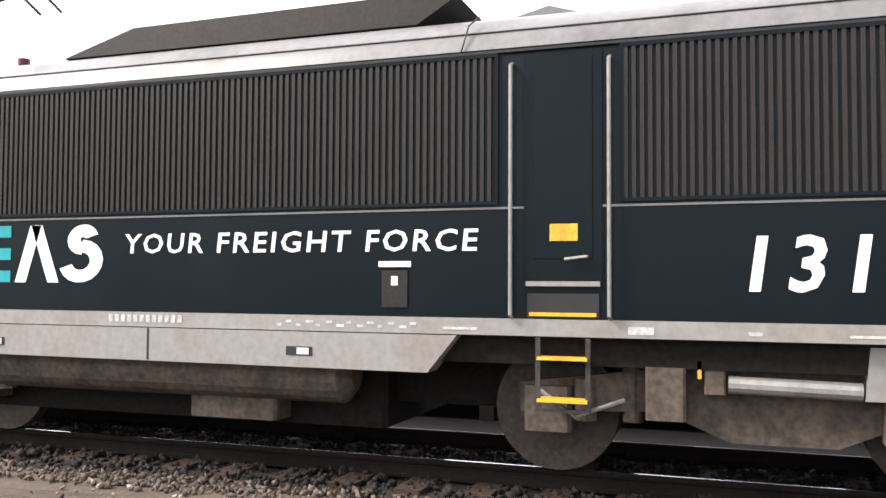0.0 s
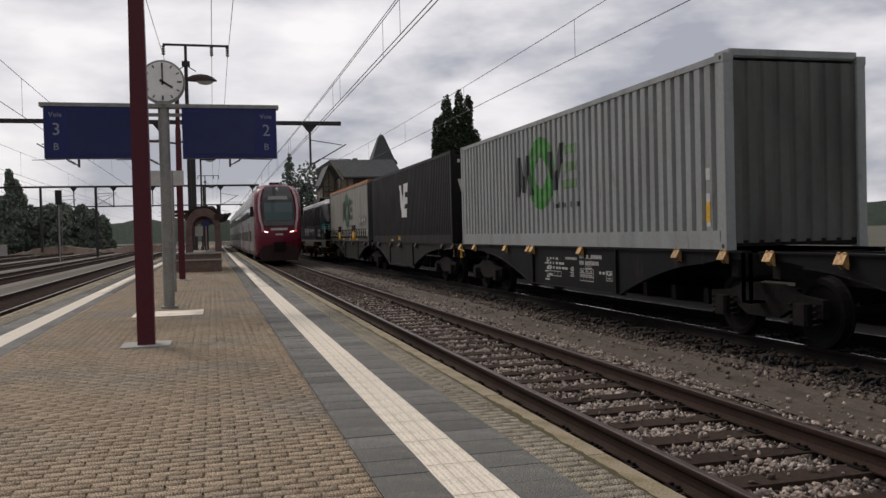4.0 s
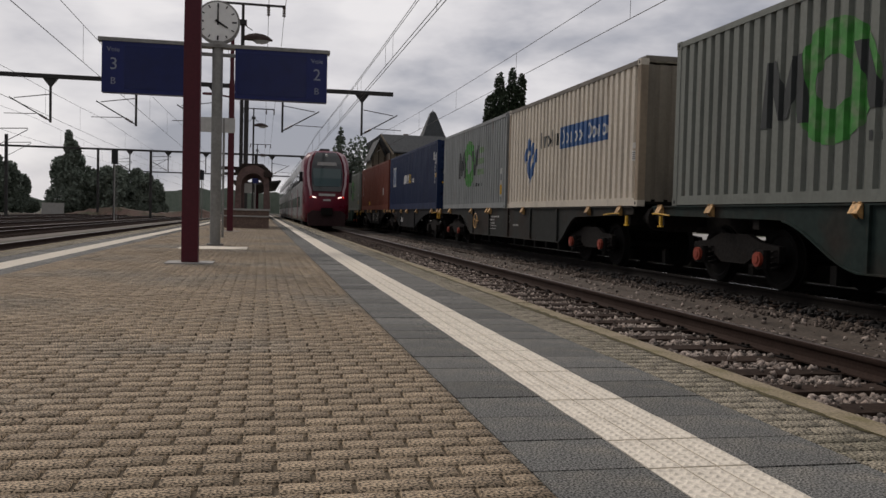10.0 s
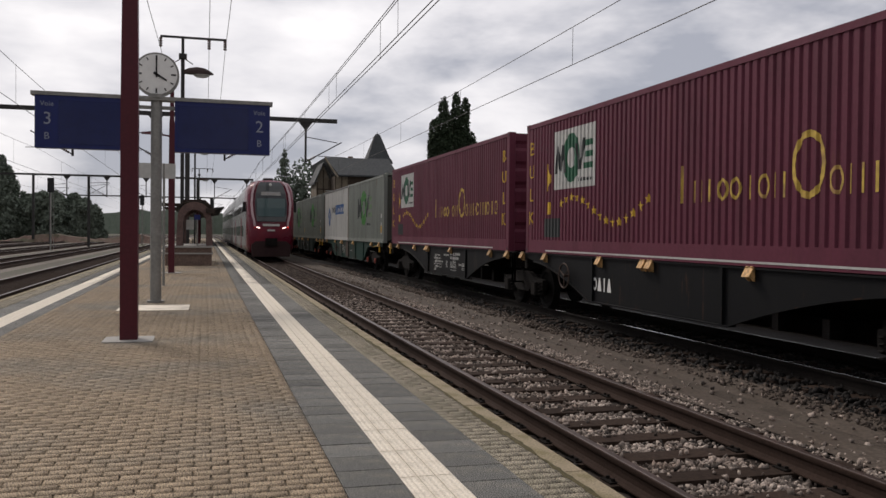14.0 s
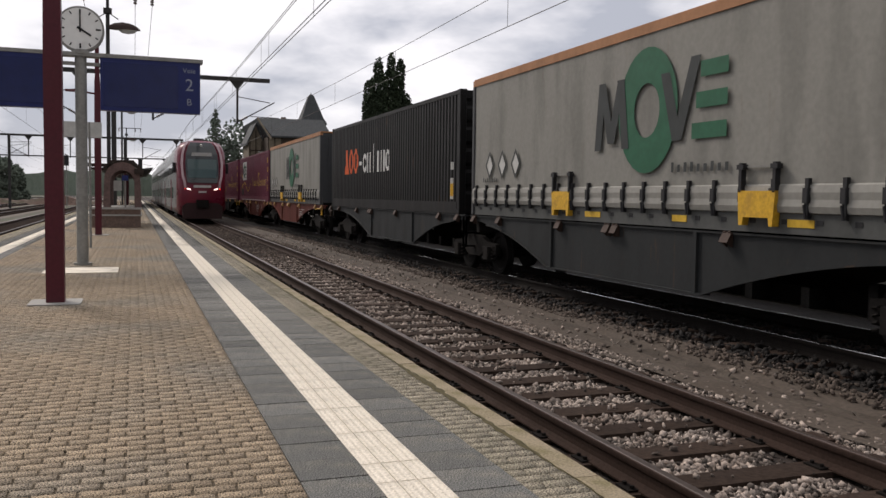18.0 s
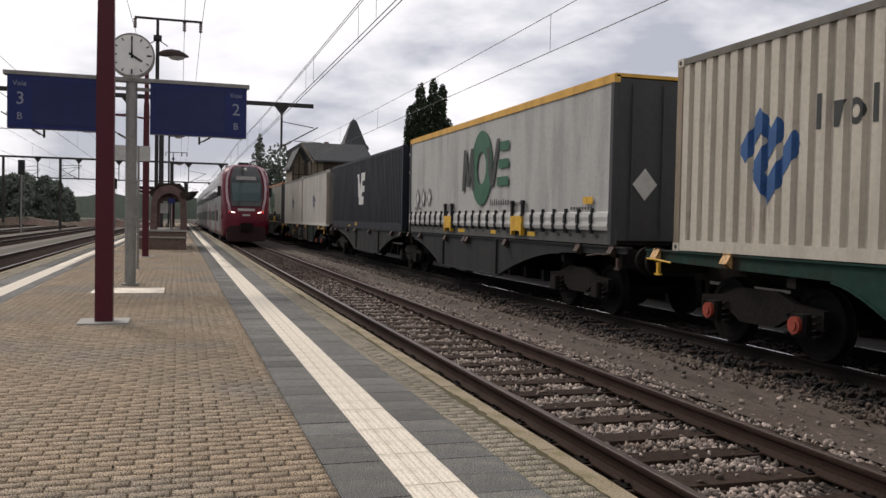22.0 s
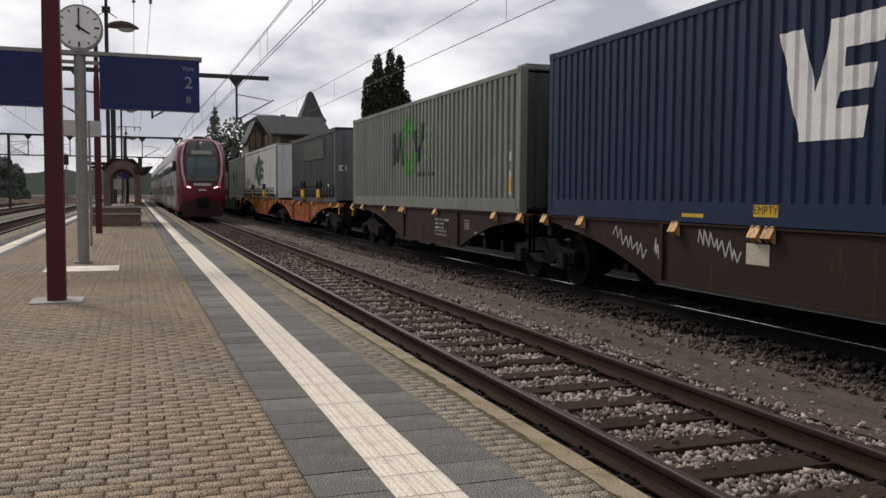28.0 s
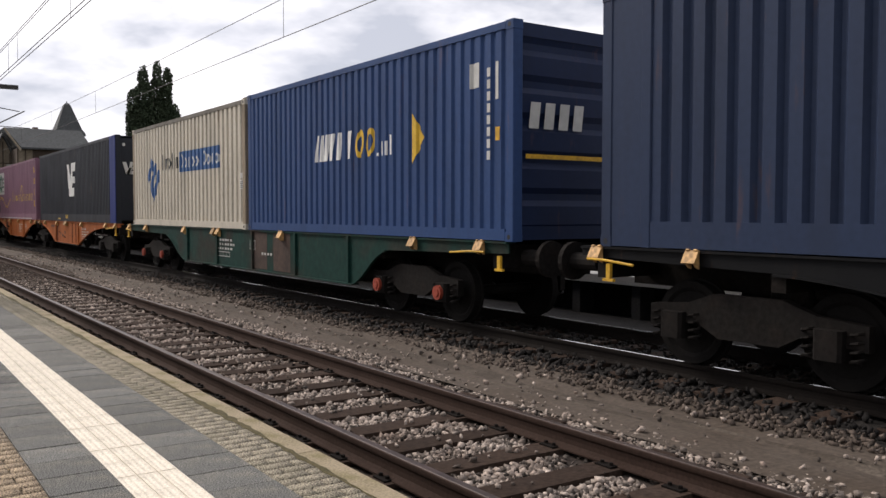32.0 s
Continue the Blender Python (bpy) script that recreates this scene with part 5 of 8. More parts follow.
def euro_deco(c, length, z0, z1, prof, x):
    decal("logo_field", [bar(1.62, z0 + 1.36, 1.98, 1.22)], PALE, c, prof, x, 0.003)
    ring_logo(c, prof, x, 2.48, z0 + 1.98, 0.5, GREEN, CHARCOAL)
    shapes("l", 6.55, z0 + 0.92, 0.58, 0.34, 0.0, 0.06, FADED_YELLOW, c, prof, x)
    shapes("niooion", 7.05, z0 + 0.92, 0.46, 0.25, 0.07, 0.05, FADED_YELLOW, c, prof, x)
    shapes("O", 9.34, z0 + 0.88, 0.86, 0.62, 0.0, 0.09, FADED_YELLOW, c, prof, x)
    shapes("onioinoio", 10.02, z0 + 0.92, 0.48, 0.25, 0.07, 0.05, FADED_YELLOW, c, prof, x)
    for k in range(15):
        t = k / 14
        u, v = 2.0 + 3.67 * t, z0 + 0.91 + 0.27 * math.cos(6.1 * t - 0.95)
        tips = [(u + q * math.sin(a), v + q * math.cos(a)) for a, q in ((i * math.pi / 5, 0.1 if i % 2 == 0 else 0.042) for i in range(10))]
        decal("star", [[(u, v), tips[i - 1], tips[i], tips[(i + 1) % 10]] for i in range(0, 10, 2)], LOGO_YELLOW, c, prof, x, 0.004)
    decal("yellow_arrow", [[(1.2, z0 + 1.35), (1.45, z0 + 1.6), (1.2, z0 + 1.95)], bar(1.25, z0 + 0.85, 0.2, 0.26)], LOGO_YELLOW, c, prof, x, 0.005)
    decal("black_panel", [bar(1.05, z0 + 0.36, 0.9, 0.4)], CHARCOAL, c, prof, x, 0.004)
    for u in (0.3, length - 0.42):
        for k, ch in enumerate("BULK"):
            decal("letter", [[(p[0] + u, p[1] + z0 + 2.2 - k * 0.52) for p in t] for t in letters(ch, 0.3)], LOGO_YELLOW, c, prof, x, 0.006)
    decal("bottom_stripe", [bar(1.2, z0 + 0.05, length - 2.4, 0.03)], PALE, c, flat_profile, x - 0.012, 0.004)


def orange_deco(c, length, z0, z1, prof, x):
    shapes("AOO", 0.15 * length, z0 + 1.15, 0.85, 0.56, 0.1, 0.17, LOGO_ORANGE, c, prof, x)
    shapes("-onlino", 0.30 * length, z0 + 1.15, 0.9, 0.44, 0.1, 0.12, WHITE, c, prof, x)
    plates(c, length, z0, prof, x)


def unit_deco(kind):
    def inner(c, length, z0, z1, prof, x):
        u = 3.26 if kind == "30" else 0.36 * length
        k = 0.48 if kind == "30" else 0.44
        shapes("NNll", u, z0 + 1.31, k, 0.32, 0.06, 0.12, WHITE, c, prof, x, lean=0.15)
        shapes("AO" if kind == "45" else "OO", u + 1.54, z0 + 1.31, k, 0.29, 0.045, 0.1, LOGO_YELLOW, c, prof, x, lean=0.15)
        shapes(".oon" if kind == "45" else ".nl", u + 2.22, z0 + 1.31, k * 0.66, 0.17, 0.05, 0.05, WHITE, c, prof, x)
        g = Geo()
        for a in range(4):
            g.add([(-0.95 + a * 0.26 + d, -length + 0.012, z) for d, z in ((0.0, z0 + 1.5), (0.17, z0 + 1.5), (0.21, z0 + 1.85), (0.04, z0 + 1.85))], [(0, 1, 2, 3)])
        part("end_wording", g, PALE, c)
        part("end_bar", Geo().box(-1.0, 0.9, -length + 0.0, -length + 0.012, z0 + 1.1, z0 + 1.16), YELLOW, c)
        if kind == "30":
            decal("logo_arrow", [[(6.63, z0 + 1.11), (6.99, z0 + 1.52), (6.63, z0 + 1.93)]], LOGO_YELLOW, c, prof, x, 0.005)
        else:
            decal("logo_field", [bar(0.09 * length, z0 + 1.25, 1.0, 1.05)], PALE, c, prof, x, 0.004)
            decals("field_stripe", [bar(0.09 * length + 0.12 + 0.3 * a, z0 + 1.35, 0.16, 0.85, 0.04) for a in range(3)], LOGO_BLUE, c, prof, x, 0.007)
        decal("data_plate", [bar(length - 0.98, z0 + 2.1, 0.22, 0.34)], PALE, c, prof, x, 0.005)
        decals("code_bar", [bar(length - 0.58, z0 + 1.1 + 0.16 * a, 0.07, 0.12) for a in range(8)] + [bar(length - 0.4, z0 + 1.9, 0.07, 0.5)], PALE, c, prof, x, 0.005)
        decal("warning_plate", [bar(length - 0.42, z0 + 1.35, 0.12, 0.18)], YELLOW, c, prof, x, 0.005)
    return inner


def rust_deco(c, length, z0, z1, prof, x):
    for i, ch in enumerate("lOllON"):
        shapes(ch, 0.84, z0 + 2.42 - i * 0.28, 0.22, 0.2, 0.0, 0.045, PALE, c, prof, x)
    decal("dark_panel", [bar(0.02, z0 + 0.34, 0.14, 0.62)], CHARCOAL, c, flat_profile, x, 0.004)
    decal("notice_plate", [bar(0.02, z0 + 0.2, 0.13, 0.1)], YELLOW, c, flat_profile, x, 0.005)
    decal("data_plate", [bar(0.02, z0 + 1.0, 0.13, 0.09)], PALE, c, flat_profile, x, 0.02)
    decal("notice_plate", [bar(4.34, z0 + 0.33, 0.74, 0.24)], YELLOW, c, prof, x, 0.005)
    decal("data_plate", [bar(length - 2.4, z0 + 0.9, 0.3, 0.42)], PALE, c, prof, x, 0.005)


def curtain_deco_rear(c, length, z0, z1, prof, x):
    curtain_deco(c, length, z0, z1, prof, x, 10.3)


def curtain_deco(c, length, z0, z1, prof, x, shift=0.0):
    ring_logo(c, prof, x, 6.95, z0 + 1.7, 0.92)
    dia = []
    for i in range(3):
        u, v = 1.04 + shift + 0.655 * i, z0 + 1.07
        for a, b in (((0, 0.3), (0.22, 0)), ((0.22, 0), (0, -0.3)), ((0, -0.3), (-0.22, 0)), ((-0.22, 0), (0, 0.3))):
            dia.append([(u + a[0], v + a[1]), (u + b[0], v + b[1]), (u + b[0] * 0.72, v + b[1] * 0.72), (u + a[0] * 0.72, v + a[1] * 0.72)])
    for i, u in enumerate((1.04, 1.695, 2.35)):
        decal("placard_frame", dia[4 * i:4 * i + 4], CHARCOAL, c, prof, x, 0.006)
        decal("placard", [[(u + shift + du, z0 + 1.07 + dv) for du, dv in ((0, 0.2), (0.15, 0), (0, -0.2), (-0.15, 0))]], PALE, c, prof, x, 0.004)
    decals("wording_block", word_bars(0.05 * length, z0 + 0.72, 8, 0.07, 0.1, 0.03), CHARCOAL, c, prof, x, 0.005)


def curtain_deco_bare(c, length, z0, z1, prof, x):
    decal("data_plate", [bar(0.86 * length, z0 + 0.62, 0.28, 0.1)], PALE, c, prof, x, 0.005)


def curtain_deco_plain(c, length, z0, z1, prof, x):
    decal("faded_field", [bar(0.34 * length, z0 + 1.75, 0.44 * length, 0.75)], DULL_GREEN, c, prof, x, 0.003)
    decal("data_plate", [bar(0.86 * length, z0 + 0.62, 0.28, 0.1)], PALE, c, prof, x, 0.005)


FT45, FT30 = 13.716, 9.125
CREAM, SAGE = (0.505, 0.468, 0.395), (0.182, 0.195, 0.174)
NAVY, RUST, WINE, COAL = (0.0085, 0.0205, 0.064), (0.158, 0.047, 0.030), (0.125, 0.030, 0.051), (0.0072, 0.0068, 0.0068)
CURTAIN, DARKCURTAIN = (0.24, 0.235, 0.213), (0.0145, 0.0138, 0.0122)
TRAIN = []


def move_box(s, length=FT30, key="sage", color=SAGE, extra=""):
    TRAIN.append(container(s, length, key, color, f"weathered grey-green corrugated container, faded green ring logo{extra}", deco=move_deco, height=2.86))


def cream_box(s, key="cream", color=CREAM, deco=cargo_deco, label="dirty cream corrugated container with a blue diamond logo and blue field"):
    TRAIN.append(container(s, FT30, key, color, label, deco=deco, height=2.86))


TRAIN.append(wagon_long(4.9, "grey_wagon", (0.022, 0.023, 0.0215), "dark grey articulated container wagon with fish-bellied sills", 1))
TRAIN.append(swap_body(4.96, 13.7, "curtain", CURTAIN, "grey curtain-sided swap body, green ring logo, tan top rail", deco=curtain_deco_rear))
TRAIN.append(container(19.65, FT45, "coal", COAL, "black corrugated forty-five foot container with a white wedge logo", deco=wedge_deco, flat_end=True, pitch=0.28))
TRAIN.append(wagon_long(34.4, "black_wagon", (0.006, 0.0064, 0.0075), "black articulated container wagon with white stencils", 2))
move_box(34.5, FT45, "pale_sage", (0.27, 0.288, 0.285), " on a black wagon")
TRAIN.append(swap_body(52.2, 9.3, "dark_curtain", DARKCURTAIN, "grimy dark curtain-sided swap body with yellow lifting pockets", (0.05, 0.05, 0.05), curtain_deco_plain, height=2.7, end=(0.13, 0.14, 0.15)))
TRAIN.append(wagon_short(64.0, "green_wagon", (0.013, 0.039, 0.031), "faded green four-axle container wagon patched with primer", 3, ORANGE_CAP))
move_box(64.5)
move_box(73.8)
TRAIN.append(wagon_long(84.8, "black_wagon", (0.006, 0.0064, 0.0075), "black articulated container wagon with white stencils", 4))
TRAIN.append(container(84.9, FT45, "rust", RUST, "red-brown corrugated forty-five foot container", deco=rust_deco))
TRAIN.append(container(99.3, FT45, "navy", NAVY, "navy blue corrugated container with white and orange lettering shapes", deco=unit_deco("45")))
TRAIN.append(wagon_short(113.9, "murky_wagon", (0.025, 0.027, 0.025), "grimy dark four-axle container wagon", 5, ORANGE_CAP))
move_box(114.4, FT30, "blue_grey", (0.235, 0.25, 0.25), " in pale grey")
cream_box(123.8, "tan", (0.58, 0.525, 0.44))
TRAIN.append(wagon_short(133.9, "dark_green_wagon", (0.018, 0.03, 0.027), "dark green four-axle container wagon with orange axle caps", 6, ORANGE_CAP))
move_box(134.4)
move_box(143.6)
TRAIN.append(wagon_short(153.6, "green_wagon", (0.013, 0.039, 0.031), "faded green four-axle container wagon patched with primer", 7, ORANGE_CAP))
cream_box(154.3, "pale_cream", (0.46, 0.46, 0.44))
move_box(163.6, FT30, "light_sage", (0.20, 0.218, 0.196))
TRAIN.append(wagon_long(174.3, "black_wagon", (0.006, 0.0064, 0.0075), "black articulated container wagon with white stencils", 8))
TRAIN.append(container(174.4, FT45, "wine", WINE, "wine-red bulk container with yellow lettering and a white logo field", deco=euro_deco, pitch=0.22))
TRAIN.append(container(189.3, FT45, "wine", WINE, "wine-red bulk container with yellow lettering and a white logo field", deco=euro_deco, pitch=0.22))
TRAIN.append(wagon_long(204.5, "red_wagon", (0.10, 0.024, 0.017), "red-brown articulated container wagon", 9))
TRAIN.append(container(204.6, FT45, "wine", WINE, "wine-red bulk container on a red-brown wagon", deco=euro_deco, pitch=0.22))
TRAIN.append(swap_body(219.2, 13.7, "curtain", CURTAIN, "grey curtain-sided swap body on a red-brown wagon", deco=curtain_deco))
TRAIN.append(wagon_long(234.9, "slate_wagon", (0.029, 0.0312, 0.032), "slate grey articulated container wagon", 10))
TRAIN.append(container(235.0, FT45, "coal", COAL, "black corrugated container with orange and white lettering shapes", deco=orange_deco))
TRAIN.append(swap_body(249.6, 13.7, "curtain", CURTAIN, "grey curtain-sided swap body, green ring logo, tan top rail", deco=curtain_deco))
TRAIN.append(wagon_short(264.4, "murky_green_wagon", (0.014, 0.022, 0.019), "grimy green four-axle container wagon", 11, ORANGE_CAP))
cream_box(264.9, "white_box", (0.55, 0.53, 0.49), diamond_deco, "dirty white corrugated container with a blue diamond logo")
cream_box(274.15, "white_box", (0.55, 0.53, 0.49), diamond_deco, "dirty white corrugated container with rust at its corners")
TRAIN.append(wagon_long(285.1, "slate_wagon", (0.029, 0.0312, 0.032), "slate grey articulated container wagon", 12))
TRAIN.append(container(285.2, FT45, "ink", (0.0195, 0.0228, 0.030), "blue-black corrugated container with a white wedge logo", deco=wedge_deco, flat_end=True, pitch=0.28))
TRAIN.append(swap_body(300.0, 13.7, "pale_curtain", (0.40, 0.405, 0.39), "pale grey curtain-sided swap body with a yellow top rail", (0.62, 0.36, 0.08), curtain_deco))
TRAIN.append(wagon_short(315.1, "green_wagon", (0.013, 0.039, 0.031), "faded green four-axle container wagon patched with primer", 13, ORANGE_CAP))
cream_box(315.6)
cream_box(325.0)
TRAIN.append(wagon_short(335.5, "green_wagon", (0.013, 0.039, 0.031), "faded green four-axle container wagon patched with primer", 14, ORANGE_CAP))
TRAIN.append(swap_body(336.2, 9.3, "brown_curtain", (0.066, 0.059, 0.047), "grimy brown curtain-sided swap body with yellow lifting pockets", (0.08, 0.06, 0.055), curtain_deco_bare, height=2.8))
move_box(345.8)
TRAIN.append(wagon_long(356.4, "orange_wagon", (0.30, 0.088, 0.024), "orange articulated container wagon", 15))
TRAIN.append(swap_body(356.5, 13.7, "white_curtain", (0.45, 0.46, 0.45), "light grey curtain-sided swap body with a white rear end", (0.4, 0.41, 0.4), curtain_deco, end=(0.55, 0.57, 0.58)))
TRAIN.append(swap_body(375.1, 9.4, "dark_curtain", DARKCURTAIN, "grimy dark curtain-sided swap body with faded green lettering field", (0.05, 0.05, 0.05), curtain_deco_plain, height=2.8, end=(0.09, 0.10, 0.09)))
TRAIN.append(wagon_long(387.2, "brown_wagon", (0.032, 0.0205, 0.0165), "brown articulated container wagon with white scrawls", 16))
brown = TRAIN[-1]
rs = random.Random(31)
for u0, u1, va, vb, k in ((17.2, 18.2, 1.08, 0.72, 14), (19.35, 20.3, 1.14, 0.86, 16), (18.35, 18.55, 0.95, 0.6, 9)):
    pts = [(u0 + (u1 - u0) * (i + rs.uniform(-0.5, 0.5)) / k, va + (vb - va) * i / k + (0.11 if i % 2 else -0.11) * rs.uniform(0.5, 1.2)) for i in range(k)]
    polys = []
    for (a, b), (p, q) in zip(pts, pts[1:]):
        n = math.hypot(p - a, q - b)
        dx, dy = -(q - b) / n * 0.012, (p - a) / n * 0.012
        polys.append([(a + dx, b + dy), (p + dx, q + dy), (p - dx, q - dy), (a - dx, b - dy)])
    decal("white_scrawl", polys, PALE_STENCIL, brown, flat_profile, -1.19, 0.005, "white spray-painted scrawl")
decal("pale_patch", [bar(20.35, 0.80, 0.42, 0.26)], mat("cream_patch", (0.5, 0.46, 0.36), 0.7), brown, flat_profile, -1.19, 0.005, "pale square patch")
move_box(387.15, FT45)
TRAIN.append(container(402.1, FT45, "deep_blue", (0.0165, 0.0285, 0.066), "navy blue corrugated container with a large white wedge logo", deco=wedge_deco, flat_end=True, pitch=0.28))
TRAIN.append(wagon_long(417.6, "orange_wagon", (0.30, 0.088, 0.024), "orange articulated container wagon", 17))
TRAIN.append(container(417.7, FT45, "plum", (0.20, 0.108, 0.15), "faded plum bulk container with yellow lettering and a white logo field", deco=euro_deco, pitch=0.22))
TRAIN.append(container(432.6, FT45, "ink", (0.0195, 0.0228, 0.030), "blue-black corrugated container with a white wedge logo", deco=wedge_deco, flat_end=True, pitch=0.28))
part("blue_end_band", Geo().box(-1.245, -1.228, -FT45 - 0.004, -FT45 + 0.72, 1.29, 4.15), paint("band_blue", (0.010, 0.022, 0.13)), TRAIN[-1], "bright blue painted end band")
TRAIN.append(wagon_short(447.9, "teal_wagon", (0.008, 0.034, 0.028), "teal four-axle container wagon with orange axle caps", 19, ORANGE_CAP))
cream_box(448.4)
# end wall: same blue at about a third, shade painted on that face
TRAIN.append(container(457.7, FT30, "navy_bright", (0.026, 0.058, 0.155), "blue corrugated container with white and yellow lettering shapes", deco=unit_deco("30"), shaded_end_color=(0.0075, 0.0165, 0.052)))
TRAIN.append(wagon_long(468.4, "black_wagon", (0.006, 0.0064, 0.0075), "black articulated container wagon with white stencils", 20))
TRAIN.append(container(468.43, FT45, "slate_blue", (0.023, 0.036, 0.074), "dark slate-blue corrugated forty-five foot container", pitch=0.28, bays=True))


# ---- locomotive ----
LOCO = (0.0028, 0.0068, 0.0094)
loco = thing("locomotive", TRACK1, 15.4, RZ, "dark blue-green electric locomotive with teal stripes and white lettering", "locomotive")
TRAIN.append(loco)
lp = mat("loco_dark_paint", LOCO, 0.34, gloss=0.12, vary=0.08, grain=12, bump=0.03, spots=(0.006, 0.010, 0.012), spot_scale=1.2, spot_amount=0.5, streak=0.3)
lroof = mat("loco_grey_roof", (0.15, 0.15, 0.153), 0.42, 0.0, vary=0.1, grain=14, bump=0.04, spots=(0.10, 0.10, 0.10), spot_scale=1.5, spot_amount=0.8)
lsilver = mat("loco_silver_sill", (0.25, 0.243, 0.232), 0.5, 0.2, vary=0.1, grain=14, bump=0.05, spots=(0.22, 0.2, 0.18), spot_scale=2.5, spot_amount=0.8)
lgrille = mat("loco_grille_black", (0.022, 0.0205, 0.0195), 0.5, 0.3, vary=0.2, grain=30, bump=0.05)
HW = 1.45


def curve(rows):
    zs, vs = [r[0] for r in rows], [r[1] for r in rows]
    return lambda z: float(np.interp(z, zs, vs))


half_width = curve([(1.2, HW), (3.5, HW), (3.62, 1.435), (3.78, 1.37), (3.92, 1.22), (4.02, 0.98), (4.09, 0.65), (4.13, 0.25)])
nose_tip = curve([(1.2, 19.68), (2.3, 19.68), (2.55, 19.63), (2.75, 19.5), (3.3, 19.12), (3.75, 18.8), (3.92, 18.55), (4.02, 18.3), (4.09, 17.95), (4.13, 17.6)])
nose_root = curve([(1.2, 18.95), (2.3, 18.9), (2.55, 18.75), (3.3, 18.25), (3.78, 17.85), (3.92, 17.75), (4.02, 17.65), (4.09, 17.5), (4.13, 17.35)])


def nose(x, z):
    """How far the rounded nose reaches at a place across and up."""
    k = min(1.0, abs(x) / half_width(z))
    return nose_root(z) + (nose_tip(z) - nose_root(z)) * (1 - k ** 2.5) ** 0.4


def shell_ring(z, grow=0.0):
    h, r, t = half_width(z), nose_root(z), nose_tip(z)
    end = [(h * math.copysign(abs(math.cos(a)) ** 0.8, -math.cos(a)), r + (t - r) * math.sin(a) ** 0.8) for a in (math.pi * i / 16 for i in range(17))]
    return [(x, -u, z) for x, u in end] + [(-x, -(20.9 - u), z) for x, u in end]


levels = (1.2, 1.7, 2.15, 2.35, 2.5, 2.62, 2.75, 3.0, 3.25, 3.5, 3.62, 3.7, 3.78, 3.85, 3.92, 3.97, 4.02, 4.06, 4.09, 4.13)
shell = Geo().loft([shell_ring(z) for z in levels], caps=False)
n = len(shell.v)
shell.add(shell_ring(4.13), [tuple(range(34))])
part("body_shell", shell, lp, loco, "dark blue-green body shell", smooth=True)
cap = Geo().loft([[(x * 1.003, y if abs(y) > 1 else y, z + 0.004) for x, y, z in shell_ring(z)] for z in levels[11:]], caps=False)
part("roof_cap", cap, lroof, loco, "grey roof edge running round the noses", smooth=True)
# nose corners: brake dust and the silvery sky reflection in one grey
dusty = mat("dusty_sheen_grey", (0.06, 0.061, 0.063), 0.6, vary=0.2, grain=8, bump=0.03, spots=(0.025, 0.027, 0.029), spot_scale=2.0, spot_amount=0.9)
for turn in (0, 1):
    v = []
    for i in range(9):
        z = 2.5 + 1.2 * i / 8
        a = -half_width(z) * (0.93 + 0.07 * min(1.0, (z - 2.5) / 0.5)) + 0.002
        for j in range(5):
            x = a + (-1.16 - a) * j / 4
            u = nose(x, z) + 0.014
            v.append((x - 0.01, -(u if turn == 0 else 20.9 - u), z))
    part("nose_corner", Geo().add(v, [(5 * i + j, 5 * i + j + 1, 5 * i + j + 6, 5 * i + j + 5) for i in range(8) for j in range(4)]), dusty, loco, "grey corner beside the windscreen, dust and sky sheen in its colour", smooth=True)
part("roof_line", Geo().tube((-1.378, -17.2, 3.79), (-1.378, -3.7, 3.79), 0.008, 5), BLACK, loco)
part("underframe", Geo().box(-1.35, 1.35, -19.1, -1.8, 0.97, 1.22, 0.02).box(-0.62, 0.62, -18.5, -2.4, 0.5, 0.98), UNDER, loco)
# the grey roof skin lies proud of the shell
roof = Geo()
cross = [(-half_width(z), z) for z in levels[10:]] + [(half_width(z), z) for z in levels[:9:-1]]
rows = [[(x * 1.004, -u, z + 0.006) for x, z in cross] for u in (3.6, 17.3)]
roof.add(rows[0] + rows[1], [(i, i + 1, len(cross) + i + 1, len(cross) + i) for i in range(len(cross) - 1)])
part("roof_skin", roof, lroof, loco, "grey weathered roof", smooth=True)
part("gutter", Geo().box(-HW - 0.012, -HW + 0.01, -17.9, -3.0, 3.585, 3.605), BLACK, loco)
part("roof_seam", Geo().path([(-1.462, -12.9, 3.62), (-1.40, -12.95, 3.86), (-1.24, -13.0, 3.98)], 0.008, 5), BLACK, loco)

for u0, u1 in ((3.4, 5.3), (6.4, 13.2), (14.27, 16.32)):
    pr = corrugation(0, u1 - u0, 0.064, 0.025)
    ring = [(-HW - 0.018 + d, -u0 - u) for u, d in pr] + [(-HW + 0.02, -u1), (-HW + 0.02, -u0)]
    gr = part("louvre_grille", Geo().prism(ring[::-1], 2.33, 3.55, "z"), lgrille, loco, "black ribbed louvre grille")
    g = Geo()
    for z in (2.30, 3.55):
        g.box(-HW - 0.022, -HW, -u1 - 0.03, -u0 + 0.03, z, z + 0.03)
    for u in (u0 - 0.03, u1):
        g.box(-HW - 0.022, -HW, -u - 0.03, -u, 2.33, 3.55)
    part("grille_frame", g, lp, gr)
part("waist_strip", Geo().box(-HW - 0.01, -HW, -16.5, -3.2, 2.262, 2.28), lroof, loco)

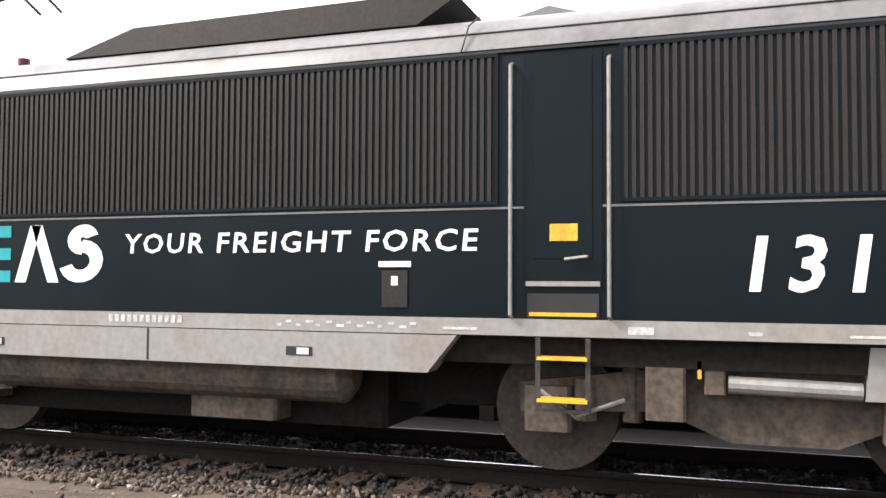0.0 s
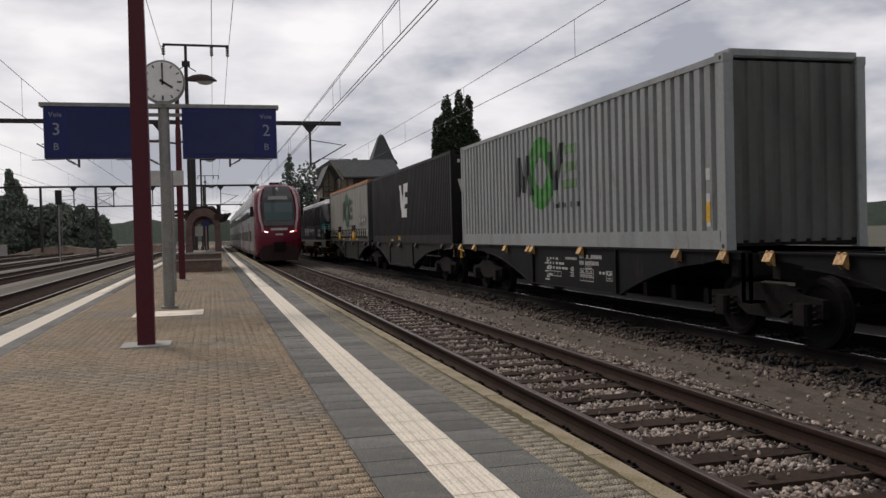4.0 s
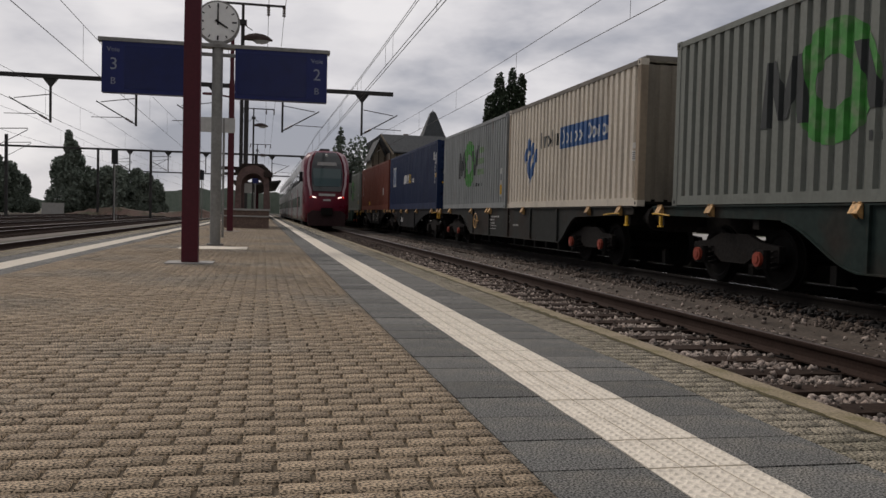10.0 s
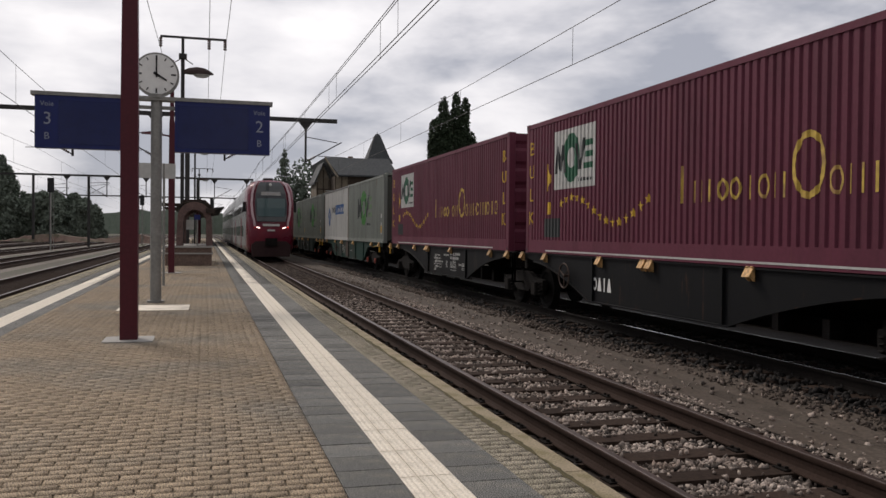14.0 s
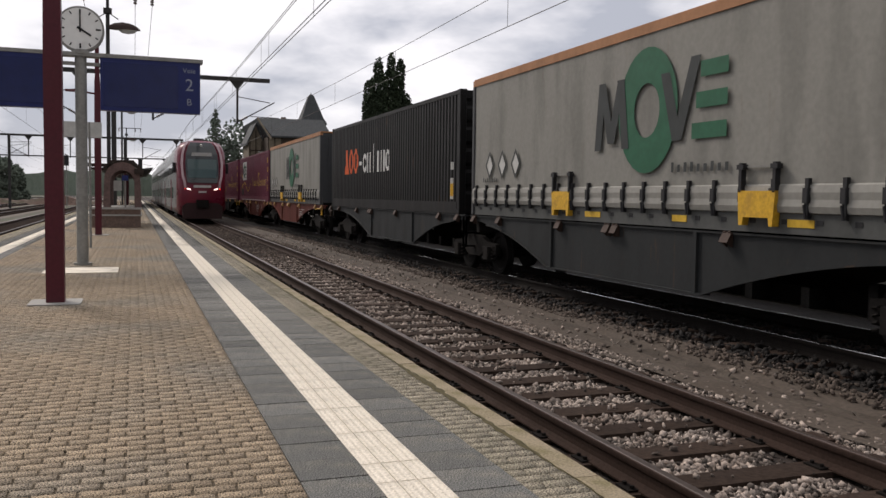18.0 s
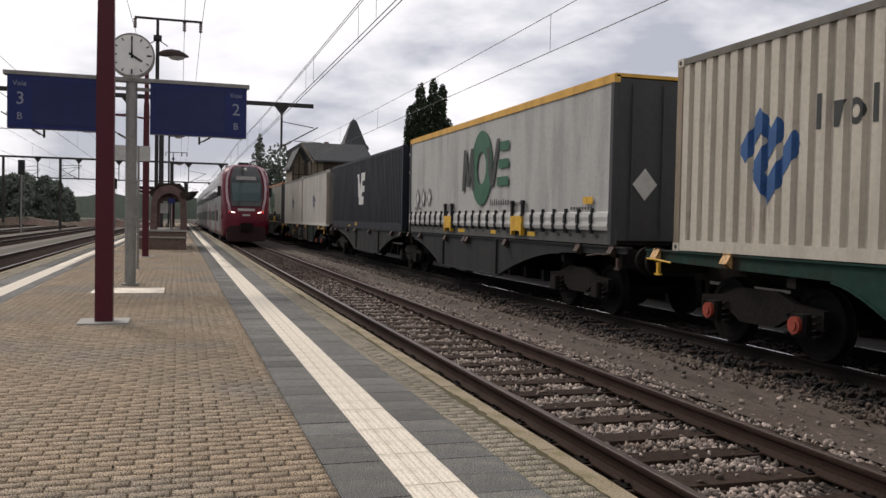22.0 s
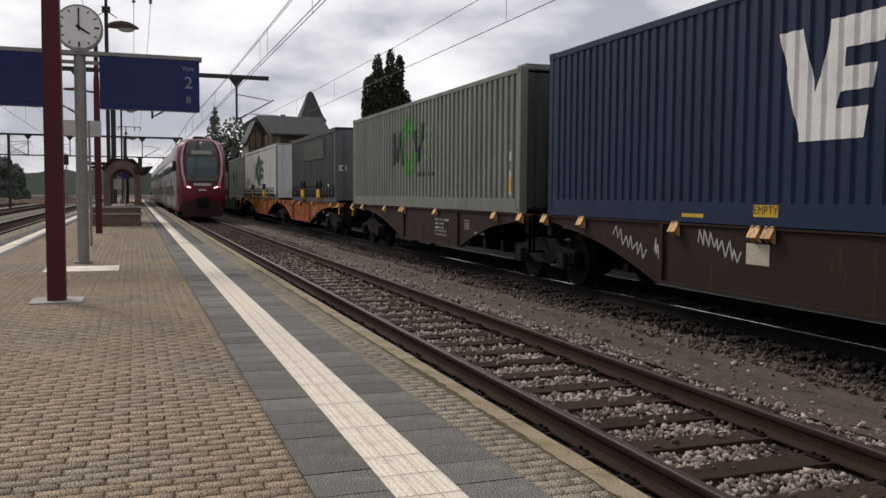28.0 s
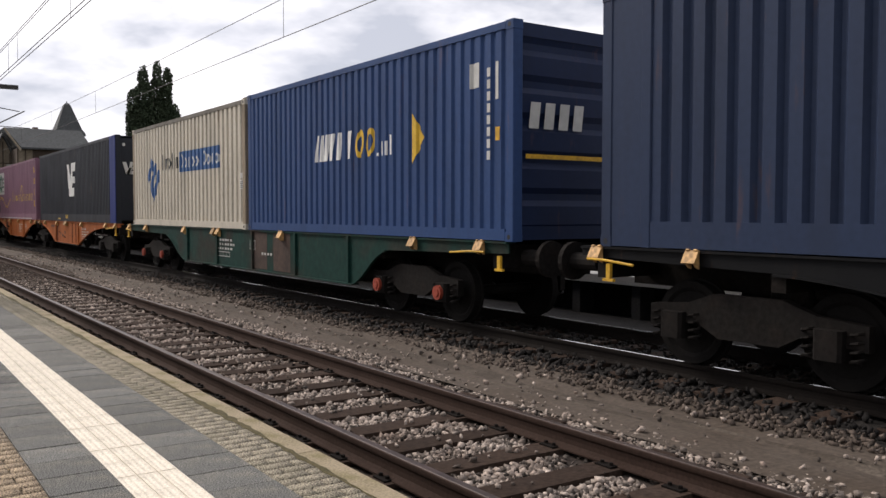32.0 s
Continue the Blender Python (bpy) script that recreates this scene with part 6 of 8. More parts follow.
for k, (u0, u1) in enumerate(((13.45, 14.1), (5.42, 6.2))):
    d = part("cab_door", Geo().box(-HW - 0.012, -HW + 0.01, -u1, -u0, 1.62, 3.55, 0.003), lp, loco, "dark side door with a yellow notice")
    part("door_panel", Geo().box(-HW - 0.02, -HW - 0.01, -u1 + 0.08, -u0 - 0.08, 1.85, 3.5, 0.003), lgrille if k == 9 else lp, d)
    part("door_notice", Geo().box(-HW - 0.024, -HW - 0.02, -u0 - 0.45, -u0 - 0.22, 1.99, 2.13), YELLOW, d)
    part("door_handle", Geo().path([(-HW - 0.02, -u1 + 0.12, 1.86), (-HW - 0.06, -u1 + 0.12, 1.86), (-HW - 0.06, -u1 + 0.3, 1.84)], 0.014), GALV, d)
    part("threshold_strip", Geo().box(-HW - 0.03, -HW, -u1 + 0.02, -u0 - 0.02, 1.62, 1.66), lsilver, d)
    for u in (u0 - 0.1, u1 + 0.06):
        part("handrail", Geo().path([(-HW - 0.01, -u, 3.48), (-HW - 0.07, -u, 3.46), (-HW - 0.07, -u, 1.38), (-HW - 0.01, -u, 1.36)], 0.017, 8), GALV, loco)
    g = Geo().box(-HW - 0.015, -HW - 0.005, -u1 + 0.03, -u0 - 0.03, 1.36, 1.56)
    st = part("step_recess", g, BLACK, loco)
    part("step_edge", Geo().box(-HW - 0.03, -HW - 0.01, -u1 + 0.05, -u0 - 0.05, 1.375, 1.405), YELLOW, st)
    lad = part("ladder", Geo().box(-HW - 0.02, -HW, -u1 + 0.1, -u1 + 0.14, 0.6, 1.2).box(-HW - 0.018, -HW - 0.002, -u1 + 0.12, -u0 - 0.12, 0.6, 0.625).box(-HW - 0.02, -HW, -u0 - 0.14, -u0 - 0.1, 0.6, 1.2), DARK_STEEL, loco)
    for z in (0.68, 1.02):
        part("rung", Geo().box(-HW - 0.06, -HW + 0.12, -u1 + 0.12, -u0 - 0.12, z, z + 0.025), YELLOW, lad)

part("side_sill", Geo().box(-HW - 0.02, HW + 0.02, -17.35, -3.55, 1.21, 1.35, 0.01), lsilver, loco, "silver side sill")
for u0, u1, m in ((17.3, 19.2, 1), (1.7, 3.6, -1)):
    ring = [(-u0, 1.35), (-u1, 1.35), (-u1, 0.86), (-u0 - 0.22, 0.86), (-u0, 1.2)] if m > 0 else [(-u0, 1.35), (-u0, 0.86), (-u1 + 0.22, 0.86), (-u1, 1.2), (-u1, 1.35)]
    for sx in (-1, 1):
        part("end_apron", Geo().prism(ring, *sorted((sx * (HW + 0.02), sx * (HW - 0.03))), "x"), lsilver, loco)
    part("apron_hatch", Geo().box(-HW - 0.03, -HW - 0.02, -(u0 + u1) / 2 - 0.3, -(u0 + u1) / 2 - 0.05, 1.02, 1.28), lsilver, loco)
for sx in (-1, 1):
    ring = [(-6.8, 1.2), (-7.05, 0.90), (-12.62, 0.88), (-12.88, 1.2)]
    sk = part("equipment_skirt", Geo().prism(ring, *sorted((sx * (HW + 0.05), sx * (HW - 0.2))), "x"), lsilver, loco, "silver equipment skirt")
    if sx < 0:
        part("skirt_seam", Geo().box(-HW - 0.054, -HW - 0.05, -9.79, -9.77, 0.9, 1.2), BLACK, sk)
        for u in (7.9, 11.4):
            part("gauge_window", Geo().box(-HW - 0.056, -HW - 0.05, -u - 0.13, -u + 0.13, 0.99, 1.07), BLACK, sk)
            part("gauge", Geo().box(-HW - 0.06, -HW - 0.056, -u - 0.1, -u + 0.02, 1.0, 1.06), PALE, sk)
LGRIME = mat("brown_brake_dust", (0.075, 0.06, 0.047), 0.85, vary=0.35, grain=16, bump=0.3, spots=(0.04, 0.032, 0.026), spot_scale=3.5, spot_amount=0.9)
part("transformer_tank", Geo().box(-0.9, 0.9, -12.0, -7.2, 0.28, 0.9, 0.05), UNDER, loco)
for sx in (-1, 1):
    part("air_reservoir", Geo().tube((sx * 1.12, -7.0, 0.78), (sx * 1.12, -11.7, 0.78), 0.25, 20).tube((sx * 1.12, -11.7, 0.78), (sx * 1.12, -11.8, 0.78), 0.25, 20, 0.12), LGRIME, loco, "brown dusty air reservoir")
    part("equipment_box", Geo().box(*sorted((sx * 0.85, sx * 1.2)), -11.0, -10.05, 0.34, 0.56, 0.03), LGRIME, loco)
part("silver_cap", Geo().tube((-1.28, -12.42, 0.97), (-1.36, -12.42, 0.97), 0.07, 16, 0.05), lsilver, loco)
part("hanger_plate", Geo().box(-1.36, -1.32, -12.72, -12.55, 0.98, 1.2), LGRIME, loco)

# cab side window, panels and badges
for m in (0, 1):
    f = (lambda u: u) if m == 0 else (lambda u: 20.9 - u)
    y = [-f(16.62), -f(17.26)]
    w = part("cab_window", Geo().box(-HW - 0.015, -HW, *sorted(y), 2.9, 3.42, 0.003), GLASS, loco, "dark cab side window")
    part("window_visor", Geo().box(-HW - 0.03, -HW, *sorted((y[0] + 0.05 * (1 if m == 0 else -1), y[1] - 0.05 * (1 if m == 0 else -1))), 3.44, 3.62), lp, w)
    part("vent_slot", Geo().box(-HW - 0.016, -HW, *sorted((-f(16.6), -f(17.28))), 2.08, 2.2), BLACK, loco)
    part("vent_rim", Geo().box(-HW - 0.022, -HW - 0.01, *sorted((-f(16.6), -f(17.28))), 2.13, 2.15), lsilver, loco)
    part("socket_plate", Geo().box(-HW - 0.014, -HW, *sorted((-f(17.65), -f(17.9))), 1.69, 1.74), WHITE, loco)
    part("socket_plate", Geo().box(-HW - 0.014, -HW, *sorted((-f(17.73), -f(17.8))), 1.50, 1.58), PALE, loco)
    for z in (2.03, 2.17, 2.31):
        line = [(-HW, u) for u in (17.5, 18.2, 18.6)] + [(x, nose(x, z)) for x in (-1.44, -1.4, -1.33, -1.24, -1.12, -0.98, -0.85)]
        v = []
        for x, u in line:
            v += [(x - 0.012, -f(u + 0.008), z), (x - 0.012, -f(u + 0.008), z + 0.075)]
        part("teal_band", Geo().add(v, [(2 * i, 2 * i + 1, 2 * i + 3, 2 * i + 2) for i in range(len(line) - 1)]), TEAL, loco, "teal stripe")
    part("end_marker", Geo().box(-1.475, -1.44, *sorted((-f(18.95), -f(19.13))), 1.78, 2.2), PALE, loco)
    part("marker_stripe", Geo().box(-1.482, -1.44, *sorted((-f(19.0), -f(19.05))), 1.8, 2.18), YELLOW, loco)
    hu = nose(-1.2, 2.1)
    part("nose_handle", Geo().path([(-1.2, -f(hu), 2.28), (-1.26, -f(hu + 0.09), 2.22), (-1.26, -f(hu + 0.09), 2.0), (-1.2, -f(hu), 1.95)], 0.02), YELLOW, loco)
    v = []
    for r in range(7):
        z = 2.76 + 1.0 * r / 6
        w = 1.14 - 0.14 * r / 6
        v += [(w * (c / 7 - 1), -f(nose(w * (c / 7 - 1), z) + 0.015), z + 0.008) for c in range(15)]
    ws = part("windscreen", Geo().add(v, [(15 * r + c, 15 * r + c + 1, 15 * r + c + 16, 15 * r + c + 15) for r in range(6) for c in range(14)]), GLASS, loco, "dark wrap-around windscreen", smooth=True)
    rim = v[:15] + [v[15 * r + 14] for r in range(1, 7)] + v[90:104][::-1] + [v[15 * r] for r in range(5, -1, -1)]
    part("windscreen_seal", Geo().path(rim, 0.022, 6), BLACK, ws)
    for a in (-0.5, 0.5):
        part("wiper", Geo().path([(a, -f(nose(a, 2.72) + 0.03), 2.72), (a * 0.8, -f(nose(a * 0.8, 3.1) + 0.06), 3.1), (a * 0.1, -f(nose(0, 3.45) + 0.05), 3.45)], 0.018), BLACK, ws)
        part("wiper_arm", Geo().path([(a * 0.6, -f(nose(0, 3.7) + 0.03), 3.7), (a * 0.9, -f(nose(a, 3.35) + 0.05), 3.35), (a * 1.3, -f(nose(a * 1.3, 3.0) + 0.03), 3.0)], 0.014), BLACK, ws)
    for sx in (-1, 1):
        hu = nose(0.95, 1.85)
        hl = part("headlight", Geo().tube((sx * 0.95, -f(hu - 0.1), 1.85), (sx * 0.95, -f(hu + 0.03), 1.85), 0.085, 16), GLASS, loco)
        part("headlight_rim", Geo().path([(sx * 0.95 + 0.095 * math.cos(a), -f(hu + 0.02), 1.85 + 0.095 * math.sin(a)) for a in (k * math.pi / 8 for k in range(17))], 0.014, 6), lroof, hl)
        part("marker_light", Geo().tube((sx * 0.72, -f(nose(0.72, 1.85) - 0.1), 1.8), (sx * 0.72, -f(nose(0.72, 1.85) + 0.02), 1.8), 0.055, 12), GLASS, loco)
    if m == 0:
        g = Geo()
        for q in letters("1312", 0.27, 0.03, 0.1):
            g.add([(a - 0.42 + 0.2 * b, -f(nose(a - 0.42, 1.75) + 0.014), b + 1.62) for a, b in q], [(0, 1, 2)])
        part("nose_number", g, PALE, loco)
        for k in range(6):
            a = -0.5 + 0.18 * k
            part("nose_brand_bar", Geo().box(a, a + 0.1, -f(nose(a + 0.05, 2.42) + 0.012), -f(nose(a + 0.05, 2.42)), 2.36, 2.5), PALE, loco)
    part("buffer_beam", Geo().box(-1.3, 1.3, *sorted((-f(19.2), -f(19.62))), 0.75, 1.3, 0.02), UNDER, loco)
    for sx in (-1, 1):
        part("buffer", Geo().tube((sx * 0.875, -f(19.6), 1.05), (sx * 0.875, -f(20.0), 1.05), 0.12, 12).tube((sx * 0.875, -f(20.0), 1.05), (sx * 0.875, -f(20.06), 1.05), 0.26, 18), UNDER, loco)
    for z in (0.5, 0.85, 1.32):
        part("corner_step", Geo().box(-1.42, -1.0, *sorted((-f(19.1), -f(19.55))), z, z + 0.03), YELLOW, loco)
    part("snow_plough", Geo().box(-1.2, 1.2, *sorted((-f(19.3), -f(19.4))), 0.2, 0.75, 0.02), UNDER, loco)


def lettering(text, size, u0, u1, z, slant=0.0, bold=0.02):
    """A word between two places along the side."""
    tris = letters(text, size, bold, 0.12)
    wide = 2 * max(p[0] for t in tris for p in t)
    return [[((p[0] / wide + 0.5) * (u1 - u0 - slant * size) + u0 + slant * p[1], p[1] + z) for p in t] for t in tris]


decal("fleet_number", lettering("1312", 0.41, 15.10, 16.52, 1.6, 0.14, 0.03), WHITE, loco, flat_profile, -HW, 0.006)
for word, ua, ub in (("YOUR", 9.45, 10.37), ("FREIGHT", 10.48, 11.88), ("FORCE", 12.0, 13.06)):
    decal("slogan_word", lettering(word, 0.185, ua, ub, 1.92, 0.1), WHITE, loco, flat_profile, -HW, 0.006)
lz = 1.63
brand = [bar(6.65, lz, 0.14, 0.58, 0.03), bar(7.0, lz, 0.12, 0.58, 0.03), bar(7.25, lz, 0.12, 0.58, 0.03), bar(7.58, lz, 0.12, 0.58, 0.03),
         stroke(8.1, lz, 8.29, lz + 0.58, 0.14), stroke(8.52, lz, 8.30, lz + 0.578, 0.14)]
shapes("s", 8.72, lz, 0.58, 0.38, 0.0, 0.125, WHITE, loco, flat_profile, -HW, 0.006, lean=0.1)
decals("brand_shape", brand, WHITE, loco, flat_profile, -HW, 0.006)
decals("brand_bar", [bar(7.7, lz + 0.23 * i, 0.34, 0.12) for i in range(3)], TEAL, loco, flat_profile, -HW, 0.006)
decal("cab_number", lettering("2", 0.11, 16.91, 16.99, 2.63), PALE, loco, flat_profile, -HW, 0.006)
for u in (12.3, 7.35):
    part("socket_box", Geo().box(-HW - 0.012, -HW, -u - 0.12, -u + 0.12, 1.43, 1.75), lgrille, loco)
    part("socket_label", Geo().box(-HW - 0.016, -HW, -u - 0.15, -u + 0.15, 1.78, 1.83), WHITE, loco)
    part("socket_mark", Geo().box(-HW - 0.016, -HW, -u - 0.03, -u + 0.03, 1.62, 1.7), WHITE, loco)
rb = random.Random(9)
writing("stencil_bar", [(9.3 + i * 0.072, 1.255, 0.046, 0.07) for i in range(12)] + [(11.15 + i * 0.1, 1.25 + 0.03 * (i % 2), rb.uniform(0.04, 0.08), 0.025) for i in range(14)] + [(12.75, 1.25, 0.3, 0.022), (14.3, 1.24, 0.2, 0.06), (15.2, 1.25, 0.1, 0.03), (15.9, 1.25, 0.24, 0.02)], PALE_STENCIL, loco, -HW - 0.02)

# bogies
LWHEEL = mat("dusty_steel_wheel", (0.045, 0.035, 0.029), 0.7, vary=0.3, grain=20, bump=0.15, spots=(0.06, 0.048, 0.038), spot_scale=5, spot_amount=0.7)
for uc, m in ((15.45, 1), (5.55, -1)):
    ub = uc - 0.35 * m
    b = part("bogie", Geo().box(-0.9, 0.9, -ub - 1.0, -ub + 1.0, 0.55, 0.95, 0.05), UNDER, loco)
    for sx in (-1, 1):
        x = sx * 1.08
        ring = [(-uc - 2.1, 0.55), (-uc - 2.1, 0.8), (-uc - 0.9, 0.95), (-uc + 0.9, 0.95), (-uc + 2.1, 0.8), (-uc + 2.1, 0.55), (-uc + 0.9, 0.6), (-uc + 0.4, 0.38), (-uc - 0.4, 0.38), (-uc - 0.9, 0.6)]
        part("bogie_frame", Geo().prism(ring, x - 0.07, x + 0.07, "x"), LGRIME, b)
        for du in (-1.5, 1.5):
            part("axle_box", Geo().box(x - 0.16, x + 0.16, -ub - du - 0.2, -ub - du + 0.2, 0.4, 0.78, 0.03), LGRIME, b)
            part("primary_spring", Geo().tube((x - 0.05, -ub - du - 0.3, 0.5), (x - 0.05, -ub - du - 0.3, 0.85), 0.1, 12), LGRIME, b)
        part("damper", Geo().tube((x - 0.22 * (1 if sx > 0 else -1) * -1, -uc - 0.55, 0.84), (x - 0.22 * (1 if sx > 0 else -1) * -1, -uc + 0.4, 0.86), 0.07, 12), GALV, b)
        part("damper_bracket", Geo().box(*sorted((x, x + sx * 0.3)), -uc + 0.72, -uc + 1.03, 0.56, 0.98, 0.02), LGRIME, b)
        part("damper_arm", Geo().prism([(-uc - 0.6, 1.18), (-uc - 0.56, 0.78), (-uc - 0.95, 0.78), (-uc - 1.05, 1.18)], *sorted((x + sx * 0.1, x + sx * 0.28)), "x"), lsilver, b)
        for dz in (0.98, 1.06):
            part("brake_pipe", Geo().path([(x + sx * 0.22, -uc + 0.7, dz), (x + sx * 0.22, -uc + 0.2, dz), (x + sx * 0.2, -uc + 0.1, dz + 0.04), (x + sx * 0.2, -uc - 0.55, dz + 0.04)], 0.014), LGRIME, b)
        part("valve_block", Geo().box(*sorted((x + sx * 0.1, x + sx * 0.26)), -uc + 0.42, -uc + 0.58, 0.78, 1.0, 0.015), LGRIME, b)
        part("valve_mark", Geo().box(*sorted((x + sx * 0.262, x + sx * 0.27)), -uc + 0.6, -uc + 0.63, 0.9, 1.04), YELLOW, b)
        part("bolster_spring", Geo().tube((x, -uc + 1.16, 0.5), (x, -uc + 1.16, 0.95), 0.085, 12), LGRIME, b)
        part("sand_box", Geo().box(*sorted((x, x + sx * 0.28)), -uc - 1.05, -uc - 0.7, 0.45, 1.1, 0.03), LGRIME, b)
        part("brake_hose", Geo().path([(x + sx * 0.2, -uc + 1.9, 0.75), (x + sx * 0.24, -uc + 1.6, 0.55), (x + sx * 0.22, -uc + 1.2, 0.7)], 0.02), GALV, b)
    for du in (-1.5, 1.5):
        g = Geo().tube((-0.9, -ub - du, 0.55), (0.9, -ub - du, 0.55), 0.1, 10)
        ws = part("axle", g, LWHEEL, b)
        for sx in (-1, 1):
            part("wheel", Geo().tube((sx * 0.68, -ub - du, 0.55), (sx * 0.83, -ub - du, 0.55), 0.55, 32).tube((sx * 0.83, -ub - du, 0.55), (sx * 0.85, -ub - du, 0.55), 0.36, 24, 0.2), LWHEEL, ws)

# roof gear
part("roof_cowl", Geo().prism([(-8.2, 4.06), (-9.1, 4.32), (-12.6, 4.36), (-12.7, 4.3), (-12.3, 4.06)], -0.95, 0.95, "x"), lgrille, loco, "long dark roof cowl")
part("roof_box", Geo().prism([(-12.9, 4.05), (-13.5, 4.2), (-14.0, 4.05)], -0.7, 0.7, "x"), lroof, loco)
for u, up in ((5.3, True), (16.8, False)):
    pb = part("pantograph", Geo().box(-0.5, 0.5, -u - 0.4, -u + 0.4, 4.12, 4.17).tube((-0.4, -u, 4.05), (-0.4, -u, 4.16), 0.06, 8).tube((0.4, -u, 4.05), (0.4, -u, 4.16), 0.06, 8), DARK_STEEL, loco, "thin steel roof pantograph")
    k, t = ((-4.0, 5.0), (-6.2, 5.45)) if up else ((-17.5, 4.28), (-15.9, 4.36))
    part("lower_arm", Geo().path([(-0.2, -u, 4.17), (-0.1, k[0], k[1])], 0.04).path([(0.2, -u, 4.17), (0.1, k[0], k[1])], 0.04), DARK_STEEL, pb)
    part("upper_arm", Geo().path([(-0.12, k[0], k[1]), (-0.45, t[0], t[1])], 0.028).path([(0.12, k[0], k[1]), (0.45, t[0], t[1])], 0.028), DARK_STEEL, pb)
    head = Geo()
    for d in (-0.18, 0.18):
        head.path([(-0.95, t[0] + d, t[1] - 0.12), (-0.6, t[0] + d, t[1] + 0.04), (0.6, t[0] + d, t[1] + 0.04), (0.95, t[0] + d, t[1] - 0.12)], 0.02)
    part("collector_head", head, DARK_STEEL, pb)
for u in (4.6, 7.2, 14.9, 17.9):
    part("roof_insulator", Geo().tube((-0.5, -u, 4.05), (-0.5, -u, 4.25), 0.07, 10), RED_POST, loco)
part("roof_horn", Geo().tube((-0.3, -18.0, 4.05), (-0.3, -18.3, 4.12), 0.06, 8), DARK_STEEL, loco)


# ---- the waiting passenger train ----
RED = mat("train_red_paint", (0.125, 0.012, 0.027), 0.3, vary=0.06, grain=12, bump=0.02, spots=(0.18, 0.012, 0.02), spot_scale=1.2)
SIDEGREY = mat("train_silver_paint", (0.17, 0.175, 0.175), 0.3, vary=0.06, grain=12, bump=0.02, spots=(0.32, 0.33, 0.34), spot_scale=1.0)
ARCH = mat("pinkish_silver_paint", (0.42, 0.30, 0.32), 0.35, vary=0.06, grain=12, bump=0.02)
MASK = dark_glass("train_black_mask", (0.012, 0.016, 0.018))
SCREEN = dark_glass("train_windscreen_glass", (0.03, 0.06, 0.06))
LAMP = glow("headlight_glow", (1.0, 0.80, 0.72), 2.0)
TAIL = glow("tail_light_glow", (1.0, 0.05, 0.03), 1.5)
kiss = thing("passenger_train", TRACK2, 53.0, RZ, "red and silver double-deck passenger train standing at the platform", "train")


def kiss_ring(y, hw, top, low):
    half = [(hw * 0.86, low), (hw, low + 0.35), (hw, top - 1.0), (hw * 0.97, top - 0.55), (hw * 0.82, top - 0.2), (hw * 0.5, top - 0.04), (0.0, top)]
    return [(a, y, b) for a, b in half + [(-a, b) for a, b in half[-2::-1]]]


noses = [(0.0, 1.14, 2.35, 0.95), (0.12, 1.24, 2.7, 0.8), (0.4, 1.34, 3.5, 0.6), (0.75, 1.39, 4.25, 0.4), (1.1, 1.4, 4.68, 0.4), (1.6, 1.4, 4.86, 0.4)]
part("nose", Geo().loft([kiss_ring(*n) for n in noses]), RED, kiss, "rounded red driving end", smooth=True)
part("leading_car", Geo().loft([kiss_ring(1.6, 1.4, 4.86, 0.4), kiss_ring(4.5, 1.4, 4.86, 0.4)]), RED, kiss)
for k in range(3):
    y0 = 4.5 if k == 0 else 26.0 * k
    car = part("coach", Geo().loft([kiss_ring(y0, 1.4, 4.84, 0.4), kiss_ring(26.0 * (k + 1) - 0.5, 1.4, 4.84, 0.4)]), SIDEGREY, kiss, "silver double-deck coach")
    part("bellows", Geo().box(-1.2, 1.2, 26.0 * (k + 1) - 0.5, 26.0 * (k + 1), 0.6, 4.3), BLACK, car)
    for z0, z1 in ((1.35, 2.05), (2.95, 3.6)):
        for j in range(6):
            a = y0 + 1.2 + j * (25.0 - (y0 - 26 * k)) / 6.2
            part("window", Geo().box(-1.412, -1.38, a, a + 2.6, z0, z1), GLASS, car)
    for a in (y0 + 4.0, y0 + 16.0):
        part("door", Geo().box(-1.415, -1.38, a, a + 1.4, 0.55, 2.6), RED, car)
    part("roof_gear", Geo().box(-0.9, 0.9, y0 + 6, y0 + 16, 4.8, 5.0, 0.1), lroof, car)
    for a in (y0 + 2.5, 26.0 * (k + 1) - 3):
        part("bogie", Geo().box(-1.2, 1.2, a - 1.5, a + 1.5, 0.15, 0.55, 0.1).tube((-0.8, a - 1, 0.42), (0.8, a - 1, 0.42), 0.42, 20).tube((-0.8, a + 1, 0.42), (0.8, a + 1, 0.42), 0.42, 20), UNDER, car)


def nose_y(z):
    """Where the driving end's face stands at a height."""
    for (y0, _, t0, _), (y1, _, t1, _) in zip(noses, noses[1:]):
        if z <= t1:
            return y0 + (y1 - y0) * max(0.0, (z - t0) / (t1 - t0))
    return 1.6


def face_strip(name, outline, material, lift, label=""):
    """A panel that follows the sloping face: rows of (z, left, right)."""
    g = Geo()
    v = []
    for z, a, b in outline:
        v += [(a, nose_y(z) - lift, z), (b, nose_y(z) - lift, z), (b, nose_y(z) + 0.12, z), (a, nose_y(z) + 0.12, z)]
    f = []
    for i in range(len(outline) - 1):
        k = 4 * i
        f += [(k, k + 1, k + 5, k + 4), (k + 1, k + 2, k + 6, k + 5), (k + 3, k, k + 4, k + 7), (k + 2, k + 3, k + 7, k + 6)]
    f += [(0, 3, 2, 1), tuple(4 * (len(outline) - 1) + i for i in range(4))]
    return part(name, g.add(v, f), material, kiss, label)


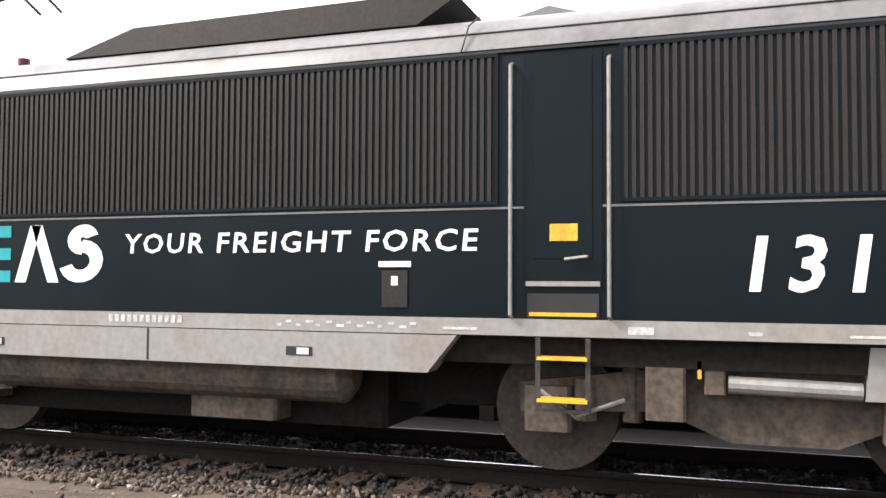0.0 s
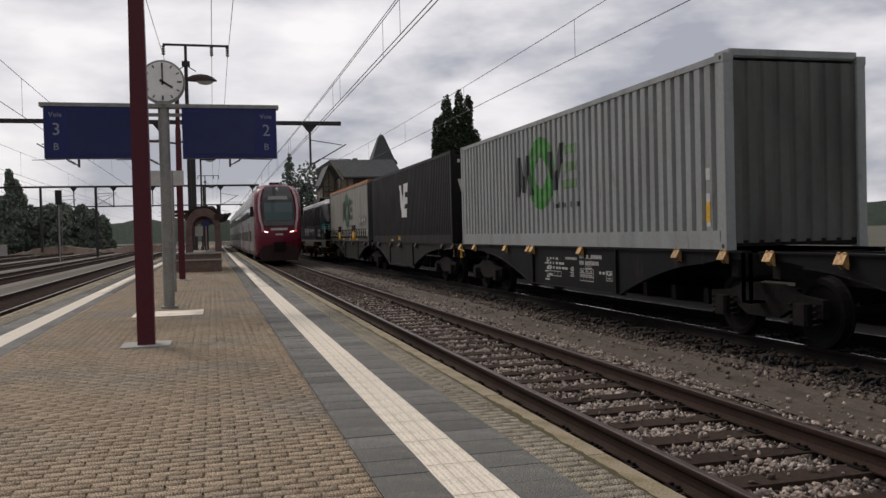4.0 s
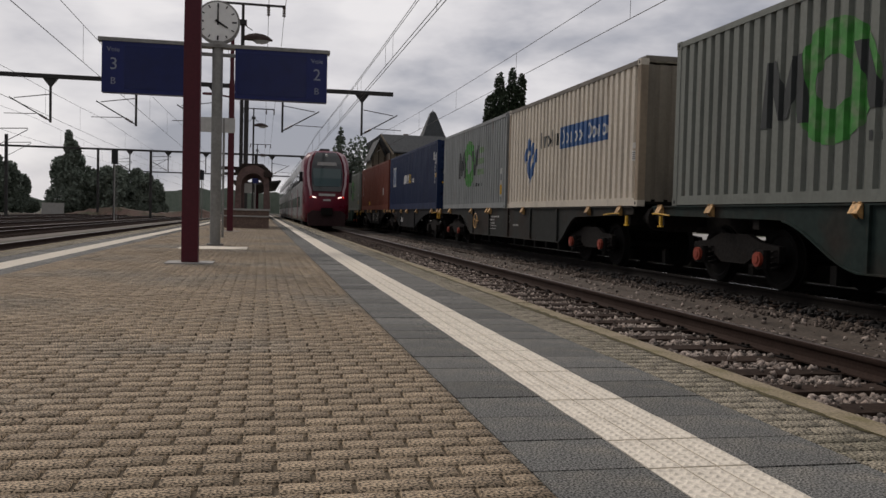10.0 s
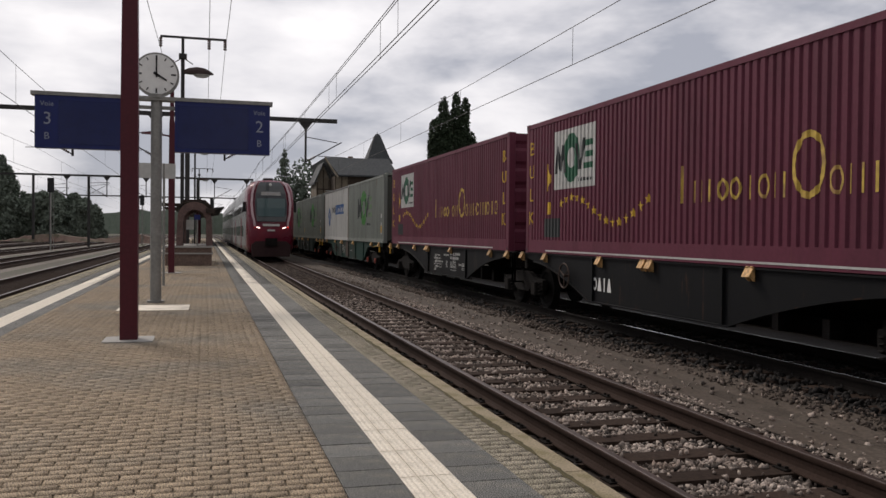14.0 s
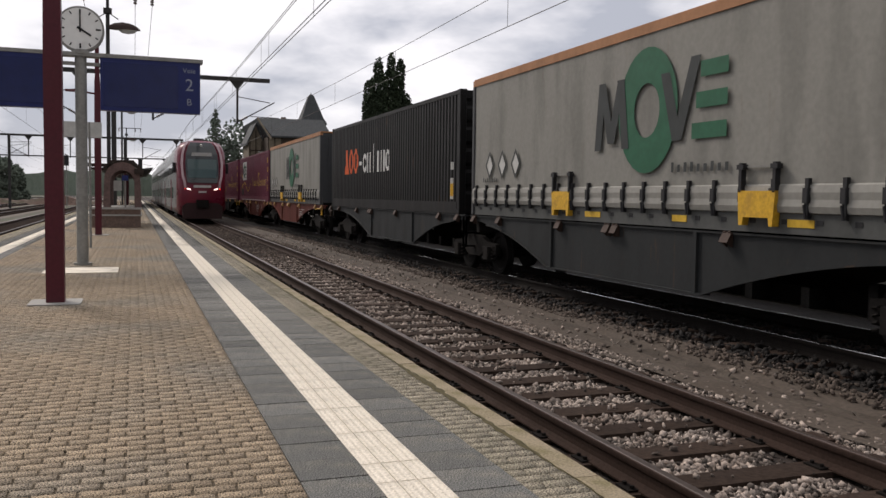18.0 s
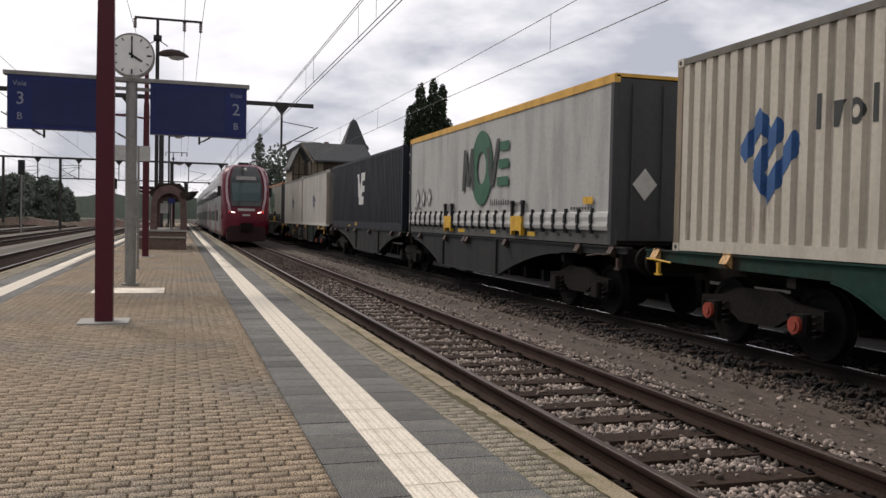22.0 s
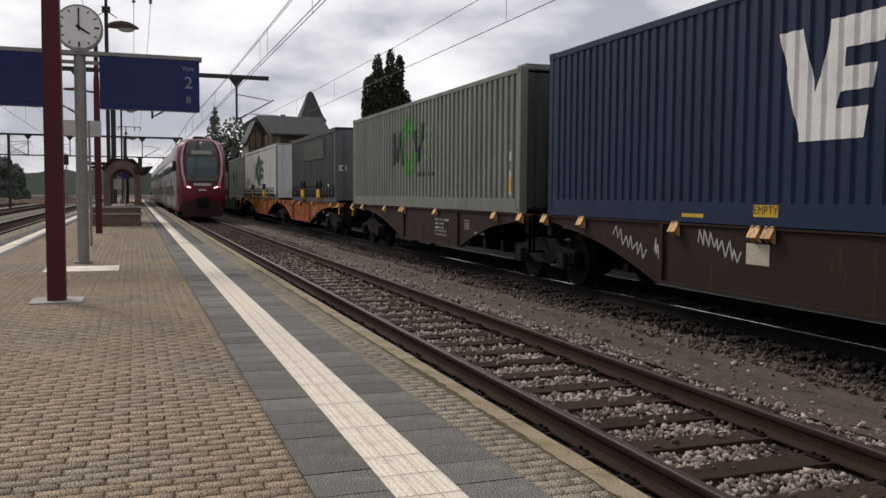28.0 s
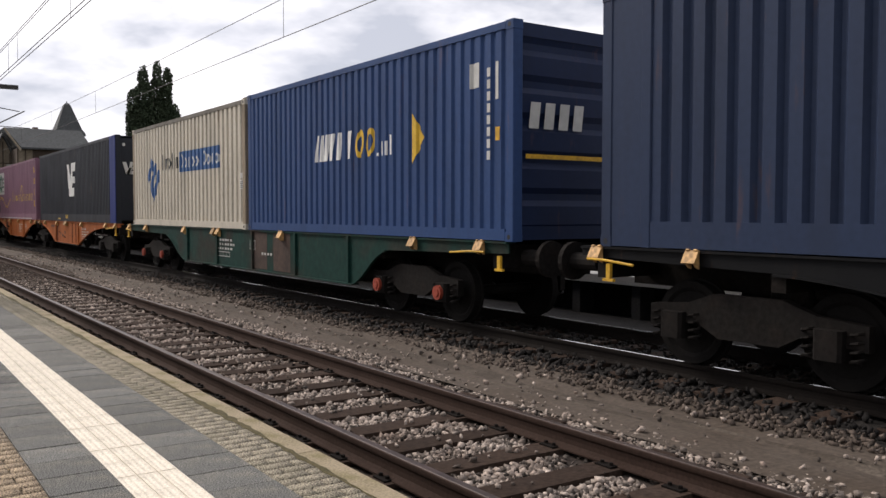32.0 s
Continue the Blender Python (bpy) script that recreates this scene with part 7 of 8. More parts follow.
face_strip("front_mask", [(2.3, -0.84, 0.84), (2.7, -0.92, 0.92), (3.4, -0.95, 0.95), (4.0, -0.9, 0.9), (4.5, -0.76, 0.76), (4.72, -0.6, 0.6)], MASK, 0.06, "black front mask")
face_strip("windscreen", [(2.6, -0.78, 0.78), (3.1, -0.84, 0.84), (3.7, -0.83, 0.83)], SCREEN, 0.08, "greenish windscreen")
face_strip("destination_display", [(3.88, -0.6, 0.6), (4.1, -0.56, 0.56)], lsilver, 0.08)
face_strip("brand_bar", [(2.02, -0.5, 0.5), (2.16, -0.5, 0.5)], PALE, 0.03)
face_strip("fleet_number", [(1.72, -0.22, 0.22), (1.82, -0.22, 0.22)], PALE, 0.03)
for sx in (-1, 1):
    face_strip("silver_arch", [(z, *sorted((sx * a, sx * (a + 0.13)))) for z, a in ((2.0, 0.9), (2.3, 0.93), (2.7, 1.03), (3.4, 1.08), (4.0, 1.03), (4.5, 0.88), (4.75, 0.68))], ARCH, 0.05, "pinkish silver arch beside the mask")
    lampcase = part("headlight", Geo().prism([(sx * 0.66, 1.87), (sx * 0.88, 1.92), (sx * 0.88, 1.99), (sx * 0.66, 1.94)], -0.04, 0.1, "y"), LAMP, kiss, "lit white headlight")
    part("tail_light", Geo().box(*sorted((sx * 0.95, sx * 1.02)), 0.0, 0.1, 1.9, 2.0), TAIL, kiss)
    part("wing_mirror", Geo().box(*sorted((sx * 1.42, sx * 1.62)), 1.4, 1.55, 2.9, 3.5, 0.02), BLACK, kiss)
    part("side_flank", Geo().box(*sorted((sx * 1.41, sx * 1.38)), 1.6, 4.4, 0.8, 3.2), SIDEGREY, kiss)
part("coupler", Geo().box(-0.35, 0.35, -0.25, 0.3, 0.85, 1.3, 0.05), UNDER, kiss)
part("front_skirt", Geo().prism([(-1.1, 0.2), (1.1, 0.2), (1.16, 0.9), (0.9, 1.12), (-0.9, 1.12), (-1.16, 0.9)], -0.06, 0.5, "y"), mat("grimy_red_skirt", (0.028, 0.010, 0.010), 0.6, vary=0.2, grain=10), kiss)
part("roof_light", Geo().tube((0, 0.85, 4.5), (0, 1.05, 4.56), 0.08, 12), PALE, kiss)
for u in (2.6, 3.4):
    part("roof_horn", Geo().box(-0.3, 0.3, u, u + 0.4, 4.8, 5.05, 0.05), DARK_STEEL, kiss)

# ---- platform furniture ----
sign = thing("platform_sign", -0.77, 17.95, 0, "blue platform sign with a round white clock on a steel post", "sign")
part("post", Geo().tube((0, 0, 0), (0, 0, 3.95), 0.105, 20).tube((0, 0, 3.95), (0, 0, 4.02), 0.16, 20).tube((0, 0, 0), (0, 0, 0.04), 0.16, 20), GALV, sign, "grey galvanised round post")
case = part("clock", Geo().tube((0, -0.09, 4.40), (0, 0.09, 4.40), 0.42, 40), GALV, sign, "round white station clock")
part("clock_face", Geo().tube((0, -0.098, 4.40), (0, -0.088, 4.40), 0.385, 40), CLOCK_FACE, case)
for i in range(12):
    a = i * math.pi / 6
    c, s = math.sin(a), math.cos(a)
    r0, r1, w = (0.27, 0.36, 0.016) if i % 3 == 0 else (0.30, 0.36, 0.011)
    g = Geo().prism([(c * r0 - s * w, 4.40 + s * r0 + c * w), (c * r0 + s * w, 4.40 + s * r0 - c * w), (c * r1 + s * w, 4.40 + s * r1 - c * w), (c * r1 - s * w, 4.40 + s * r1 + c * w)], -0.103, -0.097, "y")
    part("hour_mark", g, BLACK, case)
for nm, a, r1, w in (("hour_hand", 121, 0.22, 0.022), ("minute_hand", 0, 0.33, 0.016)):
    c, s = math.sin(radians(a)), math.cos(radians(a))
    g = Geo().prism([(-c * 0.06 - s * w, 4.40 - s * 0.06 + c * w), (-c * 0.06 + s * w, 4.40 - s * 0.06 - c * w), (c * r1 + s * w * 0.7, 4.40 + s * r1 - c * w * 0.7), (c * r1 - s * w * 0.7, 4.40 + s * r1 + c * w * 0.7)], -0.110, -0.104, "y")
    part(nm, g, BLACK, case)
part("clock_lug", Geo().tube((-0.42, 0, 4.36), (-0.48, 0, 4.36), 0.05, 10), BLACK, case)
part("top_beam", Geo().box(-2.22, 2.2, -0.13, 0.13, 3.90, 3.97, 0.01), GALV, sign, "pale grey beam over both panels")
part("lower_beam", Geo().box(-0.4, 0.42, -0.04, 0.04, 3.74, 3.8), GALV, sign)
for sx, num in ((1, "2"), (-1, "3")):
    x0, x1 = sorted((sx * 0.34, sx * 2.15))
    pn = part("panel", Geo().box(x0, x1, -0.11, 0.11, 2.92, 3.90, 0.012), SIGN_BLUE, sign, "dark blue destination panel")
    part("display", Geo().box(x0 + (0.05 if sx > 0 else 0.42), x1 - (0.42 if sx > 0 else 0.05), -0.118, -0.11, 3.0, 3.82), mat("display_blue", (0.010, 0.016, 0.085), 0.15, vary=0.05, grain=8, bump=0.0), pn)
    cx = sx * 1.94
    for text, size, z in (("Voie", 0.09, 3.70), (num, 0.23, 3.36), ("B", 0.13, 3.08)):
        g = Geo()
        for t in letters(text, size):
            g.add([(p[0] + cx, -0.115, p[1] + z) for p in t], [(0, 1, 2)])
        part("lettering", g, SIGN_TEXT, pn)
g = Geo().box(-0.6, 0.6, -0.55, 0.55, 0.004, 0.01, 0.01)
solo("white_floor_plate", g, WHITE_SLAB, "white concrete plate set in the paving", "paving plate", at=(-0.72, 16.65, 0))


def red_post(x, y, height, base):
    rp = thing("red_post", x, y, 0, "tall tapered dark red steel post on a concrete footing", "post", "red posts")
    rings = [[(a * w, b * w, z) for a, b in ((-1, -1), (1, -1), (1, 1), (-1, 1))] for z, w in ((0.012, base / 2), (3.0, base / 2), (4.9, base * 0.42), (5.1, base * 0.34), (height, base * 0.27))]
    part("shaft", Geo().loft(rings), RED_POST, rp)
    part("footing", Geo().box(-0.3, 0.3, -0.3, 0.3, 0.002, 0.014, 0.03), CONCRETE, rp)
    return rp


rp = red_post(-0.77, 11.93, 8.6, 0.21)
rp2 = red_post(-0.93, 30.2, 7.0, 0.2)
for z, sx in ((4.5, -1), (4.55, 1)):
    lamp = part("lamp_arm", Geo().path([(0, 0, z), (sx * 0.35, 0, z + 0.05)], 0.03), RED_POST, rp2)
    part("lamp_head", Geo().loft([[(sx * u, b * w, z + 0.05 + h) for b, h in ((-1, 0), (1, 0), (0.6, 0.07), (-0.6, 0.07))] for u, w in ((0.3, 0.06), (0.45, 0.12), (0.8, 0.12), (0.95, 0.05))]), RED_POST, lamp)
tp = thing("thin_sign_pole", -0.87, 23.4, 0, "thin grey steel pole with a white sign plate", "sign")
part("pole", Geo().tube((0, 0, 0), (0, 0, 3.1), 0.03, 10), GALV, tp)
part("sign_plate", Geo().box(-0.62, 0.28, -0.02, 0.02, 2.72, 3.1), PALE, tp, "plain pale grey plate")

# the underpass entrance: stone arches over a low masonry parapet
sh = thing("underpass_shelter", -0.55, 36.5, 0, "reddish stone arched underpass entrance on a brick plinth", "shelter")
BRICK = mat("brown_parapet_brick", (0.15, 0.105, 0.085), 0.9, vary=0.3, grain=12, bump=0.4, spots=(0.1, 0.065, 0.055), spot_scale=6)
part("parapet", Geo().box(-0.85, 0.95, 0.0, 6.0, 0.0, 0.72, 0.02), BRICK, sh, "brown brick parapet")
part("coping", Geo().box(-0.9, 1.0, -0.05, 6.05, 0.72, 0.8, 0.02), CONCRETE, sh)
part("plinth_step", Geo().box(-0.9, 1.0, -0.04, 6.04, 0.46, 0.52, 0.01), CONCRETE, sh)
PIER = mat("reddish_stone_arch", (0.135, 0.088, 0.08), 0.85, vary=0.2, grain=14, bump=0.3, spots=(0.09, 0.06, 0.056), spot_scale=3, spot_amount=0.8)
EAVE = mat("dark_brown_eave", (0.035, 0.024, 0.02), 0.8, vary=0.2, grain=10, bump=0.1)
outer = [(-0.44, 0.8), (-0.40, 1.8)] + [(0.27 - 0.67 * math.cos(a), 1.88 + 0.7 * math.sin(a)) for a in (k * math.pi / 12 for k in range(1, 12))] + [(0.94, 1.8), (0.99, 0.8)]
inner = [(0.73, 0.8)] + [(0.28 + 0.45 * math.cos(a), 1.76 + 0.5 * math.sin(a)) for a in (k * math.pi / 10 for k in range(11))] + [(-0.17, 0.8)]
for y in (0.05, 5.6):
    part("arch", Geo().prism(outer + inner, y, y + 0.35, "y"), PIER, sh, "rounded reddish stone arch")
    part("eave", Geo().box(-1.1, -0.3, y - 0.12, y + 0.4, 2.38, 2.5, 0.02), EAVE, sh)
    part("eave", Geo().box(0.72, 1.08, y - 0.12, y + 0.4, 2.12, 2.32, 0.02), EAVE, sh)
part("side_wall", Geo().box(0.72, 0.9, 0.4, 5.6, 0.8, 2.1), PIER, sh)
part("roof", Geo().prism([(-0.45, 2.3), (-0.1, 2.6), (0.65, 2.6), (1.0, 2.3), (1.0, 2.36), (0.68, 2.67), (-0.13, 2.67), (-0.45, 2.36)], 0.4, 5.6, "y"), EAVE, sh)
part("notice_board", Geo().box(-0.06, 0.24, 0.42, 0.46, 1.45, 1.85), PALE, sh)
part("blue_sign", Geo().box(0.26, 0.5, -0.02, 0.02, 1.85, 2.05, 0.01), SIGN_BLUE, sh)
part("inner_post", Geo().tube((0.38, 0.02, 0.78), (0.38, 0.02, 1.9), 0.03, 10), GALV, sh)


# ---- overhead line ----
WIRE = mat("wire_copper_dark", (0.05, 0.048, 0.046), 0.6, 0.4, vary=0.1, grain=10, bump=0.0)
INSULATOR = mat("brown_insulator", (0.07, 0.035, 0.025), 0.35, vary=0.1, grain=10, bump=0.0)


LAMP_BROWN = mat("weathered_lamp_brown", (0.04, 0.021, 0.018), 0.6, vary=0.15, grain=10, bump=0.05)


def lamp_arm(parent, sx, z, y=0.0):
    arm = part("lamp_arm", Geo().path([(0, y, z), (sx * 0.3, y, z + 0.03)], 0.03), DARK_STEEL, parent)
    part("lamp_head", Geo().loft([[(sx * u, y + b * w, z + h) for b, h in ((-1, 0.0), (1, 0.0), (0.85, 0.6 * w), (0.4, 1.15 * w), (-0.4, 1.15 * w), (-0.85, 0.6 * w))] for u, w in ((0.05, 0.12), (0.25, 0.2), (0.55, 0.245), (0.85, 0.22), (1.08, 0.14), (1.24, 0.04))]), LAMP_BROWN, arm, "dull brown lamp head")
    part("lamp_bowl", Geo().loft([[(sx * u, y + b * w, z + h) for b, h in ((-0.6, -0.7 * w), (0.6, -0.7 * w), (1, -0.002), (-1, -0.002))] for u, w in ((0.42, 0.06), (0.55, 0.17), (0.8, 0.2), (0.98, 0.15), (1.1, 0.05))]), PALE, arm, "pale glass lamp bowl")


def t_mast(x, y):
    m = thing("lamp_mast", x, y, 0, "tall steel mast with a crossbar, insulators and a lamp", "mast", "lamp masts")
    part("shaft", Geo().box(-0.075, 0.075, -0.075, 0.075, 0, 8.7, 0.015).tube((0, 0, 8.7), (0, 0, 9.45), 0.06, 10).box(-0.16, 0.16, -0.16, 0.16, 8.55, 8.75, 0.02), DARK_STEEL, m)
    part("crossbar", Geo().box(-0.9, 1.75, -0.05, 0.05, 9.40, 9.48), DARK_STEEL, m)
    for u in (-0.88, 1.05, 1.7):
        g = Geo()
        for k in range(4):
            g.tube((u, 0, 9.38 - k * 0.1), (u, 0, 9.32 - k * 0.1), 0.07, 10)
        g.tube((u, 0, 9.4), (u, 0, 8.98), 0.02, 6)
        part("insulator", g, INSULATOR, m)
    lamp_arm(m, 1, 7.95)
    part("bracket", Geo().path([(-0.4, 0, 8.35), (0, 0, 8.6), (0.4, 0, 8.35)], 0.02), DARK_STEEL, m)
    return m


tm = t_mast(-0.8, 38.0)
copy_thing(tm, pose(-0.75, 76, 0))
copy_thing(tm, pose(-0.7, 116, 0))


def gantry(y, z, x0, x1, droppers, masts):
    gt = thing("catenary_gantry", 0, y, 0, "dark steel gantry carrying overhead line supports across the tracks", "gantry", "gantries")
    part("beam", Geo().box(x0, x1, -0.13, 0.13, z - 0.14, z + 0.14), DARK_STEEL, gt)
    for mx in masts:
        part("mast", Geo().box(mx - 0.16, mx + 0.16, -0.16, 0.16, -0.5, z - 0.14, 0.02), DARK_STEEL, gt)
    for dx, sx in droppers:
        d = part("dropper", Geo().box(dx - 0.07, dx + 0.07, -0.07, 0.07, z - 3.1, z - 0.14).prism([(dx - 0.5, z - 0.14), (dx + 0.5, z - 0.14), (dx + 0.07, z - 0.7), (dx - 0.07, z - 0.7)], -0.06, 0.06, "y"), DARK_STEEL, gt)
        part("cantilever", Geo().path([(dx, 0, z - 3.0), (dx + sx * 2.6, 0, z - 1.5)], 0.04, 8).path([(dx, 0, z - 1.2), (dx + sx * 2.3, 0, z - 1.55)], 0.03, 8).path([(dx + sx * 0.9, 0, z - 2.55), (dx + sx * 2.9, 0, z - 2.6)], 0.025, 8), DARK_STEEL, d)
        g = Geo()
        for k in range(4):
            a = 0.25 + k * 0.12
            g.tube((dx + sx * a, 0, z - 3.0 + a * 0.577), (dx + sx * (a + 0.06), 0, z - 3.0 + (a + 0.06) * 0.577), 0.09, 8)
        part("insulator", g, INSULATOR, d)
    return gt


gantry(63, 9.45, -46, 9.3, [(7.05, 1), (1.4, 1), (-8.5, -1), (-14.0, -1), (-3.2, -1), (-19.5, -1)], [-1.1, -30.0])
gantry(137, 9.4, -44, 7.2, [(6.2, 1), (1.4, 1), (-8.5, -1), (-14.0, -1), (-19.5, -1)], [-1.1, -24.0])
gantry(215, 9.4, -44, 9.2, [(7.0, 1), (1.4, 1), (-9.5, -1), (-15.0, -1)], [-1.1, -28.0])


def span(x, contact, messenger, wander=0.0, sag=0.3, first=20.5, pitch=8.5, label="two overhead line wires with thin droppers above a track"):
    """A contact wire and its sagging messenger from gantry to gantry; droppers stand at first, first + pitch and so on."""
    w = thing("overhead_line", x, 0, 0, label, "overhead wire", "overhead lines")
    ys = [-40, -5, 63, 137, 215, 300]
    for y0, y1, s in zip(ys, ys[1:], (1, -1, 1, -1, 1)):
        a, b = -wander * s, wander * s
        n = 8

        def hang(y):
            t = (y - y0) / (y1 - y0)
            return a + (b - a) * t, messenger - sag * (1 - (2 * t - 1) ** 2)

        part("contact_wire", Geo().tube((a, y0, contact), (b, y1, contact), 0.0105, 5), WIRE, w)
        part("messenger_wire", Geo().path([(hang(q)[0], q, hang(q)[1]) for q in (y0 + (y1 - y0) * i / n for i in range(n + 1))], 0.0095, 5), WIRE, w)
        if y0 < 100:
            for i in range(-8, 16):
                y = first + i * pitch
                if y0 + 1 < y < y1 - 1:
                    u, z = hang(y)
                    part("dropper_wire", Geo().tube((u, y, z), (u, y, contact), 0.006, 4), WIRE, w)
    return w


span(3.82, 5.32, 6.36, first=17.2, pitch=8.4)
span(3.92, 5.32, 6.42, first=19.5, pitch=8.4)
span(8.46, 5.40, 6.56, first=19.2, pitch=9.3)
for x in (-5.4, -10.3, -15.0):
    span(x, 5.2, 6.7, 0.2, 0.35)
fw = thing("feeder_wires", 0, 0, 0, "bare feeder wires strung between the lamp masts", "overhead wire")
for x in (-1.68, 0.25, 0.9):
    for y0, y1 in ((-40, 0), (0, 38), (38, 76), (76, 116), (116, 180)):
        pts = [(x, y0 + (y1 - y0) * i / 6, 8.95 - 0.35 * (1 - (i / 3 - 1) ** 2)) for i in range(7)]
        part("feeder_wire", Geo().path(pts, 0.011, 5), WIRE, fw)

for x, y, h in ((-17.6, 63.0, 6.6), (-24.0, 90.0, 7.5), (-12.6, 105.0, 7.5), (-19.0, 120.0, 7.5), (-8.0, 160.0, 8.0), (-28.0, 165.0, 8.0), (-33.0, 110.0, 7.5)):
    m = thing("line_mast", x, y, -0.5, "plain dark steel overhead line mast", "mast", "line masts")
    part("shaft", Geo().box(-0.14, 0.14, -0.1, 0.1, 0, h + 0.5, 0.02), DARK_STEEL, m)
    part("arm", Geo().path([(0, 0, h - 0.3), (2.2, 0, h - 0.2)], 0.03).path([(0, 0, h - 1.6), (2.2, 0, h - 0.3)], 0.025), DARK_STEEL, m)
for x, y in ((-13.2, 84.0), (-7.9, 120.0), (1.0, 128.0)):
    m = thing("signal_post", x, y, -0.5, "black railway colour light signal on a grey post", "signal", "signals")
    part("post", Geo().tube((0, 0, 0), (0, 0, 5.4), 0.07, 10), GALV, m)
    part("head", Geo().box(-0.28, 0.28, -0.1, 0.1, 5.2, 6.5, 0.05), BLACK, m)
    part("ladder", Geo().path([(0.2, 0.12, 0), (0.2, 0.12, 5.2)], 0.02).path([(-0.05, 0.12, 0), (-0.05, 0.12, 5.2)], 0.02), GALV, m)

# canopy farther along the island platform
cp = thing("platform_canopy", -0.6, 84, 0, "dark platform canopy on steel posts", "canopy")
part("roof", Geo().prism([(-2.3, 3.5), (0, 3.15), (2.4, 3.6), (2.4, 3.72), (0, 3.4), (-2.3, 3.62)], 0, 40, "y"), DARK_STEEL, cp)
for j in range(6):
    part("post", Geo().box(-0.1, 0.1, 1 + j * 7.5, 1.2 + j * 7.5, 0, 3.2), RED_POST, cp)
for x, y, text in ((0.3, 70, ""),):
    b = thing("platform_bench", x - 1.2, 58, 0, "dark metal platform bench", "bench")
    part("seat", Geo().box(-0.25, 0.25, 0, 1.6, 0.43, 0.48), DARK_STEEL, b)
    part("backrest", Geo().box(0.22, 0.26, 0, 1.6, 0.5, 0.85), DARK_STEEL, b)
    for y2 in (0.15, 1.4):
        part("leg", Geo().box(-0.2, 0.2, y2, y2 + 0.05, 0, 0.43), DARK_STEEL, b)

# ---- station building and side platform things ----
WALLB = mat("brown_plaster", (0.06, 0.045, 0.034), 0.9, vary=0.2, grain=6, bump=0.15, spots=(0.05, 0.038, 0.028), spot_scale=0.6)
SLATE = mat("slate_roof", (0.055, 0.06, 0.062), 0.75, vary=0.25, grain=5, bump=0.3, spots=(0.055, 0.055, 0.06), spot_scale=0.8)
STONEB = mat("sandstone_trim", (0.24, 0.20, 0.15), 0.9, vary=0.12, grain=10, bump=0.1)
CREAMB = mat("cream_plaster", (0.18, 0.15, 0.112), 0.9, vary=0.2, grain=6, bump=0.1, spots=(0.12, 0.10, 0.072), spot_scale=1.0, spot_amount=0.8)
st = thing("station_building", 20.2, 110, 0.6, "brown station building with slate roof, cream gables and spire", "building")
part("wall", Geo().box(-4.3, 3.5, 0, 22, 0, 8.0), WALLB, st, "brown rendered wall")
part("roof", Geo().loft([[(-3.9, -0.6, 7.95), (3.9, -0.6, 7.95), (3.9, 22.5, 7.95), (-3.9, 22.5, 7.95)], [(-3.9, -0.6, 8.15), (3.9, -0.6, 8.15), (3.9, 22.5, 8.15), (-3.9, 22.5, 8.15)], [(-5.1, 3.0, 10.6), (3.3, 3.0, 10.6), (3.3, 19, 10.6), (-5.1, 19, 10.6)]]), SLATE, st, "hipped slate roof")
sp = part("spire", Geo().loft([[(2.5 + 1.75 * k * math.cos(a), 7 + 1.75 * k * math.sin(a), z) for a in (math.pi / 4 + i * math.pi / 2 for i in range(4))] for z, k in ((10.2, 1.5), (10.6, 1.42), (11.0, 1.2), (11.6, 1.02), (13.0, 0.62), (14.1, 0.3), (14.35, 0.12))]), SLATE, st, "pointed slate spire")
part("finial", Geo().tube((2.5, 7, 14.3), (2.5, 7, 14.6), 0.04, 6), DARK_STEEL, sp)
part("gable_wing", Geo().prism([(-6.1, 0), (-4.3, 0), (-4.3, 7.6), (-5.2, 9.6), (-6.1, 7.6)], 4, 10, "y"), CREAMB, st, "cream gable wall")
for x, z1 in ((-5.95, 7.7), (-5.2, 9.0), (-4.45, 7.7)):
    part("timber", Geo().box(x - 0.07, x + 0.07, 3.95, 4.0, 3.9, z1), WALLB, st)
for z in (4.6, 6.4):
    part("timber", Geo().box(-6.1, -4.3, 3.94, 3.99, z, z + 0.14), WALLB, st)
part("cream_bay", Geo().box(-4.3, -2.5, -0.12, 0.0, 3.9, 7.9), CREAMB, st, "cream half-timbered bay")
for x in (-4.22, -3.4, -2.58):
    part("timber", Geo().box(x - 0.07, x + 0.07, -0.16, -0.12, 3.9, 7.9), WALLB, st)
part("bargeboard", Geo().add([(-3.98, -0.75, 7.85), (-5.18, 2.95, 10.62), (-5.18, 2.95, 10.35), (-3.98, -0.75, 7.6), (-3.88, -0.75, 7.85), (-5.08, 2.95, 10.62), (-5.08, 2.95, 10.35), (-3.88, -0.75, 7.6)], [(0, 1, 2, 3), (7, 6, 5, 4), (0, 4, 5, 1), (3, 2, 6, 7), (0, 3, 7, 4), (1, 5, 6, 2)]), CREAMB, st)
part("gable_roof", Geo().prism([(-6.4, 7.1), (-5.2, 9.75), (-4.0, 7.1), (-4.0, 7.4), (-5.2, 10.05), (-6.4, 7.4)], 3.6, 10.4, "y"), SLATE, st)
part("chimney", Geo().box(-0.6, 0.0, 12, 12.8, 10.0, 11.6), BRICK, st)
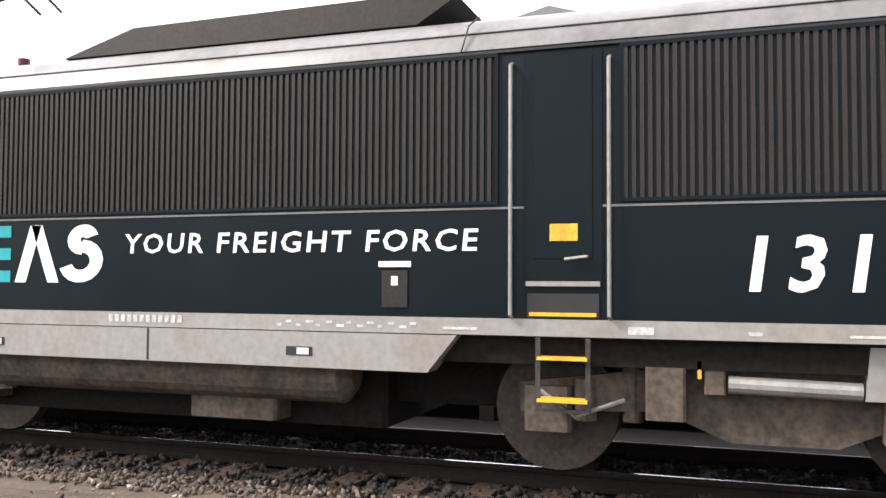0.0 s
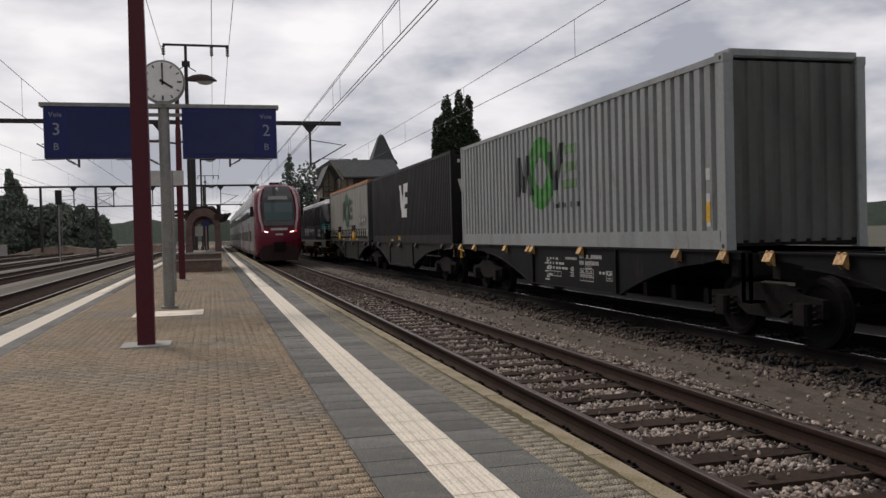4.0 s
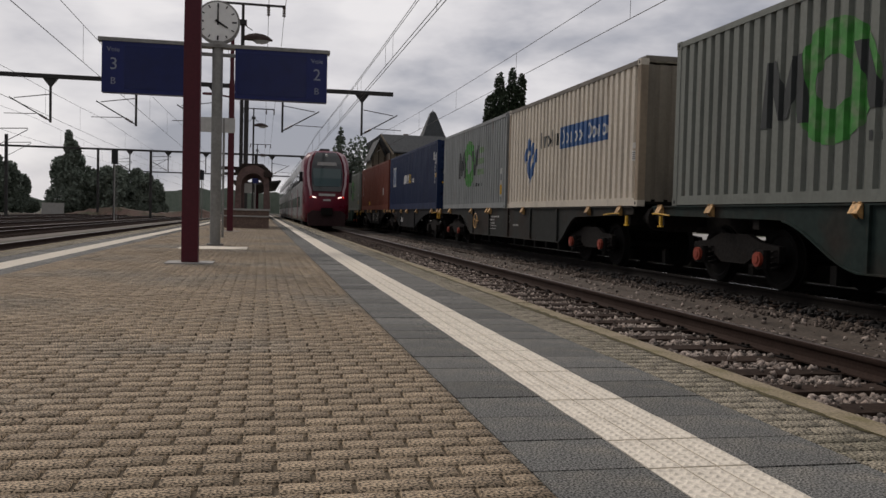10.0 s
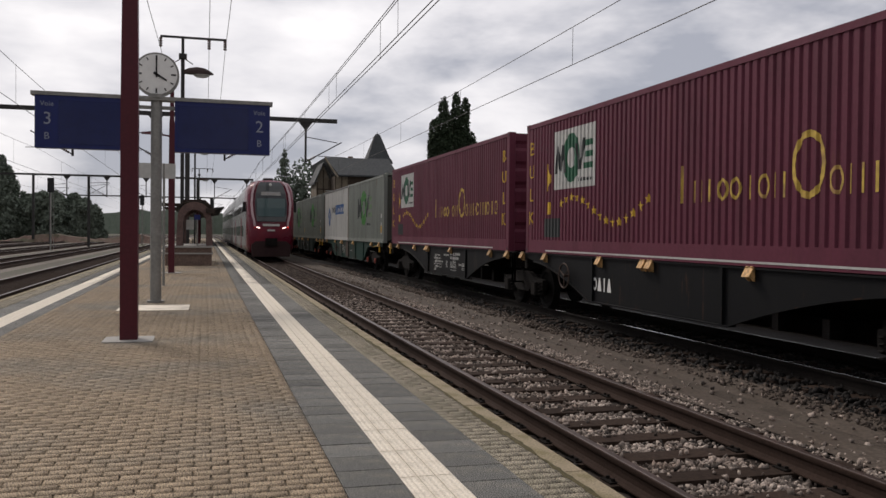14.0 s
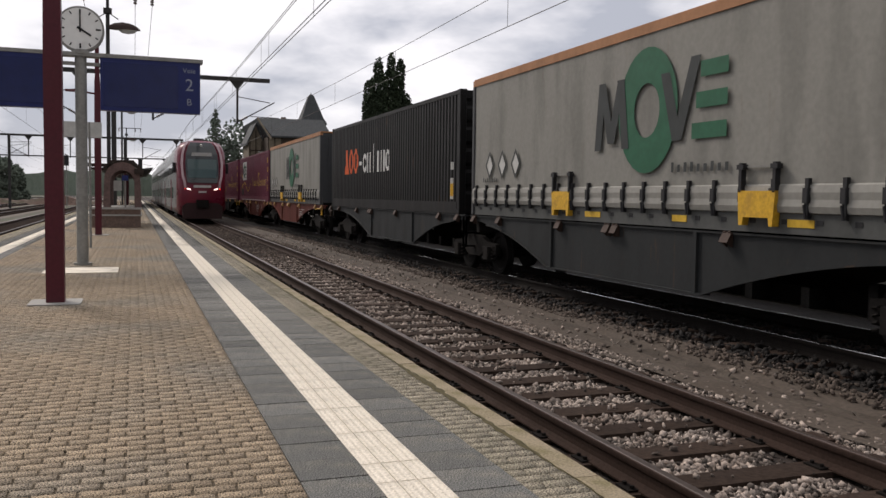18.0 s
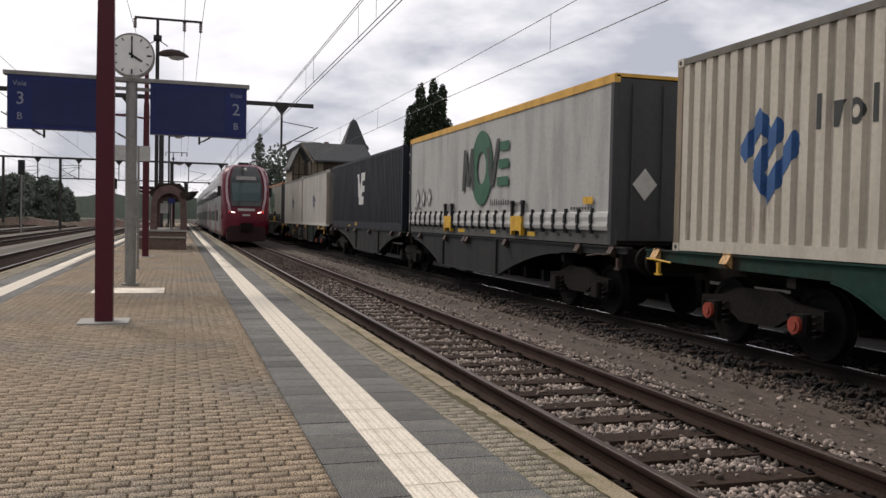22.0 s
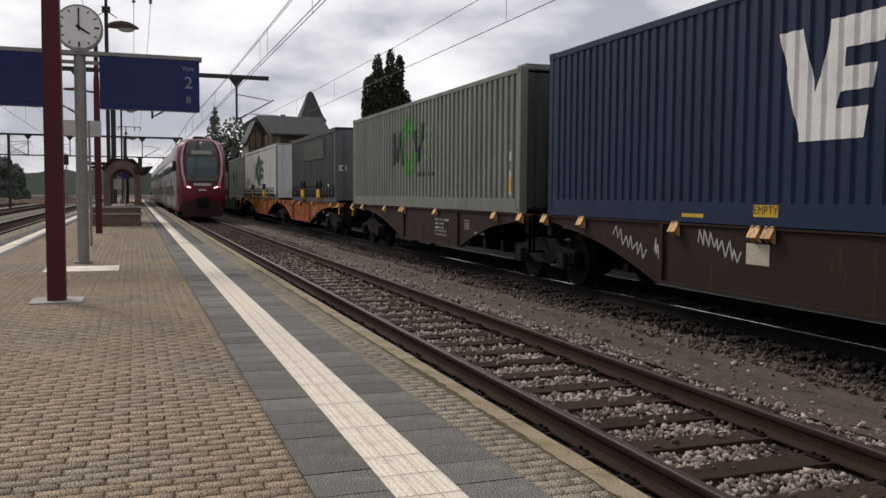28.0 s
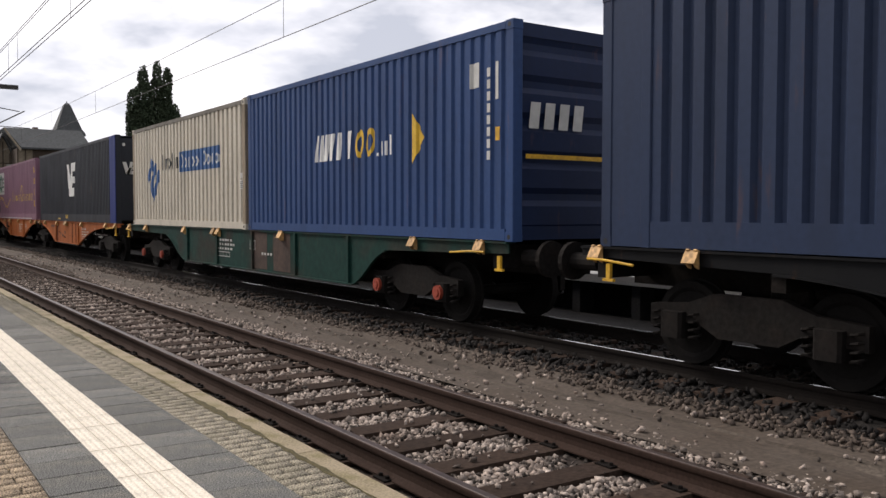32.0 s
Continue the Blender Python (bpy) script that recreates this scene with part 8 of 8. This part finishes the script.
for j in range(2):
    for z in (1.2, 4.6):
        w = part("window", Geo().box(-1.9 + j * 2.6, -0.7 + j * 2.6, -0.05, 0.0, z, z + 1.9), GLASS, st)
        part("window_frame", Geo().box(-2.05 + j * 2.6, -1.9 + j * 2.6, -0.1, 0.0, z - 0.15, z + 2.05).box(-0.7 + j * 2.6, -0.55 + j * 2.6, -0.1, 0.0, z - 0.15, z + 2.05).box(-1.9 + j * 2.6, -0.7 + j * 2.6, -0.1, 0.0, z + 1.9, z + 2.1).box(-2.1 + j * 2.6, -0.5 + j * 2.6, -0.14, 0.0, z - 0.2, z), STONEB, w)
for j in range(6):
    for z in (1.2, 4.2):
        w = part("window", Geo().box(-4.36, -4.3, 11 + j * 1.8, 12 + j * 1.8, z, z + 1.9), GLASS, st)
        part("window_frame", Geo().box(-4.38, -4.3, 10.9 + j * 1.8, 11.0 + j * 1.8, z - 0.1, z + 2.0).box(-4.38, -4.3, 12.0 + j * 1.8, 12.1 + j * 1.8, z - 0.1, z + 2.0), STONEB, w)
part("porch_canopy", Geo().box(-8.2, -4.3, 2, 24, 3.6, 3.85), SLATE, st)
for j in range(5):
    part("porch_post", Geo().box(-8.0, -7.85, 3 + j * 5, 3.15 + j * 5, 0, 3.6), DARK_STEEL, st)

for x, y in ((16.0, 62.0), (14.6, 76.0), (14.0, 92.0)):
    m = thing("platform_lamp", x, y, 0.25, "slim grey lamp post with a flat arm on the side platform", "lamp", "side platform lamps")
    part("post", Geo().tube((0, 0, 0), (0, 0, 5.6), 0.07, 10), GALV, m)
    part("arm", Geo().box(-1.6, 0.1, -0.06, 0.06, 5.5, 5.62), GALV, m)
for x, y in ((15.4, 70.0), (14.9, 73.0)):
    m = thing("ticket_machine", x, y, 0.25, "grey ticket machine with a blue front", "machine", "ticket machines")
    part("body", Geo().box(-0.35, 0.35, -0.3, 0.3, 0, 1.9, 0.04), PALE, m)
    part("front_panel", Geo().box(-0.3, 0.3, -0.31, -0.3, 0.9, 1.7), SIGN_BLUE, m)

# ---- trees ----
LEAF = mat("poplar_leaf", (0.046, 0.062, 0.038), 0.75, vary=0.3, grain=3, bump=0.0, gloss=0.1, spots=(0.028, 0.042, 0.026), spot_scale=0.5, island=0.35)
LEAF_LIGHT = mat("fresh_leaf", (0.07, 0.11, 0.03), 0.7, vary=0.3, grain=3, bump=0.0, spots=(0.05, 0.08, 0.025), spot_scale=0.5, island=0.35)
# background foliage, with distance haze mixed into its pale grey-green
LEAF_HAZED = mat("hazed_foliage", (0.165, 0.195, 0.158), 0.8, vary=0.2, grain=3, bump=0.0, gloss=0.08, spots=(0.105, 0.13, 0.10), spot_scale=0.3, island=0.15)
BARK = mat("grey_bark", (0.09, 0.075, 0.06), 0.9, vary=0.3, grain=12, bump=0.4)


def leaves(clumps, count, size, seed, material, name="crown"):
    """Many small leaf quads scattered through ellipsoids: rows of (x, y, z, rx, ry, rz)."""
    r = np.random.default_rng(seed)
    cl = np.array(clumps, float)
    vol = cl[:, 3] * cl[:, 5]
    k = r.choice(len(cl), count, p=vol / vol.sum())
    d = r.normal(size=(count, 3))
    d /= np.linalg.norm(d, axis=1)[:, None]
    rad = r.uniform(0.45, 1.08, count) ** 0.6
    c = cl[k, :3] + d * rad[:, None] * cl[k, 3:]
    a = r.normal(size=(count, 3))
    a /= np.linalg.norm(a, axis=1)[:, None]
    b = np.cross(a, r.normal(size=(count, 3)))
    b /= np.linalg.norm(b, axis=1)[:, None]
    s = size * r.uniform(0.6, 1.5, (count, 1))
    v = np.stack([c - a * s, c + b * s * 0.6, c + a * s, c - b * s * 0.6], 1).reshape(-1, 3)
    return numpy_mesh(name, v, np.arange(count * 4).reshape(-1, 4), material)


def tree(name, x, y, z, label, clumps, count, size, seed, material, trunk, limbs=6, group=""):
    t = thing(name, x, y, z, label, "tree", group)
    r = random.Random(seed)
    h, rad = trunk
    part("trunk", Geo().tube((0, 0, 0), (0.05, 0, h * 0.5), rad, 10, rad * 0.7).tube((0.05, 0, h * 0.5), (0, 0, h), rad * 0.7, 10, rad * 0.15), BARK, t)
    for i in range(limbs):
        c = clumps[i % len(clumps)]
        part("limb", Geo().tube((0, 0, h * r.uniform(0.25, 0.6)), (c[0] * 0.9, c[1] * 0.9, c[2]), rad * 0.35, 6, rad * 0.08), BARK, t)
    part("crown", leaves(clumps, count, size, seed, material), None, t)
    return t


pop = []
rp3 = random.Random(3)
for dx, dy, top in ((-1.7, 0.5, 12.2), (-0.9, -0.4, 14.3), (0.35, 0.2, 15.0), (1.35, 0.1, 14.3), (1.8, 0.8, 11.6)):
    for i in range(9):
        zz = 1.6 + (top - 2.0) * i / 8
        w = 1.15 * min(1.0, 0.5 + 1.8 * (8 - i) / 8) * (0.87 + 0.13 * math.sin(2.1 * i + dx))
        pop.append((dx + rp3.uniform(-0.25, 0.25), dy + rp3.uniform(-0.3, 0.3), zz, w, w, 1.35))
tree("poplar_tree", 23.4, 82, -0.5, "tall dense dark green poplar with several upright tips", pop, 52000, 0.13, 5, LEAF, (13, 0.35), 5)


def round_tree(x, y, h, w, seed, material, label, group="background trees", count=2600, size=0.3):
    r = random.Random(seed)
    cl = [(0, 0, h * 0.62, w * 0.55, w * 0.55, h * 0.28)]
    for i in range(4):
        a = r.uniform(0, 6.28)
        cl.append((0.6 * w * math.cos(a), 0.5 * w * math.sin(a), h * 0.16, w * 0.5, w * 0.4, h * 0.15))
    for i in range(9):
        a = r.uniform(0, 6.28)
        q = r.uniform(0.3, 0.75) * w
        cl.append((q * math.cos(a), q * math.sin(a), h * r.uniform(0.35, 0.85), w * r.uniform(0.22, 0.42), w * r.uniform(0.22, 0.42), h * r.uniform(0.1, 0.18)))
    return tree("broadleaf_tree", x, y, -0.5, label, cl, count, size, seed, material, (h * 0.7, 0.2 + h * 0.012), 6, group)


def conifer(x, y, h, w, seed, label="dark green conifer with drooping tiers of branches"):
    r = random.Random(seed)
    cl = []
    for i in range(10):
        k = i / 9
        for a in range(5):
            t = a * 1.256 + r.uniform(-0.4, 0.4)
            q = w * (1 - k) * 0.7 + 0.1
            cl.append((q * math.cos(t), q * math.sin(t), h * (0.12 + 0.86 * k), 0.25 + w * (1 - k) * 0.4, 0.25 + w * (1 - k) * 0.4, h * 0.05))
    return tree("conifer", x, y, -0.5, label, cl, 3200, 0.24, seed, LEAF_HAZED, (h * 0.95, 0.25), 6, "background trees")


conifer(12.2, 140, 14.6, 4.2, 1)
round_tree(15.9, 142, 14.4, 4.8, 2, LEAF_HAZED, "dark rounded tree behind the station")
round_tree(9.6, 150, 11.5, 2.6, 3, LEAF_HAZED, "small dark rounded tree behind the station")
round_tree(17.9, 58, 6.6, 2.2, 4, LEAF_LIGHT, "fresh green young tree on the side platform", size=0.16)
round_tree(25.4, 107, 10.2, 2.4, 71, LEAF, "dark broadleaf tree beside the station building")
round_tree(22.0, 106, 6.2, 2.6, 72, LEAF, "low dark broadleaf tree before the station building")
round_tree(19.6, 66, 8.2, 2.6, 5, LEAF_LIGHT, "light green broadleaf tree beside the poplar", size=0.2)
for i, (x, y) in enumerate(((15.6, 84.0), (15.2, 92.0), (16.8, 74.0), (17.8, 50.0), (18.2, 43.0))):
    b = thing("bush", x, y, 0.25, "dense green bush on the side platform", "bush", "bushes")
    part("foliage", leaves([(0, 0, 0.9, 1.3, 1.3, 0.9), (0.8, 0.6, 0.7, 0.9, 0.9, 0.7), (-0.7, -0.4, 0.8, 0.9, 0.9, 0.8)], 1500, 0.12, 60 + i, LEAF_LIGHT, "foliage"), None, b)
    part("stem", Geo().tube((0, 0, 0), (0, 0, 0.8), 0.06, 6), BARK, b)
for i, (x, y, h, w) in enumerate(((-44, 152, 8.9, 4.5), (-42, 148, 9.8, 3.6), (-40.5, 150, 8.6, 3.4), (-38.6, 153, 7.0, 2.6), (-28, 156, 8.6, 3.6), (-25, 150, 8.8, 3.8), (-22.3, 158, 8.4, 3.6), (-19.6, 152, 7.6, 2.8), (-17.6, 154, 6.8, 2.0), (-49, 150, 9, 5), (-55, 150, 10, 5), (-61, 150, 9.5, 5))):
    round_tree(x, y, h, w, 20 + i, LEAF_HAZED, "dark green lineside tree", count=7000, size=0.26)
tree("broadleaf_tree", -31.0, 150, -0.5, "tall shaggy dark green lineside tree with a ragged tip", [(0, 0, 2.6, 3.2, 3.0, 2.6), (0.3, 0, 5.6, 2.7, 2.5, 2.2), (-0.9, 0, 7.8, 1.5, 1.6, 1.6), (0.9, 0.3, 8.6, 1.7, 1.6, 1.7), (0.6, 0, 10.8, 1.1, 1.1, 1.4), (0.2, 0, 12.4, 0.6, 0.6, 1.2), (1.6, 0, 10.2, 0.5, 0.5, 0.8), (-1.9, 0, 6.6, 0.7, 0.7, 0.9)], 9000, 0.25, 50, LEAF_HAZED, (11.5, 0.3), 8, "background trees")
g = Geo()
r = random.Random(12)
v, f = [], []
N = 260
for i in range(N + 1):
    a = radians(-100 + 200 * i / N)
    R0 = 520 + 40 * math.sin(i * 0.3)
    h = 9 + 4 * math.sin(i * 0.21) + r.uniform(-1.6, 1.6)
    v += [(R0 * math.sin(a), R0 * math.cos(a), -0.6), (R0 * math.sin(a), R0 * math.cos(a), h), ((R0 + 60) * math.sin(a), (R0 + 60) * math.cos(a), h * 0.8)]
for i in range(N):
    f += [(3 * i, 3 * i + 1, 3 * i + 4, 3 * i + 3), (3 * i + 1, 3 * i + 2, 3 * i + 5, 3 * i + 4)]
g.add(v, f)
tagged(new("far_woods", g.mesh("far_woods", LEAF_HAZED)), "distant dark green woods along the horizon", "woods", kind="stuff")

# the yard at the far left
yd = thing("yard_wall", -28.5, 134, -0.5, "low concrete retaining wall beside a yard road", "wall")
part("wall_block", Geo().box(-2.6, 0.4, 0, 0.3, 0, 1.7, 0.03), CONCRETE, yd)
EARTH = mat("reddish_bank_earth", (0.085, 0.05, 0.038), 0.95, vary=0.35, grain=3, bump=0.4, spots=(0.05, 0.055, 0.03), spot_scale=0.5, spot_amount=0.9)
bank = Geo()
rows = []
rb2 = random.Random(8)
for i in range(45):
    x = -29 + i * 0.6
    h = (0.9 + 0.35 * math.sin(x * 0.5) + rb2.uniform(-0.12, 0.12)) * min(1.0, (i + 1) / 5, (45 - i) / 12)
    rows.append([(x, 136, -0.55), (x, 138, -0.5 + h), (x, 144, -0.5 + h), (x, 147, -0.55)])
bank.add([q for r in rows for q in r], [(4 * i + j, 4 * i + j + 4, 4 * i + j + 5, 4 * i + j + 1) for i in range(44) for j in range(3)])
structure("earth_bank", bank, EARTH, "low reddish earth bank below the lineside trees")
rd = Geo().box(-70, -32, 134, 143, -0.52, -0.46)
solo("yard_road", rd, FAR_BALLAST, "pale yard road behind the tracks", kind="structure")
cr = thing("parked_car", -41.2, 138, -0.46, "light silver parked car", "car")
part("body", Geo().loft([[(x, y, z) for y, z in ((-0.85, 0.3), (0.85, 0.3), (0.85, 0.85), (-0.85, 0.85))] for x in (-2.1, -1.9, 1.9, 2.1)]), SIDEGREY, cr)
part("cabin", Geo().loft([[(-1.4, -0.75, 0.85), (1.2, -0.75, 0.85), (1.2, 0.75, 0.85), (-1.4, 0.75, 0.85)], [(-0.9, -0.62, 1.42), (0.6, -0.62, 1.42), (0.6, 0.62, 1.42), (-0.9, 0.62, 1.42)]]), GLASS, cr)
for a in (-1.3, 1.3):
    for b in (-0.75, 0.75):
        part("wheel", Geo().tube((a, b - 0.1, 0.31), (a, b + 0.1, 0.31), 0.31, 16), BLACK, cr)
hs = thing("yard_shed", -66, 150, -0.5, "plain beige yard shed", "shed")
part("wall", Geo().box(-6, 6, 0, 10, 0, 6), WALLB, hs)
part("roof", Geo().prism([(-6.4, 6), (6.4, 6), (0, 8)], -0.4, 10.4, "y"), SLATE, hs)


# ---- movement ----
def motions():
    """The goods train draws steadily away along its track."""
    for ob in TRAIN:
        x, y, z = ob.location
        walk(ob, [(0.0, pose(x, y, z)), (16.0, pose(x, y + SPEED * 16, z)), (32.0, pose(x, y + SPEED * 32, z))])


motions()
